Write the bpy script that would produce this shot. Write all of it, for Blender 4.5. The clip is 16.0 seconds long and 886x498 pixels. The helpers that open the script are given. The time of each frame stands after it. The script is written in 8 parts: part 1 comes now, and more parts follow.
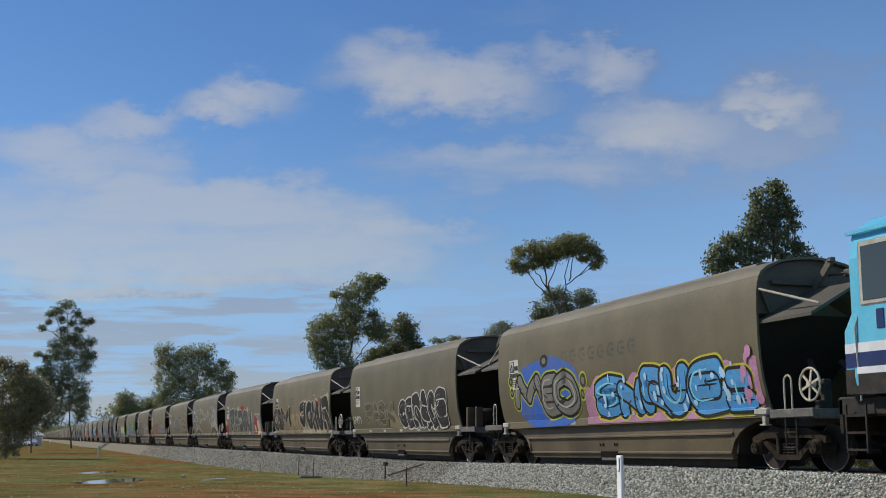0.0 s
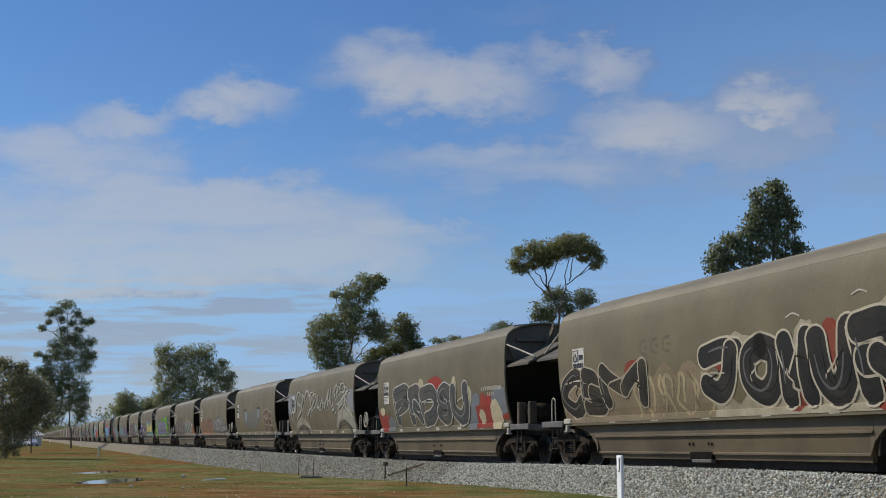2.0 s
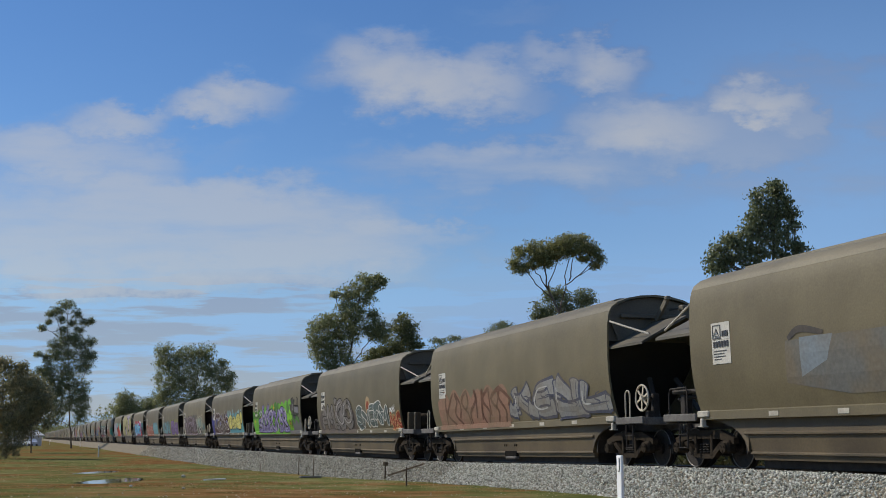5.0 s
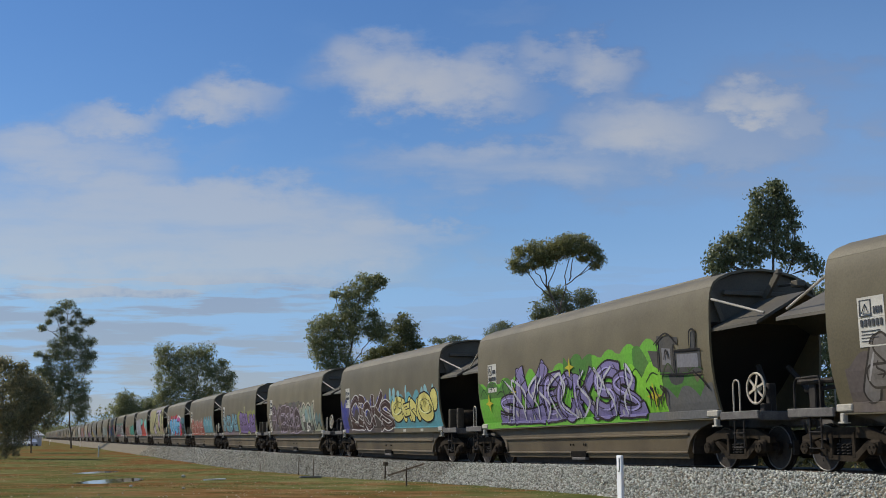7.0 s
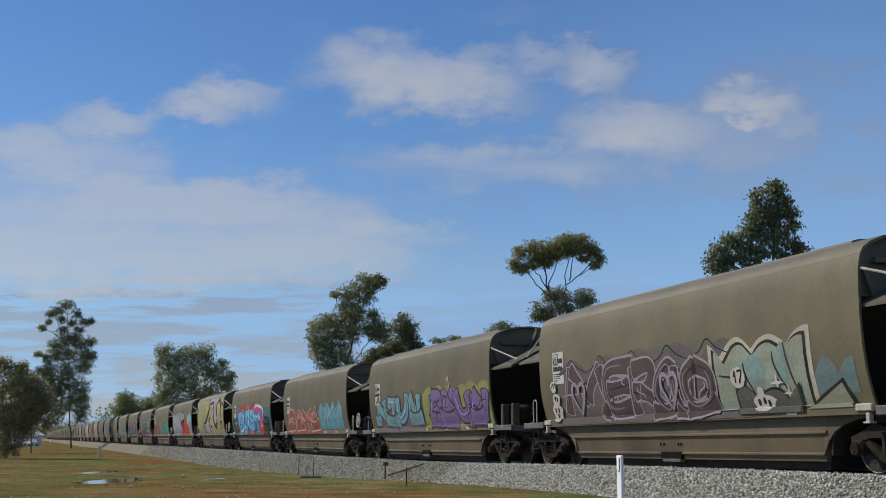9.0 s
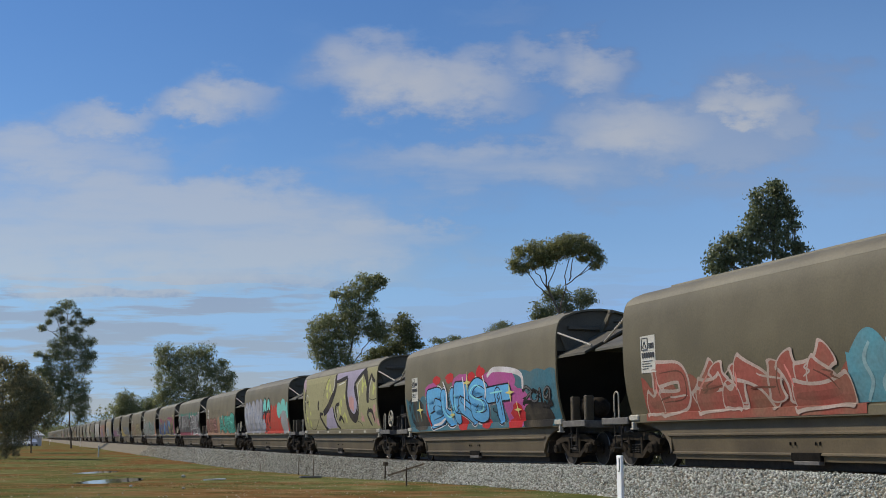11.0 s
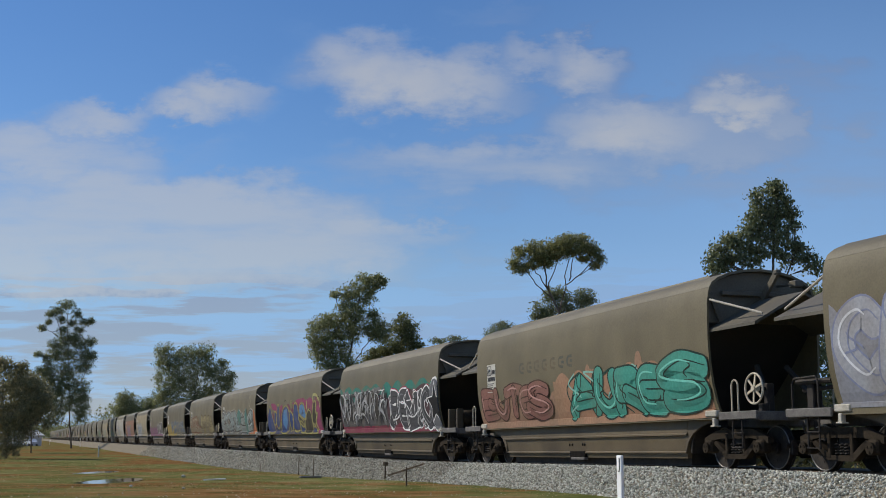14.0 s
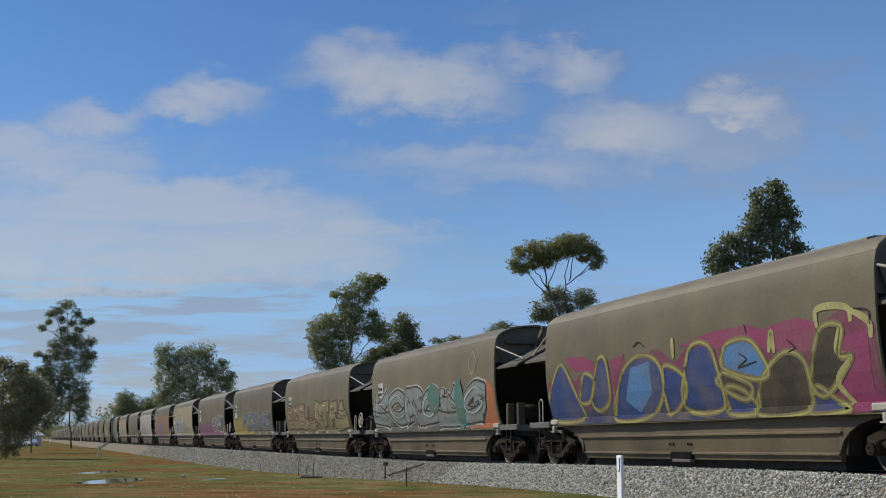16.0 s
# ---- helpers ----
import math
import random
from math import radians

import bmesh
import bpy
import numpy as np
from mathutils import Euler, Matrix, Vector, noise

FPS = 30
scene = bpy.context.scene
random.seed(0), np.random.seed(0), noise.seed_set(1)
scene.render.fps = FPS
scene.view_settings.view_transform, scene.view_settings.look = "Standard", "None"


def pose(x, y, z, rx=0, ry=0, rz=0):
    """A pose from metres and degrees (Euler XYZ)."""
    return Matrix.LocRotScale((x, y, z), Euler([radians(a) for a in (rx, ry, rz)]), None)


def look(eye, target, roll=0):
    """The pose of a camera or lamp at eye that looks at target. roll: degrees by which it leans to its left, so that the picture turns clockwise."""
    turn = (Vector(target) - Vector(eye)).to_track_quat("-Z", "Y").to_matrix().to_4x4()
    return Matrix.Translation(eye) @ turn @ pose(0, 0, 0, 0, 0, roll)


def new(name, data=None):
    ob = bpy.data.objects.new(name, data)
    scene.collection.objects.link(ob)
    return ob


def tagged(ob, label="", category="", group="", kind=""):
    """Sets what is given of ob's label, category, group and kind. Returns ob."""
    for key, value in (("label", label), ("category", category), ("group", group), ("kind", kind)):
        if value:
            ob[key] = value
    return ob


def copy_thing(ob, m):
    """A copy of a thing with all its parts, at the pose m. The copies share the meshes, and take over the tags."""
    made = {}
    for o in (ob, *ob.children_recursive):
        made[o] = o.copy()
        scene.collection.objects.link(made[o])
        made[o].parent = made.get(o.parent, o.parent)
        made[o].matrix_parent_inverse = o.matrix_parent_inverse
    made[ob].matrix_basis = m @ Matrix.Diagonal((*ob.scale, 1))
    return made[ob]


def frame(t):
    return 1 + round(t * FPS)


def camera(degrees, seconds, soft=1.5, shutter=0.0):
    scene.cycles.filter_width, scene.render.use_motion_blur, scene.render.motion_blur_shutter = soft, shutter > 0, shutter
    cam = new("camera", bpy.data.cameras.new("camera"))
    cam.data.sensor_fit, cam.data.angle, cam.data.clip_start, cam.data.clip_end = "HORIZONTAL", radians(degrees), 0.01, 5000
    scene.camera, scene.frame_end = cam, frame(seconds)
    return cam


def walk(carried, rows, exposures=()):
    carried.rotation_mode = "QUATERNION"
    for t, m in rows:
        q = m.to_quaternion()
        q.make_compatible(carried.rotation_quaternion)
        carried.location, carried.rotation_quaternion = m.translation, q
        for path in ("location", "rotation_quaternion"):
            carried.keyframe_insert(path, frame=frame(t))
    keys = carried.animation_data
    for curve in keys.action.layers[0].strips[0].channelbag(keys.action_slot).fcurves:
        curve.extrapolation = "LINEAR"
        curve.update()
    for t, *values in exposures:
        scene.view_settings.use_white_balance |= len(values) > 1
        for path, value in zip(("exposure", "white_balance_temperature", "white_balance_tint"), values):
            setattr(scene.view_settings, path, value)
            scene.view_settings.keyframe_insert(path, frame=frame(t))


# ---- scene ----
from mathutils import geometry

# ---- camera: stands still on a tripod beside the line ----
EYE = Vector((0.0, -14.31, 0.60))
HEADING, TILT = radians(19.4), radians(9.12)
AHEAD = Vector((-math.cos(HEADING), math.sin(HEADING), 0))
ACROSS = Vector((math.sin(HEADING), math.cos(HEADING), 0))
cam = camera(41.3, 16.0, soft=0.92)
VIEW = look(EYE, EYE + AHEAD * math.cos(TILT) + Vector((0, 0, math.sin(TILT))))
walk(cam, [(0, VIEW), (16, VIEW)], exposures=[(0, 0.0), (16, 0.0)])

# ---- daylight: sun high behind and to the left, sky with broken cloud ----
SUN_ELEVATION, SUN_AZIMUTH = 42, 228          # degrees; azimuth from +x towards +y
world = bpy.data.worlds.new("sky")
scene.world = world
world.use_nodes = True
wn = world.node_tree.nodes
sky = wn.new("ShaderNodeTexSky")
sky.sky_type, sky.sun_disc = "NISHITA", False
sky.sun_elevation = radians(SUN_ELEVATION)
sky.sun_rotation = radians(90 - SUN_AZIMUTH)
sky.air_density, sky.dust_density, sky.ozone_density = 1.0, 0.0, 3.5
deep = wn.new("ShaderNodeHueSaturation")
deep.inputs["Hue"].default_value = 0.508
deep.inputs["Saturation"].default_value, deep.inputs["Value"].default_value = 1.21, 1.0
world.node_tree.links.new(sky.outputs[0], deep.inputs["Color"])
world.node_tree.links.new(deep.outputs[0], wn["Background"].inputs[0])
wn["Background"].inputs[1].default_value = 0.10
sun = new("sun", bpy.data.lights.new("sun", "SUN"))
sun.data.energy, sun.data.angle, sun.data.color = 3.5, radians(2.0), (1.0, 0.93, 0.80)
sun.matrix_world = look((0, 0, 60), Vector((0, 0, 60)) - Vector((
    math.cos(radians(SUN_AZIMUTH)) * math.cos(radians(SUN_ELEVATION)),
    math.sin(radians(SUN_AZIMUTH)) * math.cos(radians(SUN_ELEVATION)), math.sin(radians(SUN_ELEVATION)))))


# ---- materials ----
def node_material(name, rough=0.8, metal=0.0):
    m = bpy.data.materials.new(name)
    m.use_nodes = True
    b = m.node_tree.nodes["Principled BSDF"]
    b.inputs["Roughness"].default_value, b.inputs["Metallic"].default_value = rough, metal
    if rough >= 0.85:
        b.inputs["Specular IOR Level"].default_value = 0.1
    return m, m.node_tree.nodes, m.node_tree.links, b


def ramp(nodes, stops):
    r = nodes.new("ShaderNodeValToRGB")
    while len(r.color_ramp.elements) < len(stops):
        r.color_ramp.elements.new(0.5)
    for e, (p, c) in zip(r.color_ramp.elements, stops):
        e.position, e.color = p, (*c, 1)
    return r


def surface(name, a, b, scale=2.0, fine=30.0, rough=0.8, metal=0.0, bump=0.3, dist=0.01, c=None, stretch=(1, 1, 1), random=0.0):
    """Colour that wanders between a and b at a coarse and a fine scale, with relief."""
    m, n, l, p = node_material(name, rough, metal)
    tc, mp = n.new("ShaderNodeTexCoord"), n.new("ShaderNodeMapping")
    mp.inputs["Scale"].default_value = stretch
    l.new(tc.outputs["Object"], mp.inputs[0])
    n1, n2 = n.new("ShaderNodeTexNoise"), n.new("ShaderNodeTexNoise")
    n1.inputs["Scale"].default_value, n1.inputs["Detail"].default_value = scale, 6
    n2.inputs["Scale"].default_value, n2.inputs["Detail"].default_value = fine, 4
    l.new(mp.outputs[0], n1.inputs["Vector"]), l.new(mp.outputs[0], n2.inputs["Vector"])
    mix = n.new("ShaderNodeMath")
    mix.operation = "MULTIPLY_ADD"
    mix.inputs[1].default_value = 0.35
    l.new(n2.outputs[0], mix.inputs[0])
    sub = n.new("ShaderNodeMath")
    sub.operation, sub.inputs[1].default_value = "MULTIPLY", 0.65
    l.new(n1.outputs[0], sub.inputs[0]), l.new(sub.outputs[0], mix.inputs[2])
    val = mix.outputs[0]
    if random:
        oi, ma = n.new("ShaderNodeObjectInfo"), n.new("ShaderNodeMath")
        ma.operation, ma.inputs[1].default_value = "MULTIPLY_ADD", random
        l.new(oi.outputs["Random"], ma.inputs[0]), l.new(val, ma.inputs[2])
        val = ma.outputs[0]
    r = ramp(n, [(0.36, a), (0.64, b)] if c is None else [(0.34, a), (0.5, b), (0.66, c)])
    l.new(val, r.inputs[0]), l.new(r.outputs[0], p.inputs["Base Color"])
    if bump:
        bp = n.new("ShaderNodeBump")
        bp.inputs["Strength"].default_value, bp.inputs["Distance"].default_value = bump, dist
        l.new(n2.outputs[0], bp.inputs["Height"]), l.new(bp.outputs[0], p.inputs["Normal"])
    return m


def hull_paint(name, top, low, streak=(0.07, 0.055, 0.04)):
    """Dusty painted plate: grime streaks that run down, dirt patches, faint plate seams."""
    m, n, l, p = node_material(name, 0.62)
    tc = n.new("ShaderNodeTexCoord")
    mp = n.new("ShaderNodeMapping")
    mp.inputs["Scale"].default_value = (3.0, 3.0, 0.45)
    l.new(tc.outputs["Object"], mp.inputs[0])
    st, pa, gr = (n.new("ShaderNodeTexNoise") for _ in range(3))
    st.inputs["Scale"].default_value, st.inputs["Detail"].default_value = 1.6, 5
    pa.inputs["Scale"].default_value, pa.inputs["Detail"].default_value = 0.7, 6
    gr.inputs["Scale"].default_value, gr.inputs["Detail"].default_value = 26, 3
    l.new(mp.outputs[0], st.inputs["Vector"]), l.new(tc.outputs["Object"], pa.inputs["Vector"]), l.new(tc.outputs["Object"], gr.inputs["Vector"])
    r1 = ramp(n, [(0.35, low), (0.65, top)])
    l.new(pa.outputs[0], r1.inputs[0])
    r2 = ramp(n, [(0.47, (0, 0, 0)), (0.75, (1, 1, 1))])
    l.new(st.outputs[0], r2.inputs[0])
    mx = n.new("ShaderNodeMix")
    mx.data_type = "RGBA"
    mx.inputs["B"].default_value = (*streak, 1)
    sc = n.new("ShaderNodeMath")
    sc.operation, sc.inputs[1].default_value = "MULTIPLY", 0.10
    l.new(r2.outputs[0], sc.inputs[0]), l.new(sc.outputs[0], mx.inputs["Factor"]), l.new(r1.outputs[0], mx.inputs["A"])
    ov = n.new("ShaderNodeMix")
    ov.data_type, ov.blend_type = "RGBA", "OVERLAY"
    ov.inputs["Factor"].default_value = 0.30
    l.new(mx.outputs["Result"], ov.inputs["A"]), l.new(gr.outputs[0], ov.inputs["B"])
    oi, gain, lit = n.new("ShaderNodeObjectInfo"), n.new("ShaderNodeMapRange"), n.new("ShaderNodeMix")
    gain.inputs[3].default_value, gain.inputs[4].default_value = 0.88, 1.18
    lit.data_type, lit.blend_type, lit.inputs["Factor"].default_value = "RGBA", "MULTIPLY", 1.0
    l.new(oi.outputs["Random"], gain.inputs[0]), l.new(ov.outputs["Result"], lit.inputs["A"]), l.new(gain.outputs[0], lit.inputs["B"])
    l.new(lit.outputs["Result"], p.inputs["Base Color"])
    bp = n.new("ShaderNodeBump")
    bp.inputs["Strength"].default_value, bp.inputs["Distance"].default_value = 0.25, 0.006
    dent = n.new("ShaderNodeBump")
    dent.inputs["Strength"].default_value, dent.inputs["Distance"].default_value = 0.35, 0.05
    l.new(pa.outputs[0], dent.inputs["Height"]), l.new(dent.outputs[0], bp.inputs["Normal"])
    l.new(gr.outputs[0], bp.inputs["Height"]), l.new(bp.outputs[0], p.inputs["Normal"])
    return m


HULL = hull_paint("dusty_hull_paint", (0.152, 0.124, 0.067), (0.114, 0.092, 0.048))
# Paler than the hull: sunlight on roof and hatch is in the colour.
ROOF = hull_paint("dusty_sunlit_roof_paint", (0.180, 0.153, 0.094), (0.138, 0.116, 0.070))
# Hull paint darkened: the shade of the end recess is put into it.
ENDS = hull_paint("shaded_end_sheet_paint", (0.036, 0.031, 0.025), (0.024, 0.021, 0.017))
CANOPY = hull_paint("canopy_plate_paint", (0.130, 0.113, 0.080), (0.085, 0.073, 0.052))
SKIRT = hull_paint("hopper_skirt_paint", (0.130, 0.097, 0.054), (0.072, 0.053, 0.031))
STEEL = surface("grimy_bogie_steel", (0.014, 0.011, 0.009), (0.045, 0.035, 0.027), 5, 40, 0.75, 0.2)
RUST = surface("rusty_casting", (0.018, 0.014, 0.010), (0.050, 0.038, 0.026), 4, 35, 0.85)
WEATHERED = surface("weathered_lineside_steel", (0.06, 0.046, 0.032), (0.17, 0.13, 0.09), 6, 40, 0.85)
TREAD = surface("worn_wheel_rim", (0.14, 0.13, 0.12), (0.32, 0.30, 0.28), 6, 60, 0.4, 0.8, 0.1)
PALE = surface("pale_dusty_paint", (0.34, 0.31, 0.25), (0.54, 0.50, 0.42), 6, 50, 0.7)
CREAM = surface("cream_handwheel_paint", (0.42, 0.36, 0.26), (0.62, 0.55, 0.42), 9, 60, 0.6)
WHITE = surface("white_plate_paint", (0.50, 0.47, 0.40), (0.68, 0.65, 0.57), 4, 30, 0.6)
DARKINK = surface("dark_marking_paint", (0.03, 0.03, 0.035), (0.06, 0.06, 0.065), 4, 40, 0.7)
LOCO_BLUE = surface("sky_blue_loco_paint", (0.10, 0.47, 0.66), (0.16, 0.56, 0.74), 1.5, 20, 0.35, bump=0.05)
LOCO_NAVY = surface("navy_loco_paint", (0.012, 0.02, 0.09), (0.02, 0.035, 0.13), 2, 20, 0.35, bump=0.05)
LOCO_WHITE = surface("white_loco_paint", (0.66, 0.66, 0.66), (0.8, 0.8, 0.8), 2, 20, 0.4, bump=0.05)
RUBBER = surface("black_rubber", (0.012, 0.012, 0.012), (0.03, 0.03, 0.03), 5, 40, 0.6)
STONE = surface("ballast_granite", (0.12, 0.10, 0.08), (0.34, 0.30, 0.25), 9, 60, 0.9, bump=0.6, dist=0.01, c=None)
EARTH_BED = surface("ballast_bed", (0.16, 0.138, 0.102), (0.29, 0.25, 0.185), 14, 40, 0.95, bump=1.0, dist=0.03)
# Near-black that puts the shade inside openings onto solid boxes.
DARKHOLE = surface("opening_shade", (0.008, 0.007, 0.006), (0.018, 0.015, 0.012), 5, 40, 0.95)
RAILSTEEL = surface("rail_steel", (0.10, 0.06, 0.04), (0.20, 0.14, 0.10), 3, 40, 0.7, 0.3)
SLEEPER = surface("sleeper_timber", (0.08, 0.065, 0.05), (0.18, 0.15, 0.12), 3, 30, 0.9)
BARK = surface("gum_bark", (0.07, 0.055, 0.04), (0.22, 0.18, 0.14), 1.2, 9, 0.9, bump=0.5, dist=0.03, stretch=(1, 1, 0.25))


def leaf_material(name, a, b):
    m, n, l, p = node_material(name, 0.42)
    p.inputs["Specular IOR Level"].default_value = 0.4
    g = n.new("ShaderNodeNewGeometry")
    r = ramp(n, [(0.0, a), (1.0, b)])
    l.new(g.outputs["Random Per Island"], r.inputs[0]), l.new(r.outputs[0], p.inputs["Base Color"])
    tr, mx = n.new("ShaderNodeBsdfTranslucent"), n.new("ShaderNodeMixShader")
    mx.inputs[0].default_value = 0.45
    l.new(r.outputs[0], tr.inputs[0]), l.new(p.outputs[0], mx.inputs[1]), l.new(tr.outputs[0], mx.inputs[2])
    l.new(mx.outputs[0], n["Material Output"].inputs[0])
    return m


POSTWHITE = surface("fresh_white_paint", (0.92, 0.92, 0.90), (0.96, 0.96, 0.94), 4, 30, 0.5)
DECK = surface("dusty_grey_deck", (0.085, 0.077, 0.068), (0.175, 0.16, 0.145), 5, 40, 0.75)
LEAF_DARK = leaf_material("gum_leaves_dark", (0.130, 0.140, 0.055), (0.286, 0.289, 0.122))
LEAF_SCRUB = leaf_material("scrub_leaves", (0.035, 0.04, 0.016), (0.085, 0.09, 0.036))
LEAF_BROWN = leaf_material("gum_leaves_brown_green", (0.20, 0.182, 0.09), (0.39, 0.345, 0.175))
LEAF_MID = leaf_material("gum_leaves_olive", (0.195, 0.205, 0.085), (0.38, 0.385, 0.175))
LEAF_OLIVE = leaf_material("gum_leaves_golden_olive", (0.205, 0.20, 0.068), (0.385, 0.37, 0.15))
LEAF_GREY = leaf_material("gum_leaves_greygreen", (0.150, 0.169, 0.081), (0.305, 0.325, 0.169))
DRYGRASS = leaf_material("dry_grass", (0.18, 0.13, 0.04), (0.45, 0.36, 0.16))
PALEBARK = surface("pale_gum_bark", (0.30, 0.26, 0.21), (0.58, 0.54, 0.47), 1.2, 9, 0.9, bump=0.5, dist=0.03, stretch=(1, 1, 0.25))
GREENGRASS = leaf_material("green_grass", (0.07, 0.095, 0.015), (0.20, 0.22, 0.045))


# ---- mesh helpers ----
def box(bm, c, s, bevel=0.0, rot=None):
    """A box round c of size s, its edges chamfered by bevel."""
    ret = bmesh.ops.create_cube(bm, size=1.0)
    vs = ret["verts"]
    m = Matrix.Translation(c) @ (rot or Matrix.Identity(4)) @ Matrix.Diagonal((*s, 1))
    bmesh.ops.transform(bm, matrix=m, verts=vs)
    if bevel:
        es = list({e for v in vs for e in v.link_edges})
        bmesh.ops.bevel(bm, geom=es, offset=bevel, segments=1, affect="EDGES", profile=0.5)


def bar(bm, a, b, r, n=8, r2=None):
    """A round bar from a to b."""
    a, b = Vector(a), Vector(b)
    d = b - a
    m = Matrix.Translation((a + b) / 2) @ d.to_track_quat("Z", "Y").to_matrix().to_4x4()
    bmesh.ops.create_cone(bm, cap_ends=True, segments=n, radius1=r, radius2=r if r2 is None else r2, depth=d.length, matrix=m)


def flat_bar(bm, a, b, w, t, up=(0, 0, 1)):
    """A rectangular bar from a to b, w wide along up and t thick."""
    a, b = Vector(a), Vector(b)
    x = (b - a).normalized()
    y = Vector(up).cross(x).normalized()
    z = x.cross(y)
    rot = Matrix((x, y, z)).transposed().to_4x4()
    box(bm, (a + b) / 2, ((b - a).length, t, w), 0.0, rot)


def tube(bm, pts, r, n=8):
    """A bent round bar through pts."""
    pts = [Vector(p) for p in pts]
    rings = []
    side = None
    for i, p in enumerate(pts):
        d = (pts[min(i + 1, len(pts) - 1)] - pts[max(i - 1, 0)]).normalized()
        if side is None:
            side = d.orthogonal().normalized()
        side = (side - d * side.dot(d)).normalized()
        other = d.cross(side)
        rr = r[i] if isinstance(r, (list, tuple)) else r
        rings.append([bm.verts.new(p + (side * math.cos(a) + other * math.sin(a)) * rr)
                      for a in (2 * math.pi * k / n for k in range(n))])
    for p, q in zip(rings, rings[1:]):
        for k in range(n):
            bm.faces.new((p[k], p[(k + 1) % n], q[(k + 1) % n], q[k]))
    bm.faces.new(rings[0][::-1]), bm.faces.new(rings[-1])


def prism(bm, profile, x0, x1, axis="x"):
    """A closed outline (pairs) drawn along an axis from x0 to x1."""
    put = {"x": lambda u, v, w: (w, u, v), "y": lambda u, v, w: (u, w, v), "z": lambda u, v, w: (u, v, w)}[axis]
    p = [bm.verts.new(put(u, v, x0)) for u, v in profile]
    q = [bm.verts.new(put(u, v, x1)) for u, v in profile]
    k = len(p)
    fs = [bm.faces.new((p[i], p[(i + 1) % k], q[(i + 1) % k], q[i])) for i in range(k)]
    fs += [bm.faces.new(p[::-1]), bm.faces.new(q)]
    bmesh.ops.recalc_face_normals(bm, faces=fs)


def part(name, bm, material, parent=None, label="", smooth=False):
    """Links a bmesh as one mesh object under a thing or a part."""
    me = bpy.data.meshes.new(name)
    if smooth:
        for f in bm.faces:
            f.smooth = True
    bm.to_mesh(me)
    bm.free()
    if material:
        me.materials.append(material)
    ob = new(name, me)
    ob.parent = parent
    if label:
        ob["label"] = label
    return ob


def made(fn):
    bm = bmesh.new()
    fn(bm)
    return bm


def thing(name, label, category, group="", kind="", m=None):
    e = new(name)
    e.empty_display_size = 0.3
    if m is not None:
        e.matrix_basis = m
    return tagged(e, label, category, group, kind)


def spot(across, ahead, z=0.0):
    """A place so many metres across and ahead of where the camera stands."""
    p = EYE + ACROSS * across + AHEAD * ahead
    return Vector((p.x, p.y, z))


# ---- the line: rails run along x, a gentle dip away from the viewer ----
def rail_z(x):
    s = min(1.0, max(0.0, (-x - 16.0) / 26.0))
    return -0.22 * s * s * (3 - 2 * s)


def travelled(t):
    """Metres that the train has gone at t seconds."""
    return 18.709 * t + 0.0164 * t * t


PITCH = 16.679
HALF = 6.497           # half the length of a wagon's body
# ---- ground ----
PUDDLES = [(-11.4, 40.6, 0.72, 2.7), (-17.4, 60.0, 0.66, 2.3)]     # across, ahead, half sizes


def smooth(a, b, v):
    s = min(1.0, max(0.0, (v - a) / (b - a)))
    return s * s * (3 - 2 * s)


def ground_level(x, y):
    z = -0.64 - 0.48 * smooth(22, 67, -x) + 0.08 * noise.noise(Vector((x * 0.06, y * 0.06, 0)))
    return z - 0.9 * smooth(60, 400, y)


def ground_z(x, y):
    z = ground_level(x, y) + 0.02 * noise.noise(Vector((x * 0.6, y * 0.6, 3)))
    p = Vector((x, y, 0)) - Vector((EYE.x, EYE.y, 0))
    for a, h, ra, rh in PUDDLES:
        d = ((p.dot(ACROSS) - a) / ra) ** 2 + ((p.dot(AHEAD) - h) / rh) ** 2
        if d < 6:
            z -= 0.09 * math.exp(-d)
    return z


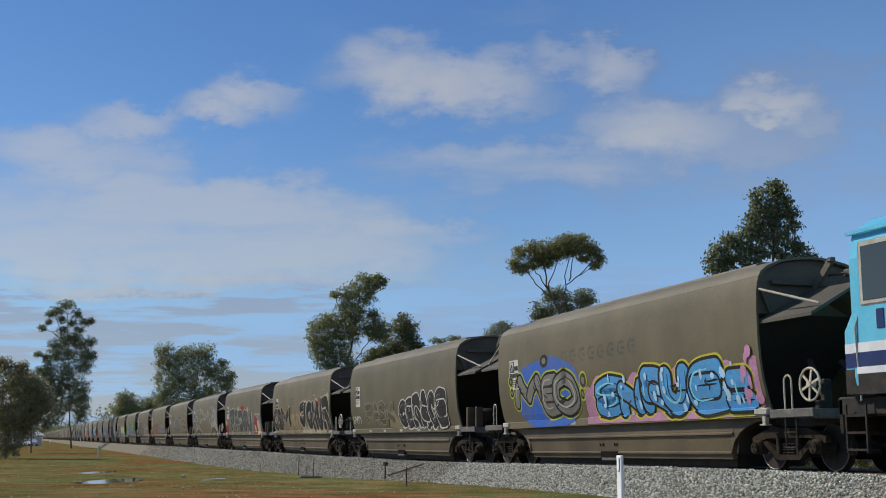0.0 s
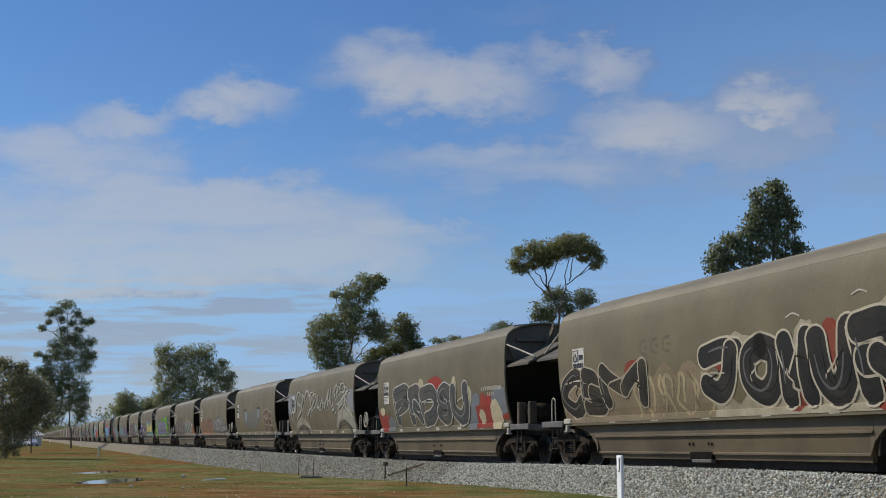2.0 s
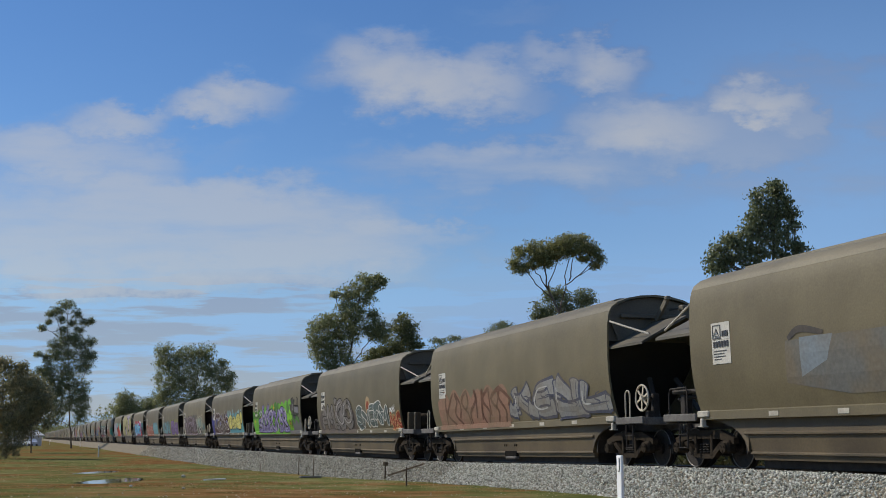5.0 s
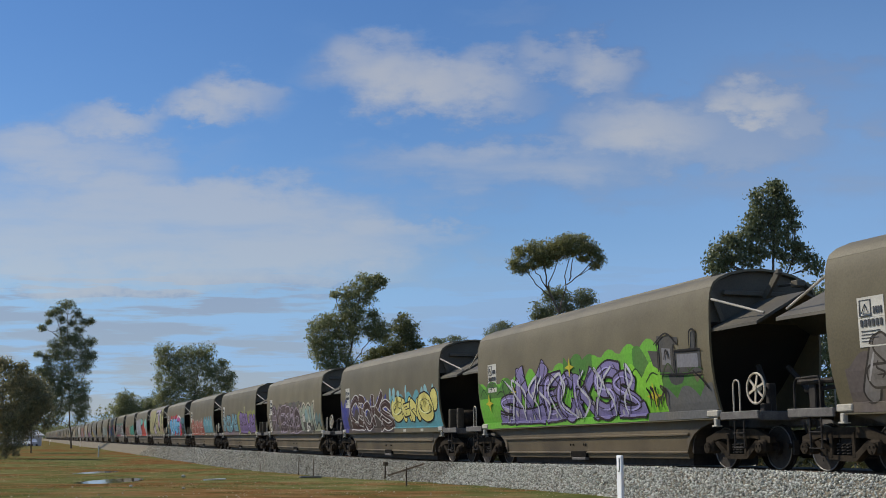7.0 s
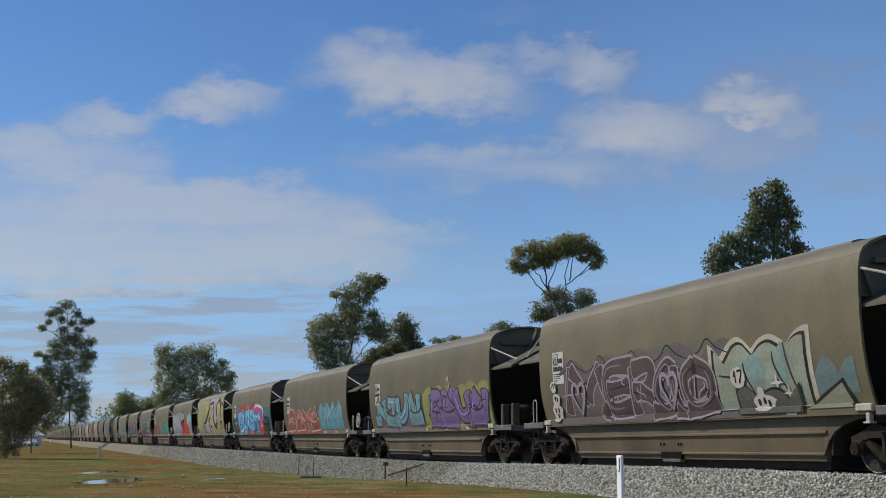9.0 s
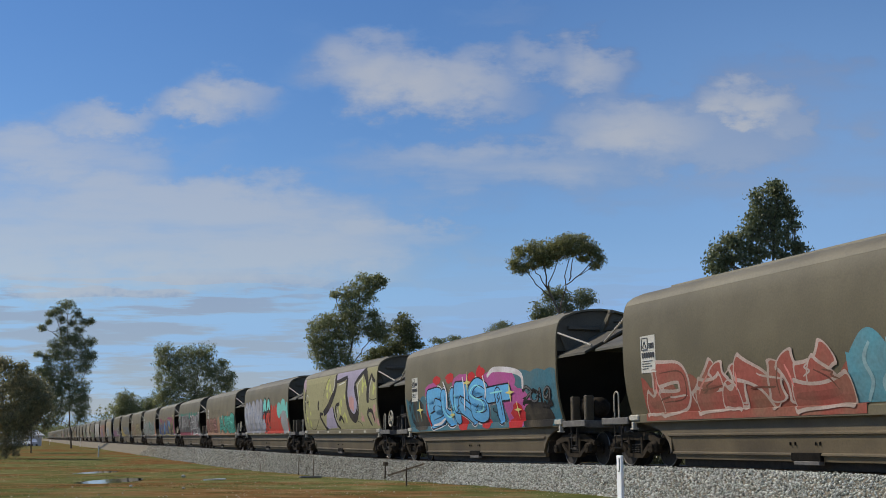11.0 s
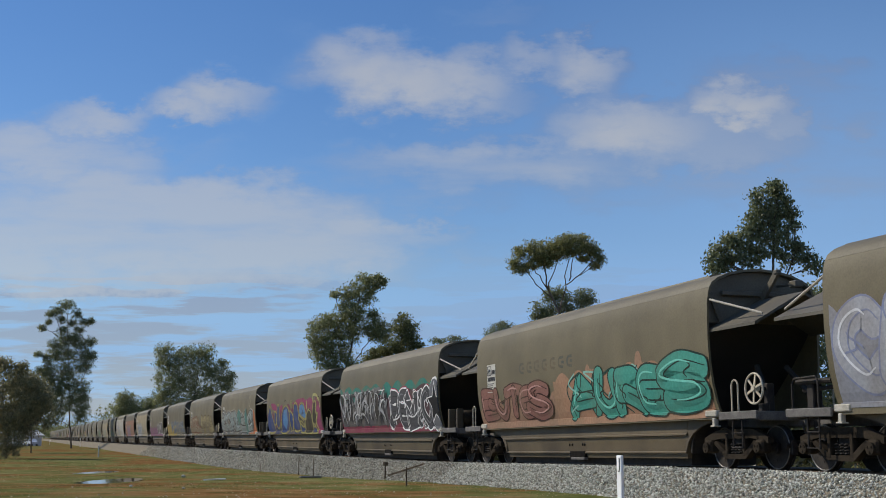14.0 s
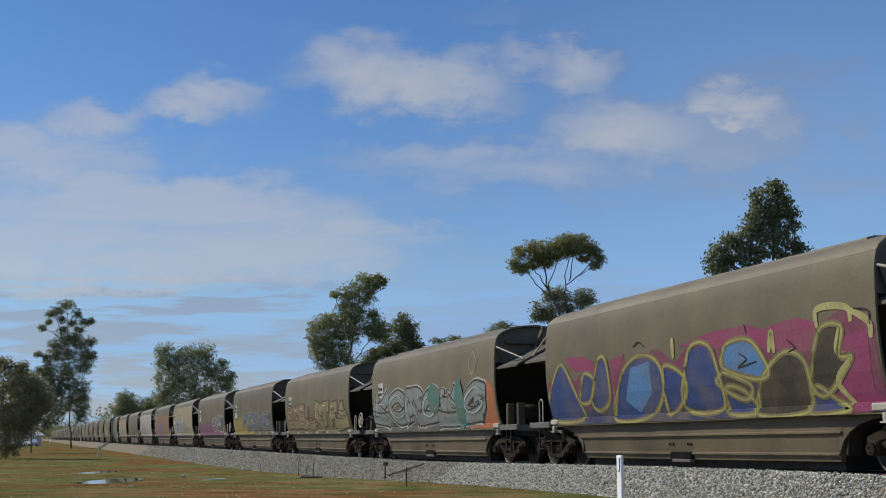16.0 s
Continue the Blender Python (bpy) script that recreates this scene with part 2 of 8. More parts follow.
def build_ground():
    m, n, l, p = node_material("red_earth_and_grass", 0.95)
    tc = n.new("ShaderNodeTexCoord")
    p.inputs["Specular IOR Level"].default_value = 0.0
    big, mid, fine = (n.new("ShaderNodeTexNoise") for _ in range(3))
    for t, s, d in ((big, 0.13, 5), (mid, 0.9, 6), (fine, 9.0, 5)):
        t.inputs["Scale"].default_value, t.inputs["Detail"].default_value = s, d
        l.new(tc.outputs["Object"], t.inputs["Vector"])
    earth = ramp(n, [(0.3, (0.12, 0.062, 0.024)), (0.5, (0.20, 0.105, 0.040)), (0.72, (0.28, 0.18, 0.085))])
    grass = ramp(n, [(0.3, (0.092, 0.102, 0.032)), (0.5, (0.150, 0.152, 0.055)), (0.72, (0.28, 0.235, 0.115))])
    l.new(mid.outputs[0], earth.inputs[0]), l.new(mid.outputs[0], grass.inputs[0])
    add = n.new("ShaderNodeMath")
    add.operation, add.inputs[1].default_value = "MULTIPLY_ADD", 0.35
    l.new(mid.outputs[0], add.inputs[0]), l.new(big.outputs[0], add.inputs[2])
    mask = ramp(n, [(0.635, (0, 0, 0)), (0.74, (1, 1, 1))])
    l.new(add.outputs[0], mask.inputs[0])
    mx = n.new("ShaderNodeMix")
    mx.data_type = "RGBA"
    l.new(mask.outputs[0], mx.inputs["Factor"]), l.new(grass.outputs[0], mx.inputs["A"]), l.new(earth.outputs[0], mx.inputs["B"])
    ov = n.new("ShaderNodeMix")
    ov.data_type, ov.blend_type, ov.inputs["Factor"].default_value = "RGBA", "OVERLAY", 0.40
    l.new(mx.outputs["Result"], ov.inputs["A"]), l.new(fine.outputs[0], ov.inputs["B"])
    l.new(ov.outputs["Result"], p.inputs["Base Color"])
    bp = n.new("ShaderNodeBump")
    bp.inputs["Strength"].default_value, bp.inputs["Distance"].default_value = 0.8, 0.05
    l.new(fine.outputs[0], bp.inputs["Height"]), l.new(bp.outputs[0], p.inputs["Normal"])
    def axis(near, step, far):
        a = list(np.arange(-near, near + 0.01, step))
        g, s = near, step
        while g < far:
            s *= 1.35
            g += s
            a = [-g] + a + [g]
        return a
    xs = [v - 45 for v in axis(55, 0.5, 4700)]
    ys = [v - 17 for v in axis(18, 0.5, 4700)]
    verts = [(x, y, ground_z(x, y)) for x in xs for y in ys]
    k = len(ys)
    faces = [(i * k + j, (i + 1) * k + j, (i + 1) * k + j + 1, i * k + j + 1) for i in range(len(xs) - 1) for j in range(k - 1)]
    me = bpy.data.meshes.new("ground")
    me.from_pydata(verts, [], faces)
    me.shade_smooth()
    me.materials.append(m)
    tagged(new("ground", me), "red-brown earth with patches of short green grass", "ground", kind="structure")


BED = [(-4.4, -1.75), (-2.65, -0.60), (-1.85, -0.04), (-1.65, 0.0), (-1.25, -0.10), (1.25, -0.10), (1.65, 0.0), (1.85, -0.04), (2.65, -0.60), (4.4, -1.75)]


def bed_z(y):
    return float(np.interp(y, [p[0] for p in BED], [p[1] for p in BED]))


def build_track():
    def loft(bm, profile, closed=False):
        xs = [60, 20, 0, -8] + [-16 - 2 * i for i in range(14)] + [-44 - 12 * i for i in range(6)] + [-116 - 40 * i for i in range(30)]
        rows = [[bm.verts.new((x, y, z + rail_z(x))) for y, z in profile] for x in xs]
        for a, b in zip(rows, rows[1:]):
            for i in range(len(profile) - (0 if closed else 1)):
                j = (i + 1) % len(profile)
                bm.faces.new((a[i], a[j], b[j], b[i]))
        bmesh.ops.recalc_face_normals(bm, faces=bm.faces)
    bed = part("ballast_bed", made(lambda bm: loft(bm, BED + [(4.4, -2.2), (-4.4, -2.2)], True)), EARTH_BED)
    tagged(bed, "bank of grey crushed stone ballast under the rails", "ballast", kind="structure")
    rail = [(-0.035, 0), (0.035, 0), (0.035, -0.035), (0.01, -0.05), (0.01, -0.13), (0.06, -0.15), (-0.06, -0.15), (-0.01, -0.13), (-0.01, -0.05), (-0.035, -0.035)]
    for side in (-0.57, 0.57):
        r = part("rail", made(lambda bm: loft(bm, [(y + side, z) for y, z in rail], True)), RAILSTEEL)
        tagged(r, "worn brown steel rail on the ballast", "rail", "rails of the line", "structure")
    s = made(lambda bm: box(bm, (0, 0, 0), (0.22, 2.0, 0.12), 0.01))
    first = part("sleeper", s, SLEEPER)
    tagged(first, "weathered sleeper bedded in the ballast", "sleeper", "sleepers of the line", "structure")
    first.matrix_basis = pose(8, 0, -0.18)
    for i in range(1, 120):
        x = 8 - 0.68 * i
        copy_thing(first, pose(x, 0, rail_z(x) - 0.18))


# ---- grain hopper wagon ----
SECTION = [(1.10, 1.00), (1.12, 1.10), (1.20, 1.35), (1.28, 1.70), (1.33, 2.10), (1.35, 2.55), (1.345, 3.00),
           (1.33, 3.35), (1.295, 3.55), (1.26, 3.66), (1.20, 3.76), (1.05, 3.87), (0.75, 3.99), (0.40, 4.06), (0.0, 4.09)]


def side_y(z):
    return float(np.interp(z, [p[1] for p in SECTION], [p[0] for p in SECTION]))


def sheet(bm, section, x0, x1, t=0.05, n=1):
    """A curved plate with thickness along x; section runs (y, z)."""
    k = len(section)
    inner = []
    for i, (y, z) in enumerate(section):
        a, b = Vector(section[max(i - 1, 0)]), Vector(section[min(i + 1, k - 1)])
        d = (b - a).normalized()
        inner.append((y + d.y * t, z - d.x * t))
    loop = list(section) + inner[::-1]
    rows = [[bm.verts.new((x0 + (x1 - x0) * j / n, y, z)) for y, z in loop] for j in range(n + 1)]
    for a, b in zip(rows, rows[1:]):
        for i in range(len(loop)):
            j = (i + 1) % len(loop)
            bm.faces.new((a[i], a[j], b[j], b[i]))
    bm.faces.new(rows[0]), bm.faces.new(rows[-1][::-1])
    bmesh.ops.recalc_face_normals(bm, faces=bm.faces)


def wheelset(parent, x):
    def shape(bm):
        bar(bm, (0, -0.95, 0), (0, 0.95, 0), 0.075, 12)
        for s in (-1, 1):
            bmesh.ops.create_cone(bm, cap_ends=True, segments=32, radius1=0.42, radius2=0.41, depth=0.10,
                                  matrix=Matrix.Translation((0, s * 0.56, 0)) @ pose(0, 0, 0, 90 * s, 0, 0))
            bmesh.ops.create_cone(bm, cap_ends=True, segments=32, radius1=0.44, radius2=0.44, depth=0.03,
                                  matrix=Matrix.Translation((0, s * 0.505, 0)) @ pose(0, 0, 0, 90, 0, 0))
            bmesh.ops.create_cone(bm, cap_ends=True, segments=20, radius1=0.15, radius2=0.12, depth=0.12,
                                  matrix=Matrix.Translation((0, s * 0.63, 0)) @ pose(0, 0, 0, 90 * s, 0, 0))
            for k in range(5):
                a = 2 * math.pi * k / 5
                bar(bm, (0.24 * math.cos(a), s * 0.60, 0.24 * math.sin(a)), (0.24 * math.cos(a), s * 0.62, 0.24 * math.sin(a)), 0.03, 8)
    w = part("wheelset", made(shape), STEEL, parent, "pair of steel wheels on an axle")
    for s in (-1, 1):
        def rim(bm):
            tube(bm, [(0.405 * math.cos(a), s * 0.613, 0.405 * math.sin(a)) for a in np.linspace(0, 2 * math.pi, 41)], 0.014, 6)
        part("rim", made(rim), TREAD, w, "bright worn rim", True)
    w.matrix_basis = pose(x, 0, 0.42)
    return w


def bogie(parent, x):
    b = new("bogie")
    b.empty_display_size = 0.2
    b.parent = parent
    b["label"] = "dusty cast-steel bogie with two wheelsets"
    b.matrix_basis = pose(x, 0, 0)
    for s in (-1, 1):
        def frame_shape(bm):
            y = s * 0.90
            up = [(-1.12, 0.62), (-0.62, 0.78), (0.62, 0.78), (1.12, 0.62), (1.12, 0.50), (0.60, 0.60), (-0.60, 0.60), (-1.12, 0.50)]
            prism(bm, up, y - 0.06, y + 0.06, "y")
            low = [(-0.78, 0.52), (-0.34, 0.20), (0.34, 0.20), (0.78, 0.52), (0.66, 0.56), (0.28, 0.30), (-0.28, 0.30), (-0.66, 0.56)]
            prism(bm, low, y - 0.07, y + 0.07, "y")
            for q in (-1, 1):
                box(bm, (q * 0.30, y, 0.48), (0.10, 0.15, 0.46), 0.015)
        f = part("side_frame", made(frame_shape), RUST, b)
        for q in (-1, 1):
            def axlebox(bm):
                box(bm, (q * 0.90, s * 0.93, 0.44), (0.28, 0.22, 0.26), 0.04)
                bar(bm, (q * 0.90, s * 0.98, 0.42), (q * 0.90, s * 1.09, 0.42), 0.105, 14)
                for k in range(3):
                    a = 2.1 * k + 0.5
                    bar(bm, (q * 0.90 + 0.06 * math.cos(a), s * 1.09, 0.42 + 0.06 * math.sin(a)), (q * 0.90 + 0.06 * math.cos(a), s * 1.105, 0.42 + 0.06 * math.sin(a)), 0.02, 6)
            part("axle_box", made(axlebox), RUST, b)
        def springs(bm):
            for dx in (-0.13, 0.0, 0.13):
                tube(bm, [(dx + 0.055 * math.cos(a), s * 0.90 + 0.055 * math.sin(a), 0.24 + 0.26 * a / (10 * math.pi)) for a in np.linspace(0, 10 * math.pi, 51)], 0.014, 5)
        part("spring_nest", made(springs), STEEL, b)
    def bolster(bm):
        box(bm, (0, 0, 0.60), (0.34, 1.75, 0.24), 0.03)
        for q in (-1, 1):
            box(bm, (q * 0.38, 0, 0.45), (0.07, 1.5, 0.14), 0.01)
            for s in (-1, 1):
                box(bm, (q * 0.44, s * 0.56, 0.42), (0.07, 0.12, 0.30), 0.01)
    part("bolster", made(bolster), STEEL, b)
    def rigging(bm):
        box(bm, (0, 0, 0.40), (2.3, 0.5, 0.30), 0.05)
        for q in (-1, 1):
            bar(bm, (q * 0.42, -0.8, 0.30), (q * 0.42, 0.8, 0.30), 0.05, 6)
            bar(bm, (q * 1.30, -0.7, 0.45), (q * 1.30, 0.7, 0.45), 0.05, 6)
            box(bm, (q * 1.36, -0.56, 0.42), (0.06, 0.12, 0.28), 0.01)
    part("brake_rigging", made(rigging), STEEL, b)
    return b, [wheelset(b, -0.90), wheelset(b, 0.90)]


def signplate(parent):
    """White data plate; its lettering stands as plain bars."""
    x0, z0 = -5.66, 2.07
    def on(bm, x, z, w, h, lift):
        x, w = x0 + (x - x0) * 1.3, w * 1.3
        ys = [-(side_y(z) + lift), -(side_y(z + h) + lift)]
        vs = [bm.verts.new(p) for p in ((x, ys[0], z), (x + w, ys[0], z), (x + w, ys[1], z + h), (x, ys[1], z + h))]
        vs += [bm.verts.new((v.co.x, v.co.y + 0.006, v.co.z)) for v in vs]
        a = vs
        for f in ((a[0], a[1], a[2], a[3]), (a[4], a[7], a[6], a[5]), (a[0], a[4], a[5], a[1]), (a[1], a[5], a[6], a[2]), (a[2], a[6], a[7], a[3]), (a[3], a[7], a[4], a[0])):
            bm.faces.new(f)
    plate = part("data_plate", made(lambda bm: on(bm, x0, z0, 0.50, 0.82, 0.012)), WHITE, parent, "white data plate with dark marks")
    def marks(bm):
        for x, z, w, h in ((0.04, 0.50, 0.22, 0.016), (0.04, 0.76, 0.22, 0.016), (0.04, 0.50, 0.016, 0.27), (0.245, 0.50, 0.016, 0.27),
                           (0.30, 0.53, 0.025, 0.12), (0.345, 0.53, 0.025, 0.12), (0.39, 0.53, 0.025, 0.12), (0.435, 0.53, 0.025, 0.12)):
            on(bm, x0 + x, z0 + z, w, h, 0.017)
        for i in range(6):
            on(bm, x0 + 0.05 + 0.073 * i, z0 + 0.33, 0.045, 0.12, 0.017)
        for i in range(4):
            on(bm, x0 + 0.05, z0 + 0.25 - 0.055 * i, (0.36, 0.28, 0.32, 0.2)[i], 0.014, 0.017)
        for a, b in (((0.09, 0.55), (0.215, 0.55)), ((0.09, 0.55), (0.152, 0.70)), ((0.215, 0.55), (0.152, 0.70))):
            p = [Vector((x0 + u * 1.3, -(side_y(z0 + v) + 0.019), z0 + v)) for u, v in (a, b)]
            flat_bar(bm, p[0], p[1], 0.016, 0.004, (0, -1, 0))
    part("lettering", made(marks), DARKINK, plate)


def canopy_end(w, q, hoops=True):
    """What stands at one end of the body: q is 1 in front and -1 behind."""
    X = lambda x: q * (HALF + x)
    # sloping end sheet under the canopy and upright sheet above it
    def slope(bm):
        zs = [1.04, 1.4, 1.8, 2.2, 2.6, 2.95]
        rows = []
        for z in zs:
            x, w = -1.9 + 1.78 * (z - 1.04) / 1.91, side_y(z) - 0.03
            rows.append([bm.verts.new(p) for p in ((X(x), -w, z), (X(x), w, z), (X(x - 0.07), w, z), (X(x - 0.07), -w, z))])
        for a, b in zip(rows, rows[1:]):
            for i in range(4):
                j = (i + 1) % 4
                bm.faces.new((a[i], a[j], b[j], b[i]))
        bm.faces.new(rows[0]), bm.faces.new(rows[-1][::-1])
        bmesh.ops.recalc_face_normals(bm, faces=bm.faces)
    part("slope_sheet", made(slope), ENDS, w, "sloping end sheet, recess shade in its dark paint")
    def upper(bm):
        out = [(-y + 0.055, z - 0.05) for y, z in SECTION[6:]] + [(y - 0.055, z - 0.05) for y, z in SECTION[6:-1]][::-1]
        prism(bm, out, X(-0.20), X(-0.12), "x")
    part("end_sheet", made(upper), CANOPY, w)
    def gable(bm):
        for s in (-1, 1):
            a = [(X(-0.15), s * 1.27, 2.80), (X(1.55), s * 1.27, 2.80), (X(1.38), 0, 3.45), (X(-0.15), 0, 3.45)]
            vs = [bm.verts.new(p) for p in a]
            lo = [bm.verts.new((p[0], p[1], p[2] - 0.06)) for p in a]
            bm.faces.new(vs), bm.faces.new(lo[::-1])
            for i in range(4):
                j = (i + 1) % 4
                bm.faces.new((vs[i], lo[i], lo[j], vs[j]))
        bmesh.ops.recalc_face_normals(bm, faces=bm.faces)
    part("end_canopy", made(gable), CANOPY, w, "gabled plate canopy over the wagon end")
    for s in (-1, 1):
        part("stay_rod", made(lambda bm: bar(bm, (X(0.02), s * 1.27, 3.40), (X(1.50), s * 1.05, 2.97), 0.025, 8)), PALE, w, "pale steel stay rod")
        part("end_strut", made(lambda bm: flat_bar(bm, (X(-0.02), s * 1.24, 3.55), (X(-0.05), s * 0.98, 2.97), 0.09, 0.05, (0, s, 0.4))), CANOPY, w)
    part("cross_beam", made(lambda bm: box(bm, (X(-0.04), 0, 3.56), (0.10, 1.9, 0.10), 0.015)), CANOPY, w)
    def brace(bm):
        flat_bar(bm, (X(0.02), 0.0, 3.46), (X(0.52), 0.02, 3.94), 0.13, 0.07, (0, 0, 1))
        box(bm, (X(0.53), 0.02, 3.95), (0.14, 0.12, 0.10), 0.02)
        box(bm, (X(0.55), 0.45, 3.72), (0.24, 0.20, 0.14), 0.02)
        bar(bm, (X(-0.1), 0.45, 3.76), (X(0.55), 0.45, 3.72), 0.03, 6)
        bar(bm, (X(-0.05), 0.30, 4.0), (X(0.5), 0.04, 3.95), 0.022, 6)
    part("roof_brace", made(brace), CANOPY, w)
    # platform and draw gear
    def deck(bm):
        box(bm, (X(0.74), 0, 1.07), (1.30, 2.40, 0.05), 0.01)
        for s in (-1, 1):
            box(bm, (X(0.74), s * 1.20, 1.04), (1.30, 0.06, 0.16), 0.015)
        box(bm, (X(1.36), 0, 1.02), (0.08, 2.36, 0.18), 0.015)
        box(bm, (X(0.3), 0, 0.95), (2.8, 0.55, 0.28), 0.03)
    part("end_platform", made(deck), DECK, w, "steel end platform")
    def coupler(bm):
        box(bm, (X(1.78), 0, 0.88), (0.22, 0.34, 0.34), 0.04)
        box(bm, (X(1.85) - q * 0.02, 0.05, 0.88), (0.28, 0.22, 0.26), 0.05)
        tube(bm, [(X(1.72), -0.45, 0.98), (X(1.80), -0.46, 0.75), (X(1.84), -0.40, 0.55), (X(1.85), -0.25, 0.50)], 0.025, 6)
    part("coupler", made(coupler), STEEL, w)
    for s in (-1, 1):
        def hoop(bm):
            pts = [(X(0.55), s * 1.20, 1.08), (X(0.55), s * 1.20, 1.62)]
            pts += [(X(0.66 - 0.11 * math.cos(a)), s * 1.20, 1.62 + 0.11 * math.sin(a)) for a in np.linspace(0.3, math.pi - 0.3, 6)]
            pts += [(X(0.77), s * 1.20, 1.62), (X(0.77), s * 1.20, 1.08)]
            tube(bm, pts, 0.018, 8)
        if hoops:
            part("grab_hoop", made(hoop), CREAM, w, "bent cream tube grab hoop")
        def steps(bm):
            for x in (0.50, 0.82):
                bar(bm, (X(x), s * 1.17, 1.0), (X(x), s * 1.17, 0.40), 0.02, 6)
            for z in (0.42, 0.70):
                box(bm, (X(0.66), s * 1.17, z), (0.36, 0.06, 0.02), 0.004)
        part("step", made(steps), STEEL, w, "dark hanging step")
        def pad(bm):
            box(bm, (X(-0.20), s * 1.17, 1.10), (0.42, 0.12, 0.13), 0.02)
            box(bm, (X(-0.12), s * 1.17, 0.93), (0.10, 0.10, 0.16), 0.015)
            box(bm, (X(-0.12), s * 1.17, 0.85), (0.18, 0.14, 0.03), 0.008)
        part("jacking_pad", made(pad), PALE, w, "pale jacking bracket")


def brake_end(w, q):
    X = lambda x: q * (HALF + x)
    def wheel(bm):
        c = Vector((X(1.2), -1.12, 1.54))
        tube(bm, [c + Vector((0.29 * math.cos(a), 0, 0.29 * math.sin(a))) for a in np.linspace(0, 2 * math.pi, 33)], 0.022, 8)
        for k in range(6):
            a = 2 * math.pi * k / 6 + 0.35
            flat_bar(bm, c, c + Vector((0.28 * math.cos(a), 0.015, 0.28 * math.sin(a))), 0.02, 0.045, (0, -1, 0))
        bar(bm, c + Vector((0, -0.04, 0)), c + Vector((0, 0.10, 0)), 0.055, 12)
    part("handwheel", made(wheel), CREAM, w, "cream six-spoke brake handwheel")
    def stand(bm):
        bar(bm, (X(1.2), -1.03, 1.54), (X(1.2), -0.80, 1.54), 0.04, 8)
        box(bm, (X(1.22), -0.80, 1.36), (0.14, 0.16, 0.56), 0.02)
        box(bm, (X(1.30), -0.98, 1.17), (0.14, 0.18, 0.16), 0.02)
    part("brake_stand", made(stand), STEEL, w)
    # rods take the same paint, with the recess shade in it
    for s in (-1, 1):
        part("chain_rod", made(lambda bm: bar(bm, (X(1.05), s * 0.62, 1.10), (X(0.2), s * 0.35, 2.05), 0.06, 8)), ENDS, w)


def valve_end(w, q):
    X = lambda x: q * (HALF + x)
    for x in (0.45, 1.22):
        part("valve_box", made(lambda bm: [box(bm, (X(x), -1.02, 1.42), (0.15, 0.22, 0.62), 0.02)] + [box(bm, (X(x), -1.135, z), (0.05, 0.012, 0.05), 0.005) for z in (1.25, 1.42, 1.59)]), SKIRT, w, "upright brown steel box")
    def tank(bm):
        xs = [(0.02, 0.0), (0.05, 0.14), (0.14, 0.23), (0.26, 0.26), (1.16, 0.26), (1.28, 0.23), (1.37, 0.14), (1.40, 0.0)]
        rings = []
        for x, r in xs:
            rings.append([bm.verts.new((X(x), -0.68 + (r or 0.01) * math.cos(a), 1.44 + (r or 0.01) * math.sin(a))) for a in (2 * math.pi * k / 18 for k in range(18))])
        for p, q2 in zip(rings, rings[1:]):
            for k in range(18):
                bm.faces.new((p[k], p[(k + 1) % 18], q2[(k + 1) % 18], q2[k]))
        bm.faces.new(rings[0]), bm.faces.new(rings[-1][::-1])
        bmesh.ops.recalc_face_normals(bm, faces=bm.faces)
    part("air_tank", made(tank), RUST, w, "brown cylindrical air tank", True)
    part("tank_cradle", made(lambda bm: [box(bm, (X(x), -0.68, 1.16), (0.10, 0.5, 0.14), 0.01) for x in (0.4, 1.1)]), STEEL, w)


def rail_end(w, q):
    X = lambda x: q * (HALF + x)
    def rail(bm):
        z = 1.66
        tube(bm, [(X(1.30), -1.12, 1.09), (X(1.30), -1.12, z - 0.1), (X(1.23), -1.12, z), (X(0.6), -1.12, z + 0.02), (X(0.55), -1.12, z - 0.08), (X(0.55), -1.12, 1.09)], 0.022, 8)
        bar(bm, (X(1.3), -1.0, 1.60), (X(0.3), -1.0, 1.60), 0.05, 8)
        bar(bm, (X(1.25), -0.9, 1.45), (X(0.2), -0.9, 1.50), 0.04, 8)
        box(bm, (X(0.95), -0.9, 1.35), (0.2, 0.2, 0.56), 0.02)
    part("guard_rail", made(rail), STEEL, w)


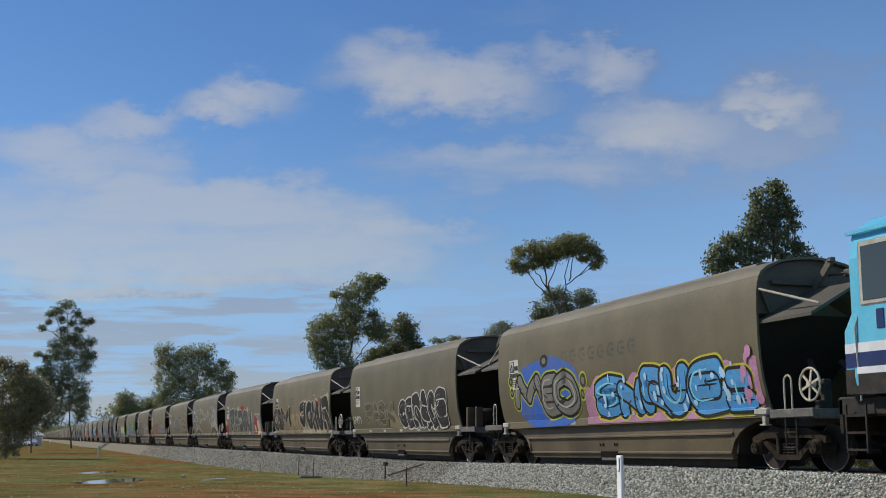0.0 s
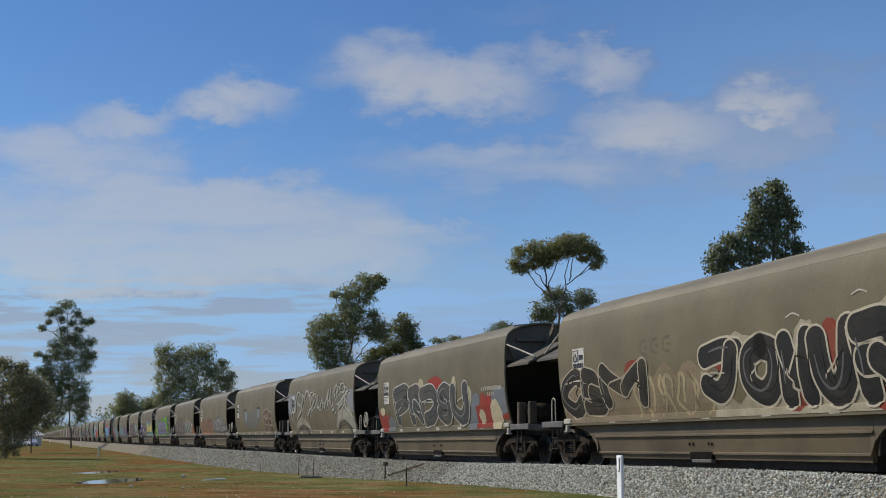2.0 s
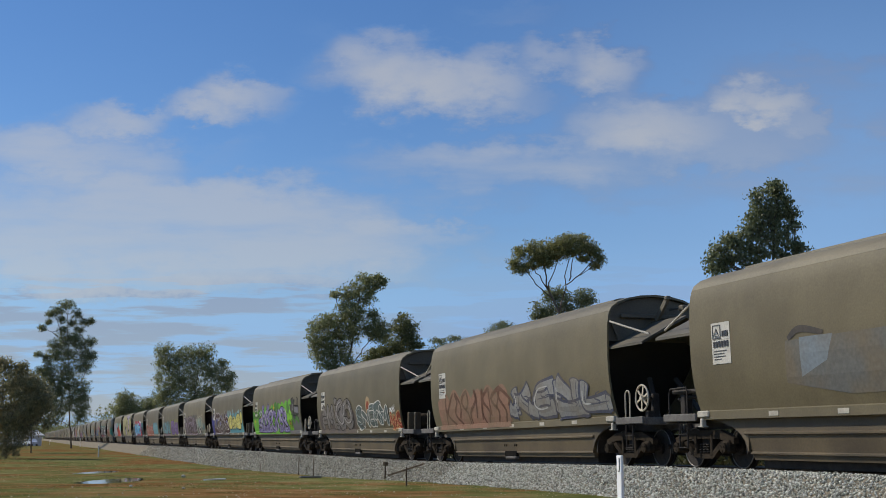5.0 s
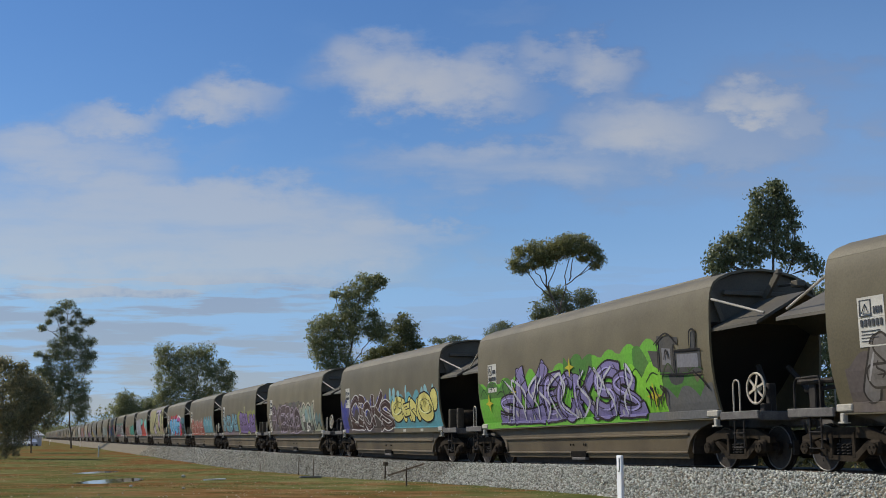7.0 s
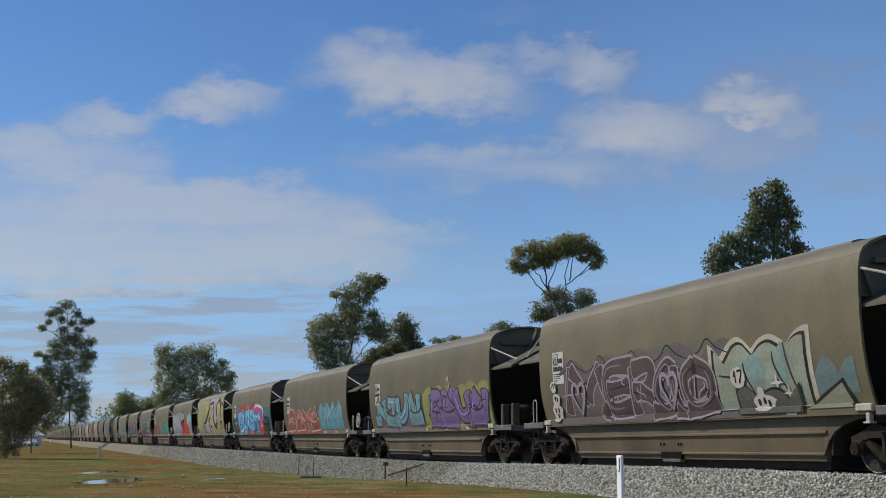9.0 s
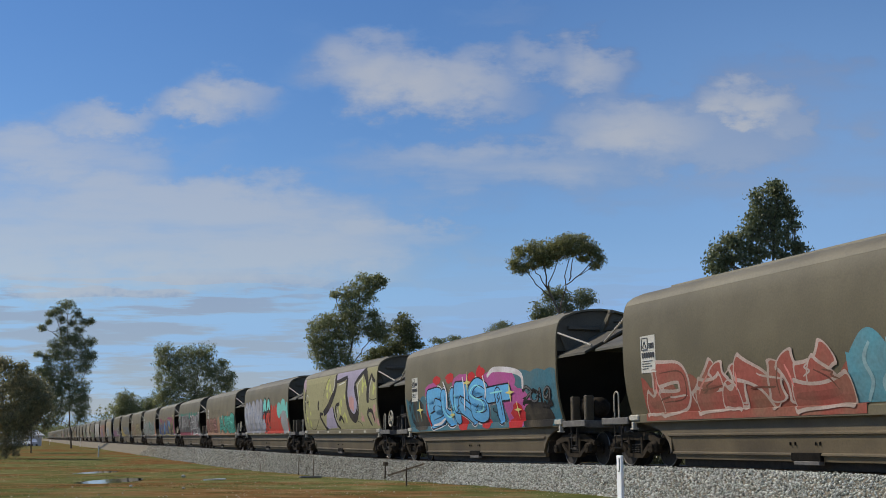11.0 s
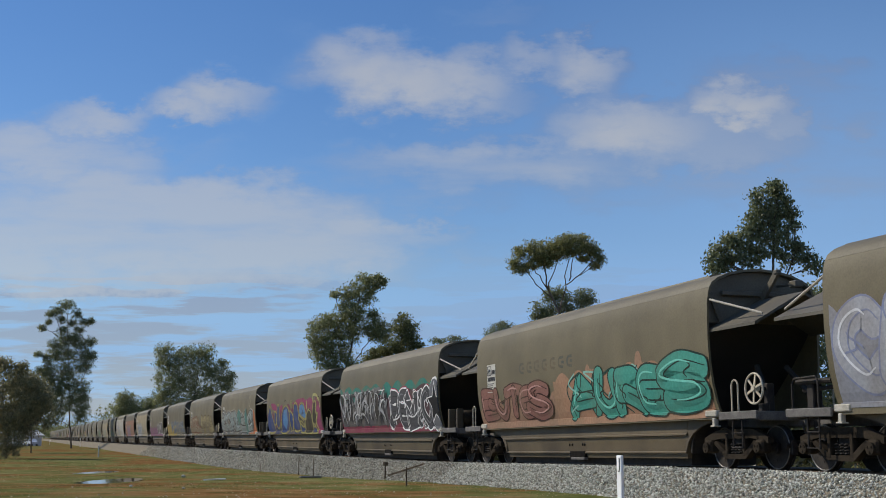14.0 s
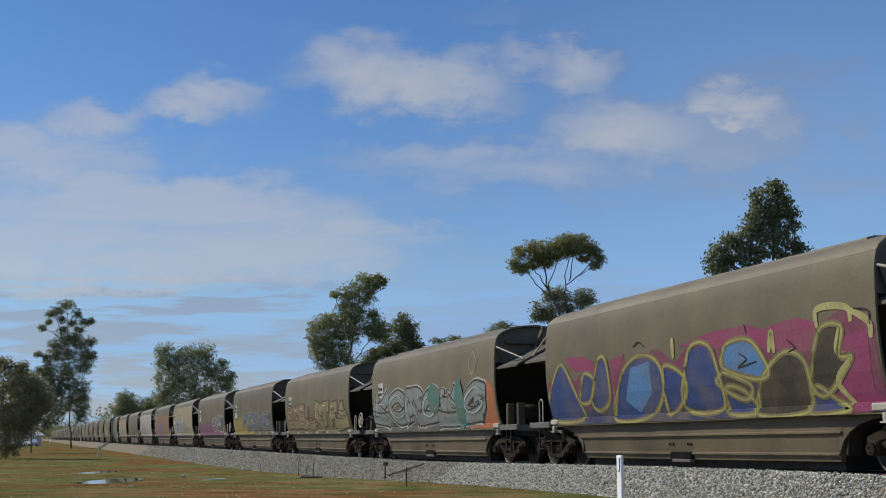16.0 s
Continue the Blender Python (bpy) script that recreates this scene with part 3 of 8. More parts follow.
def build_wagon(turned, full=True):
    """A grain hopper wagon. turned: its handwheel end is behind."""
    w = thing("grain_hopper_wagon", "dusty grey-brown bulk grain hopper wagon with graffiti", "railway wagon", "wagons of the grain train")
    low = [p for p in SECTION if p[1] <= 3.66]
    for s in (-1, 1):
        def wall(bm):
            sheet(bm, [(s * y, z) for y, z in low], -HALF, HALF, -0.05 if s > 0 else 0.05, 1)
        wl = part("side_wall", made(wall), HULL, w, "curved dusty plate side", True)
        wl.data.set_sharp_from_angle(angle=radians(40))
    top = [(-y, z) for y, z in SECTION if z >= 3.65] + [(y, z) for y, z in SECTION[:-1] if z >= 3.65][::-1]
    rf = part("roof", made(lambda bm: sheet(bm, [(y, z + 0.004) for y, z in top], -HALF, HALF, 0.05, 1)), ROOF, w, "rounded roof, sunlight lifted in its paint", True)
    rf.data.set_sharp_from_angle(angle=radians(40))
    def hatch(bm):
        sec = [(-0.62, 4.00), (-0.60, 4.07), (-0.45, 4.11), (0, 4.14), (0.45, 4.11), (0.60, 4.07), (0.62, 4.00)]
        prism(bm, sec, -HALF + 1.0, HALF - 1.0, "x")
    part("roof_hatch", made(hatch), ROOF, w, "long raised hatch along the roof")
    for s in (-1, 1):
        def sill(bm):
            prism(bm, [(s * 1.10, 0.99), (s * 1.19, 0.99), (s * 1.19, 1.15), (s * 1.13, 1.18), (s * 1.08, 1.16)], -HALF + 0.05, HALF - 0.05, "x")
        part("sill", made(sill), HULL, w)
        def skirt(bm):
            sec = [(s * 1.04, 0.995), (s * 1.04, 0.74), (s * 1.08, 0.72), (s * 1.08, 0.69), (s * 1.03, 0.67), (s * 0.98, 0.36),
                   (s * 1.02, 0.34), (s * 1.02, 0.31), (s * 0.97, 0.30), (s * 0.95, 0.20), (s * 0.85, 0.20), (s * 0.85, 0.995)]
            prism(bm, sec, -5.08, 5.08, "x")
            for v in bm.verts:
                if v.co.z < 0.7:
                    v.co.x *= 1 - 0.035 * (0.7 - v.co.z) / 0.5
        part("hopper_skirt", made(skirt), SKIRT, w, "stepped brown hopper skirt")
        for q in (-1, 1):
            wing = [(4.98, 0.995), (4.98, 0.34), (5.10, 0.56), (5.29, 0.72), (5.55, 0.84), (5.89, 0.92), (6.25, 0.955), (6.25, 0.995)]
            part("skirt_wing", made(lambda bm: prism(bm, [(q * x, z) for x, z in wing], s * 0.985, s * 1.035, "y")), SKIRT, w)
        # opening and slots are solid boxes; their inner shade is painted
        def gate(bm):
            box(bm, (-0.3, s * 0.985, 0.285), (0.86, 0.10, 0.15), 0.01)
            for x in (-0.75, -0.60, 0.0, 0.12):
                box(bm, (x, s * 1.025, 0.52), (0.032, 0.02, 0.062), 0.004)
        part("discharge_gate", made(gate), DARKHOLE, w, "discharge opening with its inner shade in the colour")
        part("gate_lip", made(lambda bm: box(bm, (-0.26, s * 0.99, 0.175), (0.74, 0.12, 0.07), 0.01)), DECK, w)
        for q in (-1, 1):
            def arch(bm):
                pts = [(q * (5.13 + 0.62 * (1 - math.cos(a))), 0.30 + 0.62 * math.sin(a)) for a in np.linspace(0, math.pi / 2, 7)]
                out = pts + [(x - q * 0.05, z + 0.04) for x, z in pts][::-1]
                prism(bm, out, s * 0.70, s * 0.98, "y")
            part("wheel_arch", made(arch), STEEL, w)
    # dark block carried almost to the rails, standing in for shade beneath the wagon
    part("belly", made(lambda bm: prism(bm, [(-0.84, 1.0), (-0.8, 0.05), (0.8, 0.05), (0.84, 1.0)], -4.82, 4.82, "x")), STEEL, w)
    for i, x in enumerate((-3.9, -1.9, 0.2, 2.3, 4.3)):
        part("sill_patch", made(lambda bm: box(bm, (x, -1.192, 1.07), (0.30, 0.008, 0.09), 0.002)), PALE, w, "small pale reflector patch")
    for q in (-1, 1):
        canopy_end(w, q, not turned)
    if turned:
        valve_end(w, 1)
        rail_end(w, -1)
    else:
        brake_end(w, 1)
    signplate(w)
    wheels = []
    for q in (-1, 1):
        wheels += bogie(w, q * (HALF + 0.23))[1]
    return w


# ---- clouds: a far ring of sky round the horizon, drifting slowly ----
PUFFS = [(-0.069, 0.336, 0.035, 0.018, 0.8), (-0.043, 0.312, 0.04, 0.025, 1), (-0.006, 0.306, 0.035, 0.022, 1), (0.031, 0.307, 0.029, 0.025, 0.95), (0.054, 0.288, 0.03, 0.013, 0.6), (-0.093, 0.318, 0.027, 0.016, 0.5), (0.081, 0.331, 0.025, 0.016, 0.8), (0.129, 0.32, 0.03, 0.022, 0.95), (0.111, 0.312, 0.025, 0.016, 0.7), (0.153, 0.3, 0.02, 0.014, 0.55), (0.262, 0.288, 0.025, 0.017, 1.25), (0.29, 0.273, 0.024, 0.013, 0.85), (0.18, 0.266, 0.069, 0.024, 0.9), (0.14, 0.26, 0.037, 0.017, 0.85), (0.214, 0.249, 0.074, 0.02, 0.7), (0.188, 0.284, 0.022, 0.014, 0.6), (0.264, 0.259, 0.054, 0.023, 0.6), (-0.178, 0.297, 0.029, 0.017, 0.85), (-0.209, 0.284, 0.027, 0.012, 0.9), (-0.291, 0.275, 0.037, 0.014, 0.95), (-0.328, 0.269, 0.027, 0.01, 0.45)]
VEILS = [(-0.344, 0.246, 0.064, 0.023, 1.0), (-0.292, 0.236, 0.047, 0.021, 0.8), (-0.352, 0.216, 0.049, 0.02, 0.6), (-0.23, 0.241, 0.054, 0.014, 0.4), (-0.331, 0.181, 0.127, 0.04, 1.05), (-0.219, 0.188, 0.122, 0.03, 1.1), (-0.179, 0.166, 0.127, 0.029, 1.1), (-0.086, 0.168, 0.08, 0.019, 0.95), (-0.03, 0.166, 0.044, 0.014, 0.7), (-0.307, 0.206, 0.098, 0.02, 0.9), (-0.232, 0.144, 0.146, 0.021, 0.75), (-0.134, 0.141, 0.097, 0.015, 0.7), (0.036, 0.231, 0.108, 0.021, 0.7), (0.09, 0.236, 0.069, 0.019, 0.7), (0.006, 0.208, 0.074, 0.014, 0.5), (0.114, 0.216, 0.044, 0.012, 0.45), (0.31, 0.307, 0.057, 0.026, 0.55), (0.349, 0.289, 0.045, 0.02, 0.45), (0.163, 0.203, 0.049, 0.01, 0.35), (0.062, 0.37, 0.045, 0.013, 0.35), (-0.109, 0.344, 0.03, 0.016, 0.3), (0.378, 0.277, 0.02, 0.015, 0.5), (0.257, 0.216, 0.079, 0.02, 0.35), (0.346, 0.231, 0.079, 0.03, 0.4), (0.021, 0.156, 0.058, 0.011, 0.4)]


def build_clouds():
    m = bpy.data.materials.new("cloud_veil")
    m.use_nodes = True
    n, l = m.node_tree.nodes, m.node_tree.links
    n.clear()
    def math_node(op, a, b=None, c=None, clamp=False):
        q = n.new("ShaderNodeMath")
        q.operation, q.use_clamp = op, clamp
        for i, v in enumerate((a, b, c)):
            if v is None:
                continue
            if isinstance(v, (int, float)):
                q.inputs[i].default_value = v
            else:
                l.new(v, q.inputs[i])
        return q.outputs[0]
    tc, sp = n.new("ShaderNodeTexCoord"), n.new("ShaderNodeSeparateXYZ")
    l.new(tc.outputs["Object"], sp.inputs[0])
    u, v = math_node("DIVIDE", sp.outputs[0], sp.outputs[1]), math_node("DIVIDE", sp.outputs[2], sp.outputs[1])
    uv = n.new("ShaderNodeCombineXYZ")
    l.new(u, uv.inputs[0]), l.new(v, uv.inputs[1])
    def fbm(scale, detail, sx, sy, rough=0.55):
        mp, t = n.new("ShaderNodeMapping"), n.new("ShaderNodeTexNoise")
        mp.inputs["Scale"].default_value = (sx, sy, 1)
        t.inputs["Scale"].default_value, t.inputs["Detail"].default_value, t.inputs["Roughness"].default_value = scale, detail, rough
        l.new(uv.outputs[0], mp.inputs[0]), l.new(mp.outputs[0], t.inputs["Vector"])
        return t.outputs[0]
    puff, wisp = fbm(8, 6, 1, 1.5, 0.5), fbm(24, 6, 0.8, 1.5, 0.62)
    warp_u = math_node("MULTIPLY_ADD", math_node("SUBTRACT", wisp, 0.5), 0.05, math_node("MULTIPLY_ADD", math_node("SUBTRACT", puff, 0.5), 0.12, u))
    warp_v = math_node("MULTIPLY_ADD", math_node("SUBTRACT", wisp, 0.5), 0.075, v)
    def heap(blobs):
        total = None
        for cu, cv, ru, rv, weight in blobs:
            a = math_node("DIVIDE", math_node("SUBTRACT", warp_u, cu), ru * 1.95)
            b = math_node("DIVIDE", math_node("SUBTRACT", warp_v, cv), rv * 1.85)
            r = math_node("ADD", math_node("MULTIPLY", a, a), math_node("MULTIPLY", b, b))
            d = math_node("MULTIPLY", math_node("SUBTRACT", 1.0, r, clamp=True), weight)
            total = d if total is None else math_node("SMOOTH_MAX", total, d, 0.15)
        return total
    def step(x, lo, hi, top=1.0):
        q = n.new("ShaderNodeMapRange")
        q.interpolation_type = "SMOOTHSTEP"
        q.inputs[1].default_value, q.inputs[2].default_value, q.inputs[4].default_value = lo, hi, top
        l.new(x, q.inputs[0])
        return q.outputs[0]
    billow = math_node("MULTIPLY_ADD", math_node("ADD", puff, math_node("MULTIPLY", wisp, 0.5)), 0.8, 0.20)
    puffs = math_node("MULTIPLY", heap(PUFFS), billow)
    combed = math_node("ADD", math_node("MULTIPLY_ADD", fbm(8, 6, 0.55, 3.2, 0.55), 1.9, -0.45), math_node("MULTIPLY", puff, 0.35))
    veils = math_node("MULTIPLY", heap(VEILS), math_node("MULTIPLY_ADD", combed, 0.85, 0.33))
    body = math_node("SMOOTH_MAX", math_node("ADD", math_node("MULTIPLY", puffs, 0.50), step(puffs, 0.05, 1.0, 0.34)), step(veils, 0.0, 0.98, 0.66), 0.12)
    # thin mauve streaks over a paler blue, low above the horizon
    streak = step(fbm(9, 7, 0.9, 8.0, 0.55), 0.42, 0.54)
    low = step(v, 0.175, 0.125)
    haze = math_node("ADD", step(v, 0.18, 0.07, 0.85), math_node("MULTIPLY", step(v, 0.60, 0.10, 0.70), step(u, -0.15, 0.36)), clamp=True)
    streaks = math_node("MULTIPLY", math_node("MULTIPLY", streak, low), math_node("ADD", 0.35, step(u, 0.05, -0.18, 0.50)))
    alpha = math_node("MAXIMUM", math_node("MAXIMUM", body, streaks), haze, clamp=True)
    tone = n.new("ShaderNodeValToRGB")
    for e, (p, c) in zip(tone.color_ramp.elements, ((0.10, (0.325, 0.385, 0.51)), (0.72, (0.51, 0.515, 0.525)))):
        e.position, e.color = p, (*c, 1)
    l.new(body, tone.inputs[0])
    grey = n.new("ShaderNodeMix")
    grey.data_type = "RGBA"
    grey.inputs["A"].default_value, grey.inputs["B"].default_value = (0.25, 0.45, 0.78, 1), (0.285, 0.320, 0.415, 1)
    l.new(math_node("MAXIMUM", streaks, math_node("MULTIPLY", body, 2.2), clamp=True), grey.inputs["Factor"])
    both = n.new("ShaderNodeMix")
    both.data_type = "RGBA"
    l.new(step(body, 0.10, 0.40), both.inputs["Factor"]), l.new(grey.outputs["Result"], both.inputs["A"]), l.new(tone.outputs[0], both.inputs["B"])
    em, tr, mx, out = n.new("ShaderNodeEmission"), n.new("ShaderNodeBsdfTransparent"), n.new("ShaderNodeMixShader"), n.new("ShaderNodeOutputMaterial")
    l.new(both.outputs["Result"], em.inputs[0])
    l.new(math_node("MULTIPLY", alpha, 0.92), mx.inputs[0])
    l.new(tr.outputs[0], mx.inputs[1]), l.new(em.outputs[0], mx.inputs[2]), l.new(mx.outputs[0], out.inputs[0])
    R, k = 4300, 72
    rows = [-0.5, 2, 6, 10, 14, 18, 22, 26, 30, 34]
    verts = [(R * math.sin(2 * math.pi * i / k) * math.cos(radians(e)), R * math.cos(2 * math.pi * i / k) * math.cos(radians(e)), R * math.sin(radians(e)))
             for e in rows for i in range(k)]
    faces = [(j * k + i, j * k + (i + 1) % k, (j + 1) * k + (i + 1) % k, (j + 1) * k + i) for j in range(len(rows) - 1) for i in range(k)]
    me = bpy.data.meshes.new("cloud_backdrop")
    me.from_pydata(verts, [], faces)
    me.shade_smooth()
    me.materials.append(m)
    return tagged(new("cloud_backdrop", me), "soft grey-white broken cloud across the blue sky", "clouds", kind="structure")


# ---- gum trees ----
def gum_tree(label, across, ahead, leaves, leaf, clumps, limbs, swell=1.0, full=1.0, bark=None):
    """clumps: offset across, height, half width, half height; limbs: runs of (offset across, height)."""
    rng = np.random.default_rng(int(abs(across) * 10 + ahead))
    p = spot(across, ahead)
    base = ground_z(p.x, p.y)
    t = thing("gum_tree", label, "tree", "gum trees", m=pose(p.x, p.y, base, 0, 0, -math.degrees(HEADING) + 90))
    to = lambda a, z, d=0.0: Vector((a, d, z - base))
    height = max(c[1] for c in clumps) - base
    thick = 0.0045 * height + 0.02
    def wood(bm):
        for i, run in enumerate(limbs):
            pts = [to(a, z, 0.15 * i * (1 if i % 2 else -1) * k / len(run)) for k, (a, z) in enumerate(run)]
            if i == 0:
                pts[0].z = -0.3
            fine = []
            for a, b in zip(pts, pts[1:]):
                for j in range(3):
                    w = a.lerp(b, j / 3)
                    fine.append(w + Vector(rng.normal(0, 0.006 * height, 3)) * (0.5 if fine else 0))
            fine.append(pts[-1])
            r0 = thick if i == 0 else thick * 0.34
            tube(bm, fine, [r0 * (1 - 0.8 * k / (len(fine) - 1)) + 0.02 for k in range(len(fine))], 7)
        ends = [to(*q) for run in limbs for q in run[1:]]
        for a, z, rx, rz in clumps:
            c = to(a, z, 0)
            near = min(ends, key=lambda e: (e - c).length + (2 if e.z > c.z else 0))
            mid = near.lerp(c, 0.5) + Vector(rng.normal(0, 0.1 * rx, 3))
            tube(bm, [near, mid, c], [thick * 0.16 + 0.015, thick * 0.1 + 0.012, 0.012], 5)
            for _ in range(5):
                e = c + Vector(rng.normal(0, 0.55, 3) * (rx, rx, rz))
                tube(bm, [mid, e], [thick * 0.06 + 0.01, 0.008], 4)
    part("trunk", made(wood), bark or BARK, t, "slender forked trunk and limbs", True)
    V = []
    for a, z, rx, rz in clumps:
        area = rx * rz
        rx, rz = rx * swell, rz * swell
        twigs = int((24 + 62 * min(7.0, area)) * full)
        dirs = rng.normal(0, 1, (twigs, 3))
        dirs /= np.linalg.norm(dirs, axis=1)[:, None]
        centres = np.array(to(a, z)) + dirs * (rng.random((twigs, 1)) ** 0.5) * rng.uniform(0.75, 1.32, (twigs, 1)) * (rx, max(rx, rz) * 0.9, rz)
        per = int(np.clip(11 * (0.25 / leaf), 8, 16))
        c = np.repeat(centres, per, 0)
        k = len(c)
        c = c + rng.normal(0, 1, (k, 3)) * np.array([0.8, 0.8, 0.55]) * leaf * 1.1
        d = rng.normal(0, 1, (k, 3)) + (0, 0, -1.1)
        d /= np.linalg.norm(d, axis=1)[:, None]
        s = np.cross(d, rng.normal(0, 1, (k, 3)))
        s /= np.linalg.norm(s, axis=1)[:, None]
        ln = leaf * rng.uniform(0.55, 1.25, (k, 1))
        wd = ln * rng.uniform(0.18, 0.38, (k, 1))
        V.append(np.stack([c - d * ln * 0.5, c + s * wd, c + d * ln * 0.5, c - s * wd], 1).reshape(-1, 3))
    V = np.concatenate(V)
    me = bpy.data.meshes.new("crown")
    me.from_pydata(V.tolist(), [], np.arange(len(V)).reshape(-1, 4).tolist())
    me.materials.append(leaves)
    crown = new("crown", me)
    crown.parent = t
    crown["label"] = "loose crown of narrow hanging leaves"


def far_woods():
    """Low scrub and woodland along the far edge of the paddocks."""
    rng = np.random.default_rng(5)
    V = []
    spots = []
    for _ in range(380):
        d = rng.uniform(380, 620)
        p = spot(d * math.tan(rng.uniform(-0.36, 0.5)), d)
        if p.y > 16 or (p.y < -16 and p.x < -330):
            spots.append((p, rng.uniform(6, 15)))
    for _ in range(260):
        p = Vector((rng.uniform(-1700, -1010), 0, 0))
        p.y = rng.uniform(-0.09, 0.09) * -p.x
        spots.append((p, rng.uniform(9, 22)))
    for _ in range(60):
        p = Vector((rng.uniform(-420, -330), rng.uniform(-75, -18), 0))
        spots.append((p, rng.uniform(4, 9)))
    for p, h in spots:
        g = ground_level(p.x, p.y)
        k = 420
        dirs = rng.normal(0, 1, (k, 3))
        dirs /= np.linalg.norm(dirs, axis=1)[:, None]
        c = np.array((p.x, p.y, g + h * 0.55)) + dirs * rng.random((k, 1)) ** 0.4 * (h * 0.6, h * 0.6, h * 0.5)
        dd, ss = rng.normal(0, 1, (k, 3)), rng.normal(0, 1, (k, 3))
        V.append(np.stack([c - dd * 0.26, c + ss * 0.2, c + dd * 0.26, c - ss * 0.2], 1).reshape(-1, 3))
    V = np.concatenate(V)
    me = bpy.data.meshes.new("far_woods")
    me.from_pydata(V.tolist(), [], np.arange(len(V)).reshape(-1, 4).tolist())
    me.materials.append(LEAF_DARK)
    tagged(new("far_woods", me), "distant belt of dark green scrub and gums", "woodland", kind="stuff")


def verge_scrub():
    """Low bushes on the far side of the line."""
    rng = np.random.default_rng(8)
    V = []
    for i in range(410):
        x, y, h = rng.uniform(-130, 12), rng.uniform(7, 15), rng.uniform(0.9, 2.2)
        if i >= 330:
            x, y, h = rng.uniform(-95, -12), rng.uniform(15, 26), rng.uniform(2.6, 4.2)
        g = ground_level(x, y)
        k = 170 if i < 330 else 420
        dirs = rng.normal(0, 1, (k, 3))
        dirs /= np.linalg.norm(dirs, axis=1)[:, None]
        c = np.array((x, y, g + h * 0.5)) + dirs * rng.random((k, 1)) ** 0.4 * (h * 0.7, h * 0.7, h * 0.55)
        dd, ss = rng.normal(0, 1, (k, 3)), rng.normal(0, 1, (k, 3))
        V.append(np.stack([c - dd * 0.10, c + ss * 0.045, c + dd * 0.10, c - ss * 0.045], 1).reshape(-1, 3))
    V = np.concatenate(V)
    me = bpy.data.meshes.new("verge_scrub")
    me.from_pydata(V.tolist(), [], np.arange(len(V)).reshape(-1, 4).tolist())
    me.materials.append(LEAF_SCRUB)
    tagged(new("verge_scrub", me), "low dark scrub behind the railway bank", "scrub", kind="stuff")


# ---- stones, grass and lineside things ----
def scatter_stones(name, label, zones, tones):
    rng = np.random.default_rng(11)
    octa = np.array([(1, 0, 0), (-1, 0, 0), (0, 1, 0), (0, -1, 0), (0, 0, 1), (0, 0, -1)], float)
    tri = np.array([(0, 2, 4), (2, 1, 4), (1, 3, 4), (3, 0, 4), (2, 0, 5), (1, 2, 5), (3, 1, 5), (0, 3, 5)])
    V, F, count = [], [], 0
    for x0, x1, gap, size in zones:
        k = int((x1 - x0) * 2.9 / gap ** 2)
        x, y = rng.uniform(x0, x1, k), -1.15 - 2.9 * rng.random(k)
        z = np.interp(y, [p[0] for p in BED], [p[1] for p in BED]) + np.array([rail_z(v) for v in x])
        g = np.array([ground_level(a, b) for a, b in zip(x, y)])
        keep = (z > g - 0.03) & (rng.random(k) < np.clip((x + 130) / 42, 0, 1))
        x, y, z = x[keep], y[keep], z[keep]
        k = len(x)
        r = size * rng.uniform(0.55, 1.25, (k, 1, 1)) * rng.uniform(0.6, 1.1, (k, 1, 3))
        pts = octa[None] * (1 + rng.uniform(-0.3, 0.3, (k, 6, 1)))
        a = rng.uniform(0, 2 * math.pi, (k, 2))
        ca, sa, cb, sb = np.cos(a[:, 0]), np.sin(a[:, 0]), np.cos(a[:, 1]), np.sin(a[:, 1])
        one, zero = np.ones(k), np.zeros(k)
        r1 = np.stack([ca, -sa, zero, sa, ca, zero, zero, zero, one], 1).reshape(k, 3, 3)
        r2 = np.stack([one, zero, zero, zero, cb, -sb, zero, sb, cb], 1).reshape(k, 3, 3)
        pts = np.einsum("kij,kvj->kvi", r1 @ r2, pts * r) + np.stack([x, y, z + rng.uniform(-0.005, 0.025, k)], 1)[:, None]
        V.append(pts.reshape(-1, 3))
        F.append((tri[None] + 6 * np.arange(k)[:, None, None] + count).reshape(-1, 3))
        count += 6 * k
    V, F = np.concatenate(V), np.concatenate(F)
    me = bpy.data.meshes.new(name)
    me.vertices.add(len(V)), me.loops.add(F.size), me.polygons.add(len(F))
    me.vertices.foreach_set("co", V.ravel())
    me.loops.foreach_set("vertex_index", F.ravel())
    me.polygons.foreach_set("loop_start", np.arange(0, F.size, 3))
    me.update(calc_edges=True)
    m, n, l, p = node_material(name + "_stone", 0.9)
    g, r, t = n.new("ShaderNodeNewGeometry"), ramp(n, tones), n.new("ShaderNodeTexNoise")
    t.inputs["Scale"].default_value = 60
    ov = n.new("ShaderNodeMix")
    ov.data_type, ov.blend_type, ov.inputs["Factor"].default_value = "RGBA", "OVERLAY", 0.5
    l.new(g.outputs["Random Per Island"], r.inputs[0]), l.new(r.outputs[0], ov.inputs["A"]), l.new(t.outputs[0], ov.inputs["B"])
    l.new(ov.outputs["Result"], p.inputs["Base Color"])
    me.materials.append(m)
    tagged(new(name, me), label, "ballast", kind="stuff")


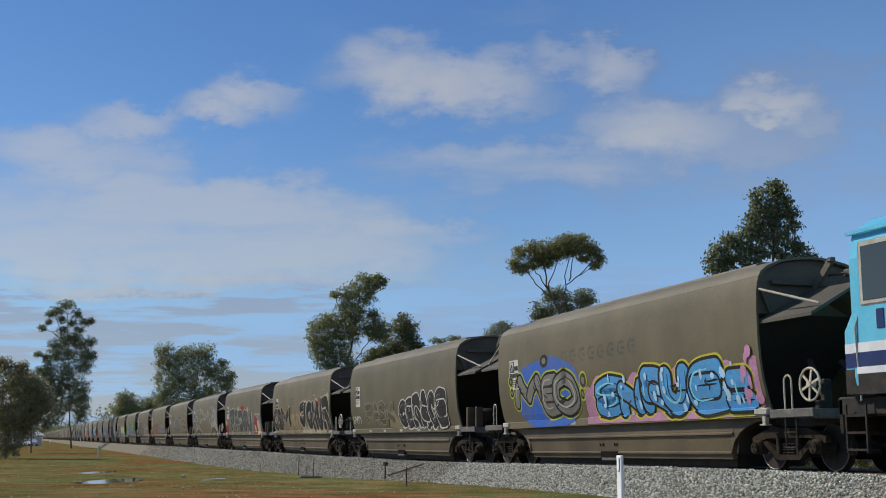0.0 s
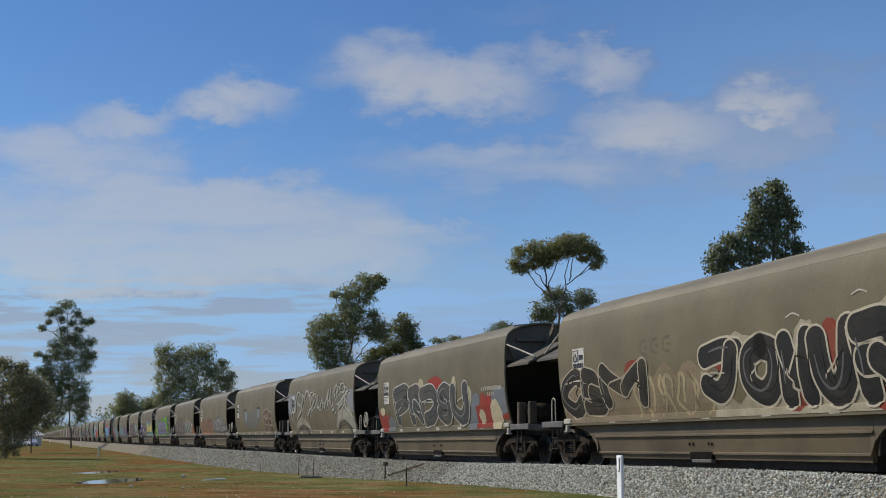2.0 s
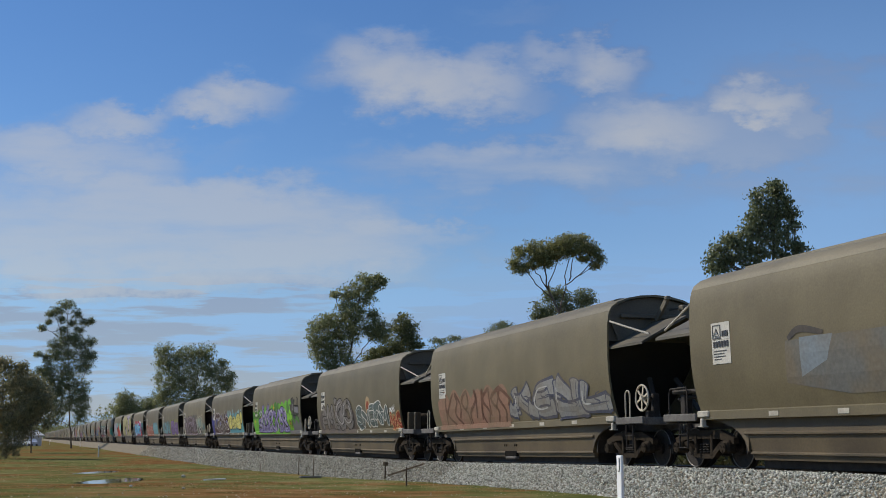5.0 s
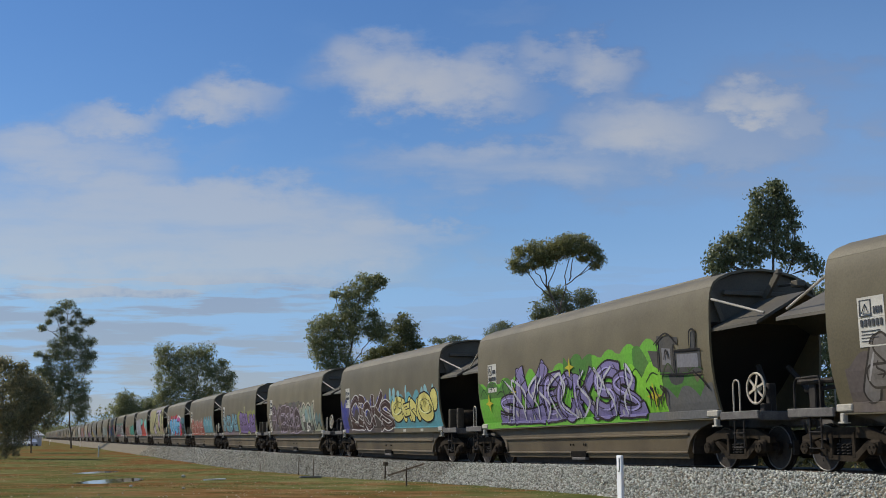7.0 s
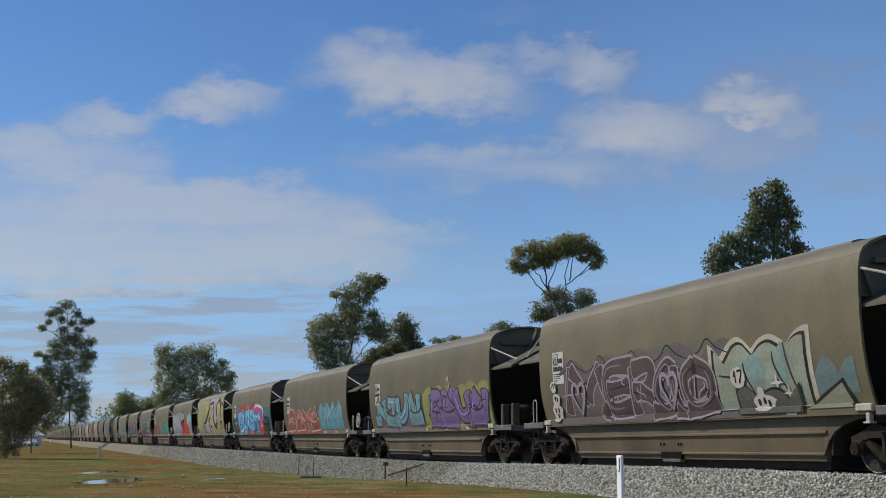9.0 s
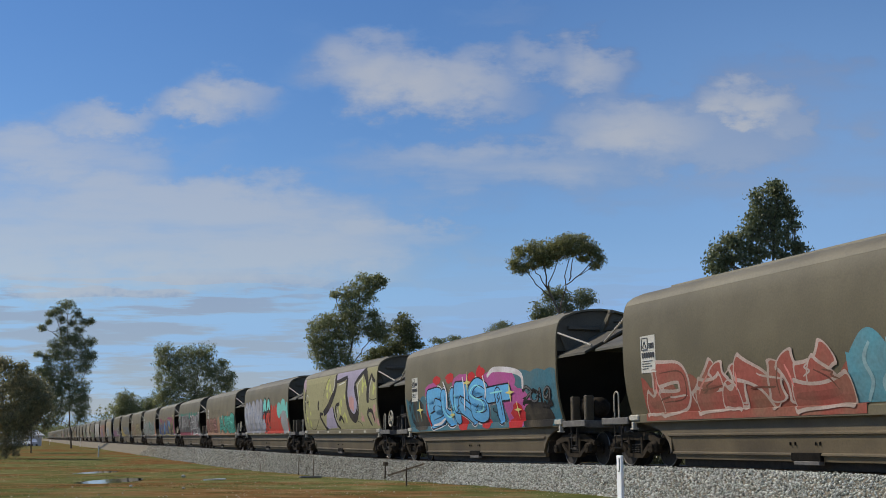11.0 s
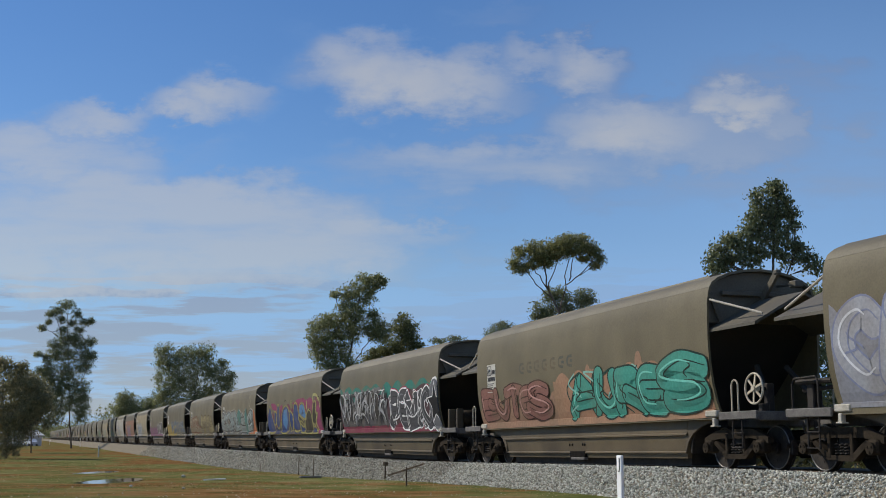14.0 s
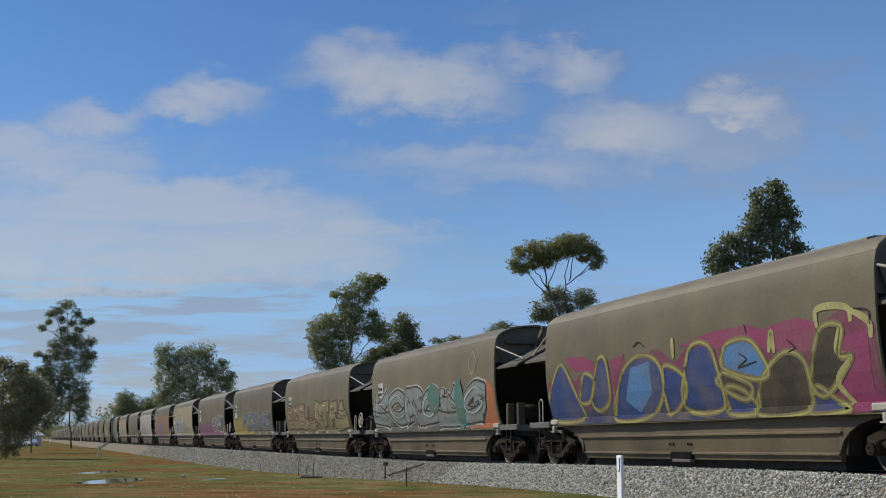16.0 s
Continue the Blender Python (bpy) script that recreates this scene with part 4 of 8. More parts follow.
def scatter_grass():
    rng = np.random.default_rng(21)
    for name, mat, label, k, thresh in (("green_grass", GREENGRASS, "short green grass in patches", 6000, 0.05), ("dry_grass", DRYGRASS, "thin dry yellow grass", 5000, -0.2)):
        V = []
        tries = 0
        while len(V) < k and tries < 60000:
            tries += 1
            h = 26 + 70 * rng.random() ** 1.6
            a = h * rng.uniform(-0.37, 0.14)
            p = spot(a, h)
            if p.y > -2.5 or noise.noise(Vector((p.x * 0.16, p.y * 0.3, 7))) < thresh:
                continue
            z = ground_z(p.x, p.y)
            s = 0.5 + h / 60
            for _ in range(3):
                q = Vector((p.x + rng.normal(0, 0.09), p.y + rng.normal(0, 0.09), z - 0.01))
                lean = Vector((rng.normal(0, 0.03), rng.normal(0, 0.03), rng.uniform(0.015, 0.045))) * s
                w = Vector((rng.normal(0, 1), rng.normal(0, 1), 0)).normalized() * 0.012 * s
                V.append((q - w, q + w, q + lean))
        flat = [tuple(v) for tri in V for v in tri]
        me = bpy.data.meshes.new(name)
        me.from_pydata(flat, [], [(3 * i, 3 * i + 1, 3 * i + 2) for i in range(len(V))])
        me.materials.append(mat)
        tagged(new(name, me), label, "grass", kind="stuff")


def scatter_pebbles():
    rng = np.random.default_rng(31)
    V, F = [], []
    for i in range(420):
        h = 25 + 32 * rng.random() ** 1.4
        p = spot(h * rng.uniform(-0.37, 0.10), h)
        if p.y > -2.9:
            continue
        z, r = ground_z(p.x, p.y), rng.uniform(0.010, 0.030)
        k = len(V)
        V += [(p.x + r * rng.uniform(0.7, 1.3) * a, p.y + r * rng.uniform(0.7, 1.3) * b, z + r * c) for a, b, c in ((1, 0, 0), (0, 1, 0.1), (-1, 0, 0), (0, -1, 0.1), (0.2, 0.1, 0.9))]
        F += [(k, k + 1, k + 4), (k + 1, k + 2, k + 4), (k + 2, k + 3, k + 4), (k + 3, k, k + 4)]
    me = bpy.data.meshes.new("pebbles")
    me.from_pydata(V, [], F)
    me.materials.append(surface("pale_pebbles", (0.26, 0.21, 0.13), (0.48, 0.41, 0.29), 0.7, 5, 0.9))
    tagged(new("pebbles", me), "pale pebbles scattered over the bare earth", "pebbles", kind="stuff")


def at_ground(across, ahead):
    p = spot(across, ahead)
    p.z = ground_z(p.x, p.y)
    return p


def marker_post(p, height, width, label, mark=False):
    t = thing("marker_post", label, "post", "lineside posts", m=Matrix.Translation(p) @ pose(0, 0, 0, 0, 0, -4))
    thick = width * 0.28
    part("shaft", made(lambda bm: box(bm, (0, 0, height / 2 - 0.1), (width, thick, height + 0.2), thick * 0.2)), POSTWHITE, t)
    if mark:
        def m(bm):
            box(bm, (0.18 * width, -thick * 0.5 - 0.003, height - 0.14), (0.03, 0.006, 0.19), 0.001)
            box(bm, (0.02 * width, -thick * 0.5 - 0.003, height - 0.24), (0.05, 0.006, 0.018), 0.001)
        part("mark", made(m), DARKINK, t, "small dark painted stroke")


def picket(p, height, lean=0.0):
    t = thing("steel_picket", "rusty thin steel picket in the grass", "post", "steel pickets", m=Matrix.Translation(p) @ pose(0, 0, 0, lean * 0.5, lean, 0))
    def s(bm):
        for a in (90, 210, 330):
            box(bm, (0.012 * math.cos(radians(a)), 0.012 * math.sin(radians(a)), height / 2 - 0.1), (0.020, 0.005, height + 0.2), 0, pose(0, 0, 0, 0, 0, a))
    part("stake", made(s), WEATHERED, t)


def lineside():
    marker_post(Vector((-16.5, -5.6, -0.70)), 1.03, 0.17, "white-painted flat marker post beside the ballast", True)
    for a, h, ht in ((-31.2, 108, 1.05), (-67.0, 220, 1.6), (-70.0, 224, 1.5), (-99, 300, 1.1)):
        marker_post(at_ground(a, h), ht, 0.30, "white-painted marker post standing in the paddock")
    for a, h, ht, ln in ((-8.75, 57.2, 0.45, 4), (-6.1, 50.5, 0.75, -3), (-5.3, 49.0, 0.68, 2), (-5.8, 51.0, 0.35, 5), (-0.98, 32.0, 0.52, 3), (-2.6, 45.5, 0.5, -8)):
        picket(at_ground(a, h), ht, ln)
    g = thing("signal_box_post", "short dark steel post with a small box on top", "post", m=Matrix.Translation(spot(-1.97, 40.8, -0.78)))
    part("stem", made(lambda bm: bar(bm, (0, 0, -0.2), (0, 0, 0.45), 0.026, 8)), WEATHERED, g)
    part("cap_box", made(lambda bm: box(bm, (0.03, 0, 0.50), (0.20, 0.15, 0.13), 0.015)), WEATHERED, g)
    a, b = spot(-1.85, 40.5, -0.66), spot(-0.62, 39.0, -0.24)
    fr = part("scrap_rail", made(lambda bm: flat_bar(bm, a, b, 0.05, 0.04)), WEATHERED)
    tagged(fr, "rusty length of old rail leaning on the ballast", "scrap rail")
    a, b = at_ground(-8.0, 40.3), at_ground(-7.62, 41.7)
    pl = part("plank", made(lambda bm: flat_bar(bm, a + Vector((0, 0, 0.04)), b + Vector((0, 0, 0.05)), 0.035, 0.15)), POSTWHITE)
    tagged(pl, "short white-painted plank lying in the grass", "plank")
    c = at_ground(-5.1, 46.0)
    sl = part("concrete_slab", made(lambda bm: box(bm, c + Vector((0, 0, 0.03)), (0.4, 0.8, 0.08), 0.02)), DECK)
    tagged(sl, "pale weathered concrete slab in the grass", "slab")
    rng = random.Random(4)
    for a, h, s in ((-8.6, 33.0, 0.05), (-6.6, 30.5, 0.045), (-10.2, 47, 0.09)):
        p = at_ground(a, h)
        bm = bmesh.new()
        bmesh.ops.create_icosphere(bm, subdivisions=2, radius=s)
        for v in bm.verts:
            v.co *= 1 + 0.3 * noise.noise(v.co * 6 / s * 0.1 + Vector((a, h, 0)))
            v.co.z *= 0.7
        bmesh.ops.translate(bm, vec=p + Vector((0, 0, s * 0.4)), verts=bm.verts)
        tagged(part("rock", bm, PALE, None), "small pale tan rock lying in the grass", "rock", "rocks in the paddock")
    # standing water
    water, n, l, p = node_material("still_muddy_water", 0.03)
    p.inputs["Base Color"].default_value = (0.05, 0.04, 0.03, 1)
    for i, (a, h, ra, rh) in enumerate(PUDDLES):
        q = spot(a, h)
        bm = bmesh.new()
        vs = []
        for k in range(40):
            w = 2 * math.pi * k / 40
            e = 1.25 + 0.2 * noise.noise(Vector((math.cos(w) * 1.5, math.sin(w) * 1.5, i * 5)))
            vs.append(bm.verts.new(q + ACROSS * ra * e * math.cos(w) + AHEAD * rh * e * math.sin(w)))
        for v in vs:
            v.co.z = ground_level(q.x, q.y) - 0.018
        bm.faces.new(vs)
        ob = part("puddle", bm, water)
        tagged(ob, "shallow rain puddle on bare red earth", "puddle", kind="structure")


def far_house():
    w = surface("house_render", (0.62, 0.60, 0.56), (0.75, 0.73, 0.70), 1, 12, 0.8)
    rm = surface("house_roof_sheet", (0.55, 0.54, 0.52), (0.68, 0.66, 0.64), 1, 12, 0.6, 0.0)
    glass, n, l, p = node_material("dark_window_glass", 0.1)
    p.inputs["Base Color"].default_value = (0.03, 0.035, 0.04, 1)
    for a, h, s in ((-92.0, 260, 0.8), (-101.0, 276, 0.8)):
        t = thing("house", "small white house with a pale sheet roof", "house", "houses at the far end", m=Matrix.Translation(at_ground(a, h)) @ pose(0, 0, 0, 0, 0, -62) @ Matrix.Scale(s, 4))
        part("wall", made(lambda bm: box(bm, (0, 0, 1.2), (8, 7, 3.0), 0.02)), w, t)
        part("roof", made(lambda bm: prism(bm, [(-4.0, 2.7), (0, 4.0), (4.0, 2.7), (4.0, 2.85), (0, 4.15), (-4.0, 2.85)], -4.6, 4.6, "x")), rm, t)
        for y in (-2, 1.5):
            part("window", made(lambda bm: box(bm, (4.01, y, 1.5), (0.05, 1.4, 1.1), 0.01)), glass, t)
        part("door", made(lambda bm: box(bm, (4.01, -0.2, 0.9), (0.05, 0.9, 2.0), 0.01)), rm, t)
    t = thing("car", "white car parked by the houses", "car", m=Matrix.Translation(at_ground(-86.5, 250)) @ pose(0, 0, 0, 0, 0, 20))
    part("body", made(lambda bm: prism(bm, [(-2.1, 0.35), (2.1, 0.35), (2.15, 0.8), (1.2, 0.9), (0.6, 1.42), (-1.1, 1.45), (-1.9, 0.95), (-2.15, 0.85)], -0.85, 0.85, "y")), LOCO_WHITE, t)
    part("side_windows", made(lambda bm: prism(bm, [(1.0, 0.95), (0.52, 1.36), (-1.05, 1.38), (-1.6, 0.98)], -0.86, 0.86, "y")), glass, t)
    for x in (-1.3, 1.3):
        for y in (-0.8, 0.8):
            part("wheel", made(lambda bm: bar(bm, (x, y - 0.1, 0.32), (x, y + 0.1, 0.32), 0.32, 16)), RUBBER, t)


# ---- graffiti on the wagon sides ----
PAINTS = {}


def spray(c, worn=0.3):
    """Sprayed paint, dusty and patchy with age."""
    key = (*c, worn)
    if key not in PAINTS:
        m, n, l, p = node_material("spray_paint", 0.8)
        p.inputs["Specular IOR Level"].default_value = 0.12
        tc = n.new("ShaderNodeTexCoord")
        a, b = n.new("ShaderNodeTexNoise"), n.new("ShaderNodeTexNoise")
        a.inputs["Scale"].default_value, a.inputs["Detail"].default_value = 1.4, 7
        b.inputs["Scale"].default_value, b.inputs["Detail"].default_value = 14, 5
        l.new(tc.outputs["Object"], a.inputs["Vector"]), l.new(tc.outputs["Object"], b.inputs["Vector"])
        r = ramp(n, [(0.40, (0.25 * worn,) * 3), (0.72, (1.6 * worn,) * 3)])
        l.new(a.outputs[0], r.inputs[0])
        mx = n.new("ShaderNodeMix")
        mx.data_type = "RGBA"
        mx.inputs["A"].default_value, mx.inputs["B"].default_value = (*c, 1), (0.19, 0.15, 0.095, 1)
        l.new(r.outputs[0], mx.inputs["Factor"])
        ov = n.new("ShaderNodeMix")
        ov.data_type, ov.blend_type, ov.inputs["Factor"].default_value = "RGBA", "OVERLAY", 0.3
        l.new(mx.outputs["Result"], ov.inputs["A"]), l.new(b.outputs[0], ov.inputs["B"])
        l.new(ov.outputs["Result"], p.inputs["Base Color"])
        PAINTS[key] = m
    return PAINTS[key]


def skin_y(z):
    return max(side_y(z), 1.196 if z < 1.185 else 0)


LEVELS = [1.18, 1.19, 1.35, 1.52, 1.70, 1.90, 2.10, 2.32, 2.55, 2.78, 3.00, 3.18, 3.35, 3.46, 3.55]


def lay(bm, lift):
    """Bends a flat drawing (x, z) onto the curved side, lift metres proud of it."""
    for f in bm.faces:
        f.normal_update()
    bmesh.ops.triangulate(bm, faces=bm.faces)
    zs = [v.co.z for v in bm.verts]
    for z in LEVELS:
        if min(zs) < z < max(zs):
            bmesh.ops.bisect_plane(bm, geom=[*bm.verts, *bm.edges, *bm.faces], plane_co=(0, 0, z), plane_no=(0, 0, 1))
    for v in bm.verts:
        v.co.x = min(HALF - 0.03, max(-HALF + 0.03, v.co.x * 1.023))
        v.co.z = min(3.64, max(1.0, v.co.z))
        v.co.y = -(skin_y(v.co.z) + lift + v.co.y)
    for f in bm.faces:
        f.normal_update()
        if f.normal.y > 0:
            f.normal_flip()
    return bm


# letters as brush runs in a box one unit wide and high
LETTERS = {
    "A": [[(.04, 0), (.25, .5), (.44, .98)], [(.48, 1), (.70, .55), (.95, 0)], [(.2, .33), (.8, .33)]],
    "B": [[(.12, 0), (.12, 1)], [(.12, 1), (.7, .96), (.82, .74), (.6, .54), (.15, .5)], [(.5, .52), (.92, .36), (.85, .1), (.12, 0)]],
    "C": [[(.92, .80), (.58, 1), (.14, .72), (.12, .30), (.55, 0), (.94, .18)]],
    "D": [[(.12, 0), (.12, 1)], [(.12, 1), (.68, .95), (.95, .5), (.68, .05), (.12, 0)]],
    "E": [[(.92, .95), (.36, .97), (.12, .76), (.12, .25), (.34, .02), (.94, .05)], [(.15, .5), (.8, .5)]],
    "F": [[(.14, 0), (.14, .7), (.3, .97), (.95, .97)], [(.15, .5), (.75, .52)]],
    "G": [[(.92, .82), (.58, 1), (.14, .72), (.12, .30), (.55, 0), (.92, .16), (.9, .45), (.55, .45)]],
    "H": [[(.1, 0), (.12, 1)], [(.9, 0), (.9, 1)], [(.12, .46), (.88, .54)]],
    "I": [[(.5, 0), (.5, 1)], [(.2, 1), (.8, 1)], [(.2, 0), (.8, 0)]],
    "J": [[(.1, .9), (.55, 1), (.85, .95)], [(.72, .95), (.7, .3), (.4, 0), (.06, .2)]],
    "K": [[(.12, 0), (.12, 1)], [(.92, 1), (.55, .6), (.15, .45)], [(.4, .55), (.66, .3), (.98, 0)]],
    "L": [[(.12, 1), (.12, .2), (.3, .02), (.95, .06)]],
    "M": [[(.05, 0), (.12, 1)], [(.12, 1), (.5, .3)], [(.5, .3), (.88, 1)], [(.88, 1), (.95, 0)]],
    "N": [[(.08, 0), (.1, 1)], [(.1, 1), (.5, .55), (.9, 0)], [(.9, 0), (.92, 1)]],
    "O": [[(.5, 1), (.12, .78), (.1, .25), (.5, 0), (.9, .25), (.88, .78), (.5, 1)]],
    "P": [[(.12, 0), (.12, .96)], [(.12, .96), (.7, 1), (.92, .74), (.66, .48), (.15, .42)]],
    "R": [[(.12, 0), (.12, .96)], [(.12, .96), (.7, 1), (.9, .76), (.65, .5), (.15, .46)], [(.45, .46), (.7, .3), (.96, 0)]],
    "S": [[(.92, .84), (.5, 1), (.1, .80), (.28, .56), (.75, .42), (.9, .18), (.5, 0), (.06, .16)]],
    "T": [[(.02, .92), (.5, 1), (.98, .92)], [(.5, .95), (.48, 0)]],
    "U": [[(.08, 1), (.1, .3), (.5, 0), (.9, .3), (.92, 1)]],
    "X": [[(.06, 0), (.4, .45), (.9, 1)], [(.08, 1), (.5, .55), (.95, 0)]],
    "V": [[(.04, 1), (.3, .5), (.5, .02)], [(.5, .02), (.72, .5), (.96, 1)]],
    "0": [[(.5, 1), (.12, .78), (.1, .25), (.5, 0), (.9, .25), (.88, .78), (.5, 1)]],
    "1": [[(.2, .75), (.55, 1), (.55, 0)]],
    "2": [[(.1, .8), (.5, 1), (.9, .75), (.5, .35), (.08, .02)], [(.08, .02), (.95, .04)]],
    "7": [[(.08, .96), (.9, .96), (.6, .5), (.42, 0)]],
    "9": [[(.88, .7), (.5, .45), (.12, .7), (.5, 1), (.88, .75), (.85, .3), (.5, 0)]],
}


def stroke(bm, pts, width, up, flare=0.0):
    """A fat brushed run with round ends; flare widens its ends."""
    P = curve(pts, 7)
    k = len(P) - 1
    L, R = [], []
    for i, p in enumerate(P):
        d = P[min(i + 1, k)] - P[max(i - 1, 0)]
        d = d.normalized() if d.length else Vector((1, 0))
        h = width * 0.5 * (1 + flare * abs(2 * i / k - 1) ** 3)
        if i in (0, k):
            way = d * (-h if i == 0 else h)
            cap = [p + Vector((-d.y, d.x)) * h * math.cos(a) + way * math.sin(a) * (0.9 if not flare else 0.35) for a in (math.pi * q / 8 for q in range(9))]
            bm.faces.new([bm.verts.new((c.x, up, c.y)) for c in cap])
        L.append(bm.verts.new((p.x - d.y * h, up, p.y + d.x * h)))
        R.append(bm.verts.new((p.x + d.y * h, up, p.y - d.x * h)))
    for i in range(k):
        bm.faces.new((L[i], L[i + 1], R[i + 1], R[i]))


def lettering(w, text, x0, x1, zb, zt, fill, line, halo=None, seed=1, fat=0.035, rim=0.035, zt1=None, zb1=None, worn=0.3, lift=0.0, bubble=False, cells=None, weight=1.0):
    """Fat overlapping brushed letters with an outline, from x0 to x1, zb to zt, or each in a cell (x0, x1, zb, zt) of its own."""
    zt1, zb1 = zt if zt1 is None else zt1, zb if zb1 is None else zb1
    rim = rim * 1.5 + (0.022 if cells else 0.012)
    wide, left, right = (x1 - x0) / len(text), x0, x1
    sum_line, sum_fill = sum(line), sum(fill)
    shade = tuple(0.78 * v for v in fill) if sum_fill > 0.25 else tuple(1.15 * v + 0.003 for v in fill)
    for i, ch in enumerate(text):
        rng = random.Random(seed * 31 + i)
        k = (i + 0.5) / len(text)
        b, t = zb + (zb1 - zb) * k + rng.uniform(0, 0.08), zt + (zt1 - zt) * k - rng.uniform(0, 0.16)
        calm = 1.0
        if cells:
            left, right, b, t = cells[i]
            wide, calm = right - left, 0.6
        s = min(0.36 * wide, 0.30 * (t - b)) * (0.9 + 2.2 * fat) * (1.30 if bubble else 1.02) * weight * (1.0 if not cells else 0.72 if bubble else 0.70)
        W, H = wide * rng.uniform(1.06, 1.20) - s, t - b - s - 2 * rim
        cx = (left + right) / 2 if cells else x0 + wide * (i + 0.5) + rng.uniform(-0.06, 0.06) * wide
        shear, tilt, ph, swing = rng.uniform(-0.20, 0.24) * calm, rng.uniform(-0.14, 0.14) * calm, rng.uniform(0, 6), rng.uniform(0.05, 0.12) * calm
        def bent(u, v):
            u2 = (u - 0.5) * (1 + 0.16 * math.sin(3 * v + ph)) + shear * (v - 0.5) * 0.6 + swing * math.sin(5 * v + ph) * (0.6 if bubble else 1)
            v2 = v + tilt * (u - 0.5) + 0.04 * math.sin(5 * u + ph)
            return cx + u2 * W, b + rim + s / 2 + v2 * H
        runs = [[bent(*q) for q in run] for run in LETTERS[ch]]
        runs = [[r[0], ((r[0][0] + r[1][0]) / 2 + rng.uniform(-0.05, 0.05) * wide, (r[0][1] + r[1][1]) / 2), r[1]] if len(r) == 2 else r for r in runs]
        if not bubble:
            # a kicked-out foot and a barb
            (ax, az), (bx, bz) = bent(rng.choice((0.05, 0.95)), 0.02), bent(rng.choice((-0.10, 1.10) if cells else (-0.25, 1.25)), rng.uniform(-0.02, 0.16))
            runs.append([(ax, az), ((ax + bx) / 2, (az + bz) / 2 - 0.05), (bx, bz)])
        flare = 0.0 if bubble else 0.35
        up = 0.0040 * i
        if halo:
            bm = bmesh.new()
            for j, r in enumerate(runs):
                stroke(bm, r, s + 3.4 * rim, 0.00012 * j, flare)
            part("graffiti_halo", lay(bm, 0.0065 + lift + 0.0004 * (i % 3)), spray(halo, worn), w)
        for colour, wd, base, name in ((line, s + 2 * rim, 0.0088, "graffiti_outline"), (fill, s, 0.00915, "graffiti_letter")):
            bm = bmesh.new()
            for j, r in enumerate(runs):
                stroke(bm, r, wd, 0.0007 * j, flare)
            part(name, lay(bm, base + lift + up), spray(colour, worn), w)
        # darker tone low in the letter, a thin inner line and a highlight
        lows = [[p for p in curve(r, 7) if p.y < b + 0.45 * (t - b)] for r in runs]
        low = max(lows, key=len)
        glint = [tuple(Vector((q.x - s * 0.2, q.y + s * 0.1))) for q in curve(runs[0], 5)][2:-2:3]
        inner = [(x + s * 0.22, z + s * 0.06) for x, z in runs[-1 if bubble else -2]]
        dark = line if sum_line < sum_fill else tuple(0.4 * v for v in fill)
        pale = tuple(min(0.75, 1.7 * v + 0.08) for v in fill)
        cut = []
        for _ in range(2):
            u, v, way = rng.uniform(0.1, 0.9), rng.uniform(0.15, 0.85), rng.uniform(0, 6.3)
            cut.append([bent(u + q * 0.22 * math.cos(way) + 0.08 * math.sin(3 * q), v + q * 0.2 * math.sin(way)) for q in (-1, -0.3, 0.4, 1)])
        for name, run, wd, colour, base in (("graffiti_inner_line", cut[0], 0.04, dark, 0.0126), ("graffiti_inner_line", cut[1], 0.04, line, 0.0129), ("graffiti_shade", [tuple(p) for p in low[::3]], s * 0.45, shade, 0.0123), ("graffiti_inner_line", inner, 0.035, dark, 0.0131), ("graffiti_shine", glint, 0.05, pale, 0.0134)):
            if len(run) > 2 and not (name == "graffiti_shade" and sum_fill > 1.0):
                bm = bmesh.new()
                stroke(bm, run, wd, 0.0, -0.5)
                part(name, lay(bm, base + lift + up), spray(colour, worn), w)


def shape(w, polys, colour, lift=0.006, worn=0.3, name="graffiti_background"):
    if lift > 0.0155:
        lift += 0.018
    for order, poly in enumerate(polys):
        bm = bmesh.new()
        bm.faces.new([bm.verts.new((x, 0, z)) for x, z in poly])
        part(name, lay(bm, lift + 0.0004 * (order % 4)), spray(colour, worn), w)


def blob(cx, cz, rx, rz, rough=0.15, seed=0, n=28):
    return [(cx + rx * math.cos(a) * (1 + rough * noise.noise(Vector((math.cos(a) * 2, math.sin(a) * 2, seed)))),
             cz + rz * math.sin(a) * (1 + rough * noise.noise(Vector((math.cos(a) * 2, math.sin(a) * 2, seed + 9)))))
            for a in (2 * math.pi * k / n for k in range(n))]


def wash(x0, x1, zb, zt, seed=0, scallop=0.22, bumps=None, zt1=None):
    """A sprayed field with a scalloped upper edge."""
    zt1 = zt if zt1 is None else zt1
    k = 60
    bumps = bumps or max(2, int((x1 - x0) / 0.9))
    top = []
    for i in range(k + 1):
        f = i / k
        z = zt + (zt1 - zt) * f - scallop * (1 - abs(math.sin(math.pi * bumps * f + seed))) + 0.12 * noise.noise(Vector((f * bumps * 1.3, seed, 0)))
        top.append((x0 + (x1 - x0) * f + 0.05 * noise.noise(Vector((seed, f * 9, 4))), z))
    return [(x0, zb), (x1, zb)] + top[::-1]


def curve(pts, steps=6):
    """A smooth run through pts."""
    P = [Vector(p) for p in pts]
    P = [P[0] * 2 - P[1]] + P + [P[-1] * 2 - P[-2]]
    out = []
    for a, b, c, d in zip(P, P[1:], P[2:], P[3:]):
        for i in range(steps):
            t = i / steps
            out.append(0.5 * (2 * b + (c - a) * t + (2 * a - 5 * b + 4 * c - d) * t * t + (3 * b - 3 * c + d - a) * t ** 3))
    return out + [P[-2]]


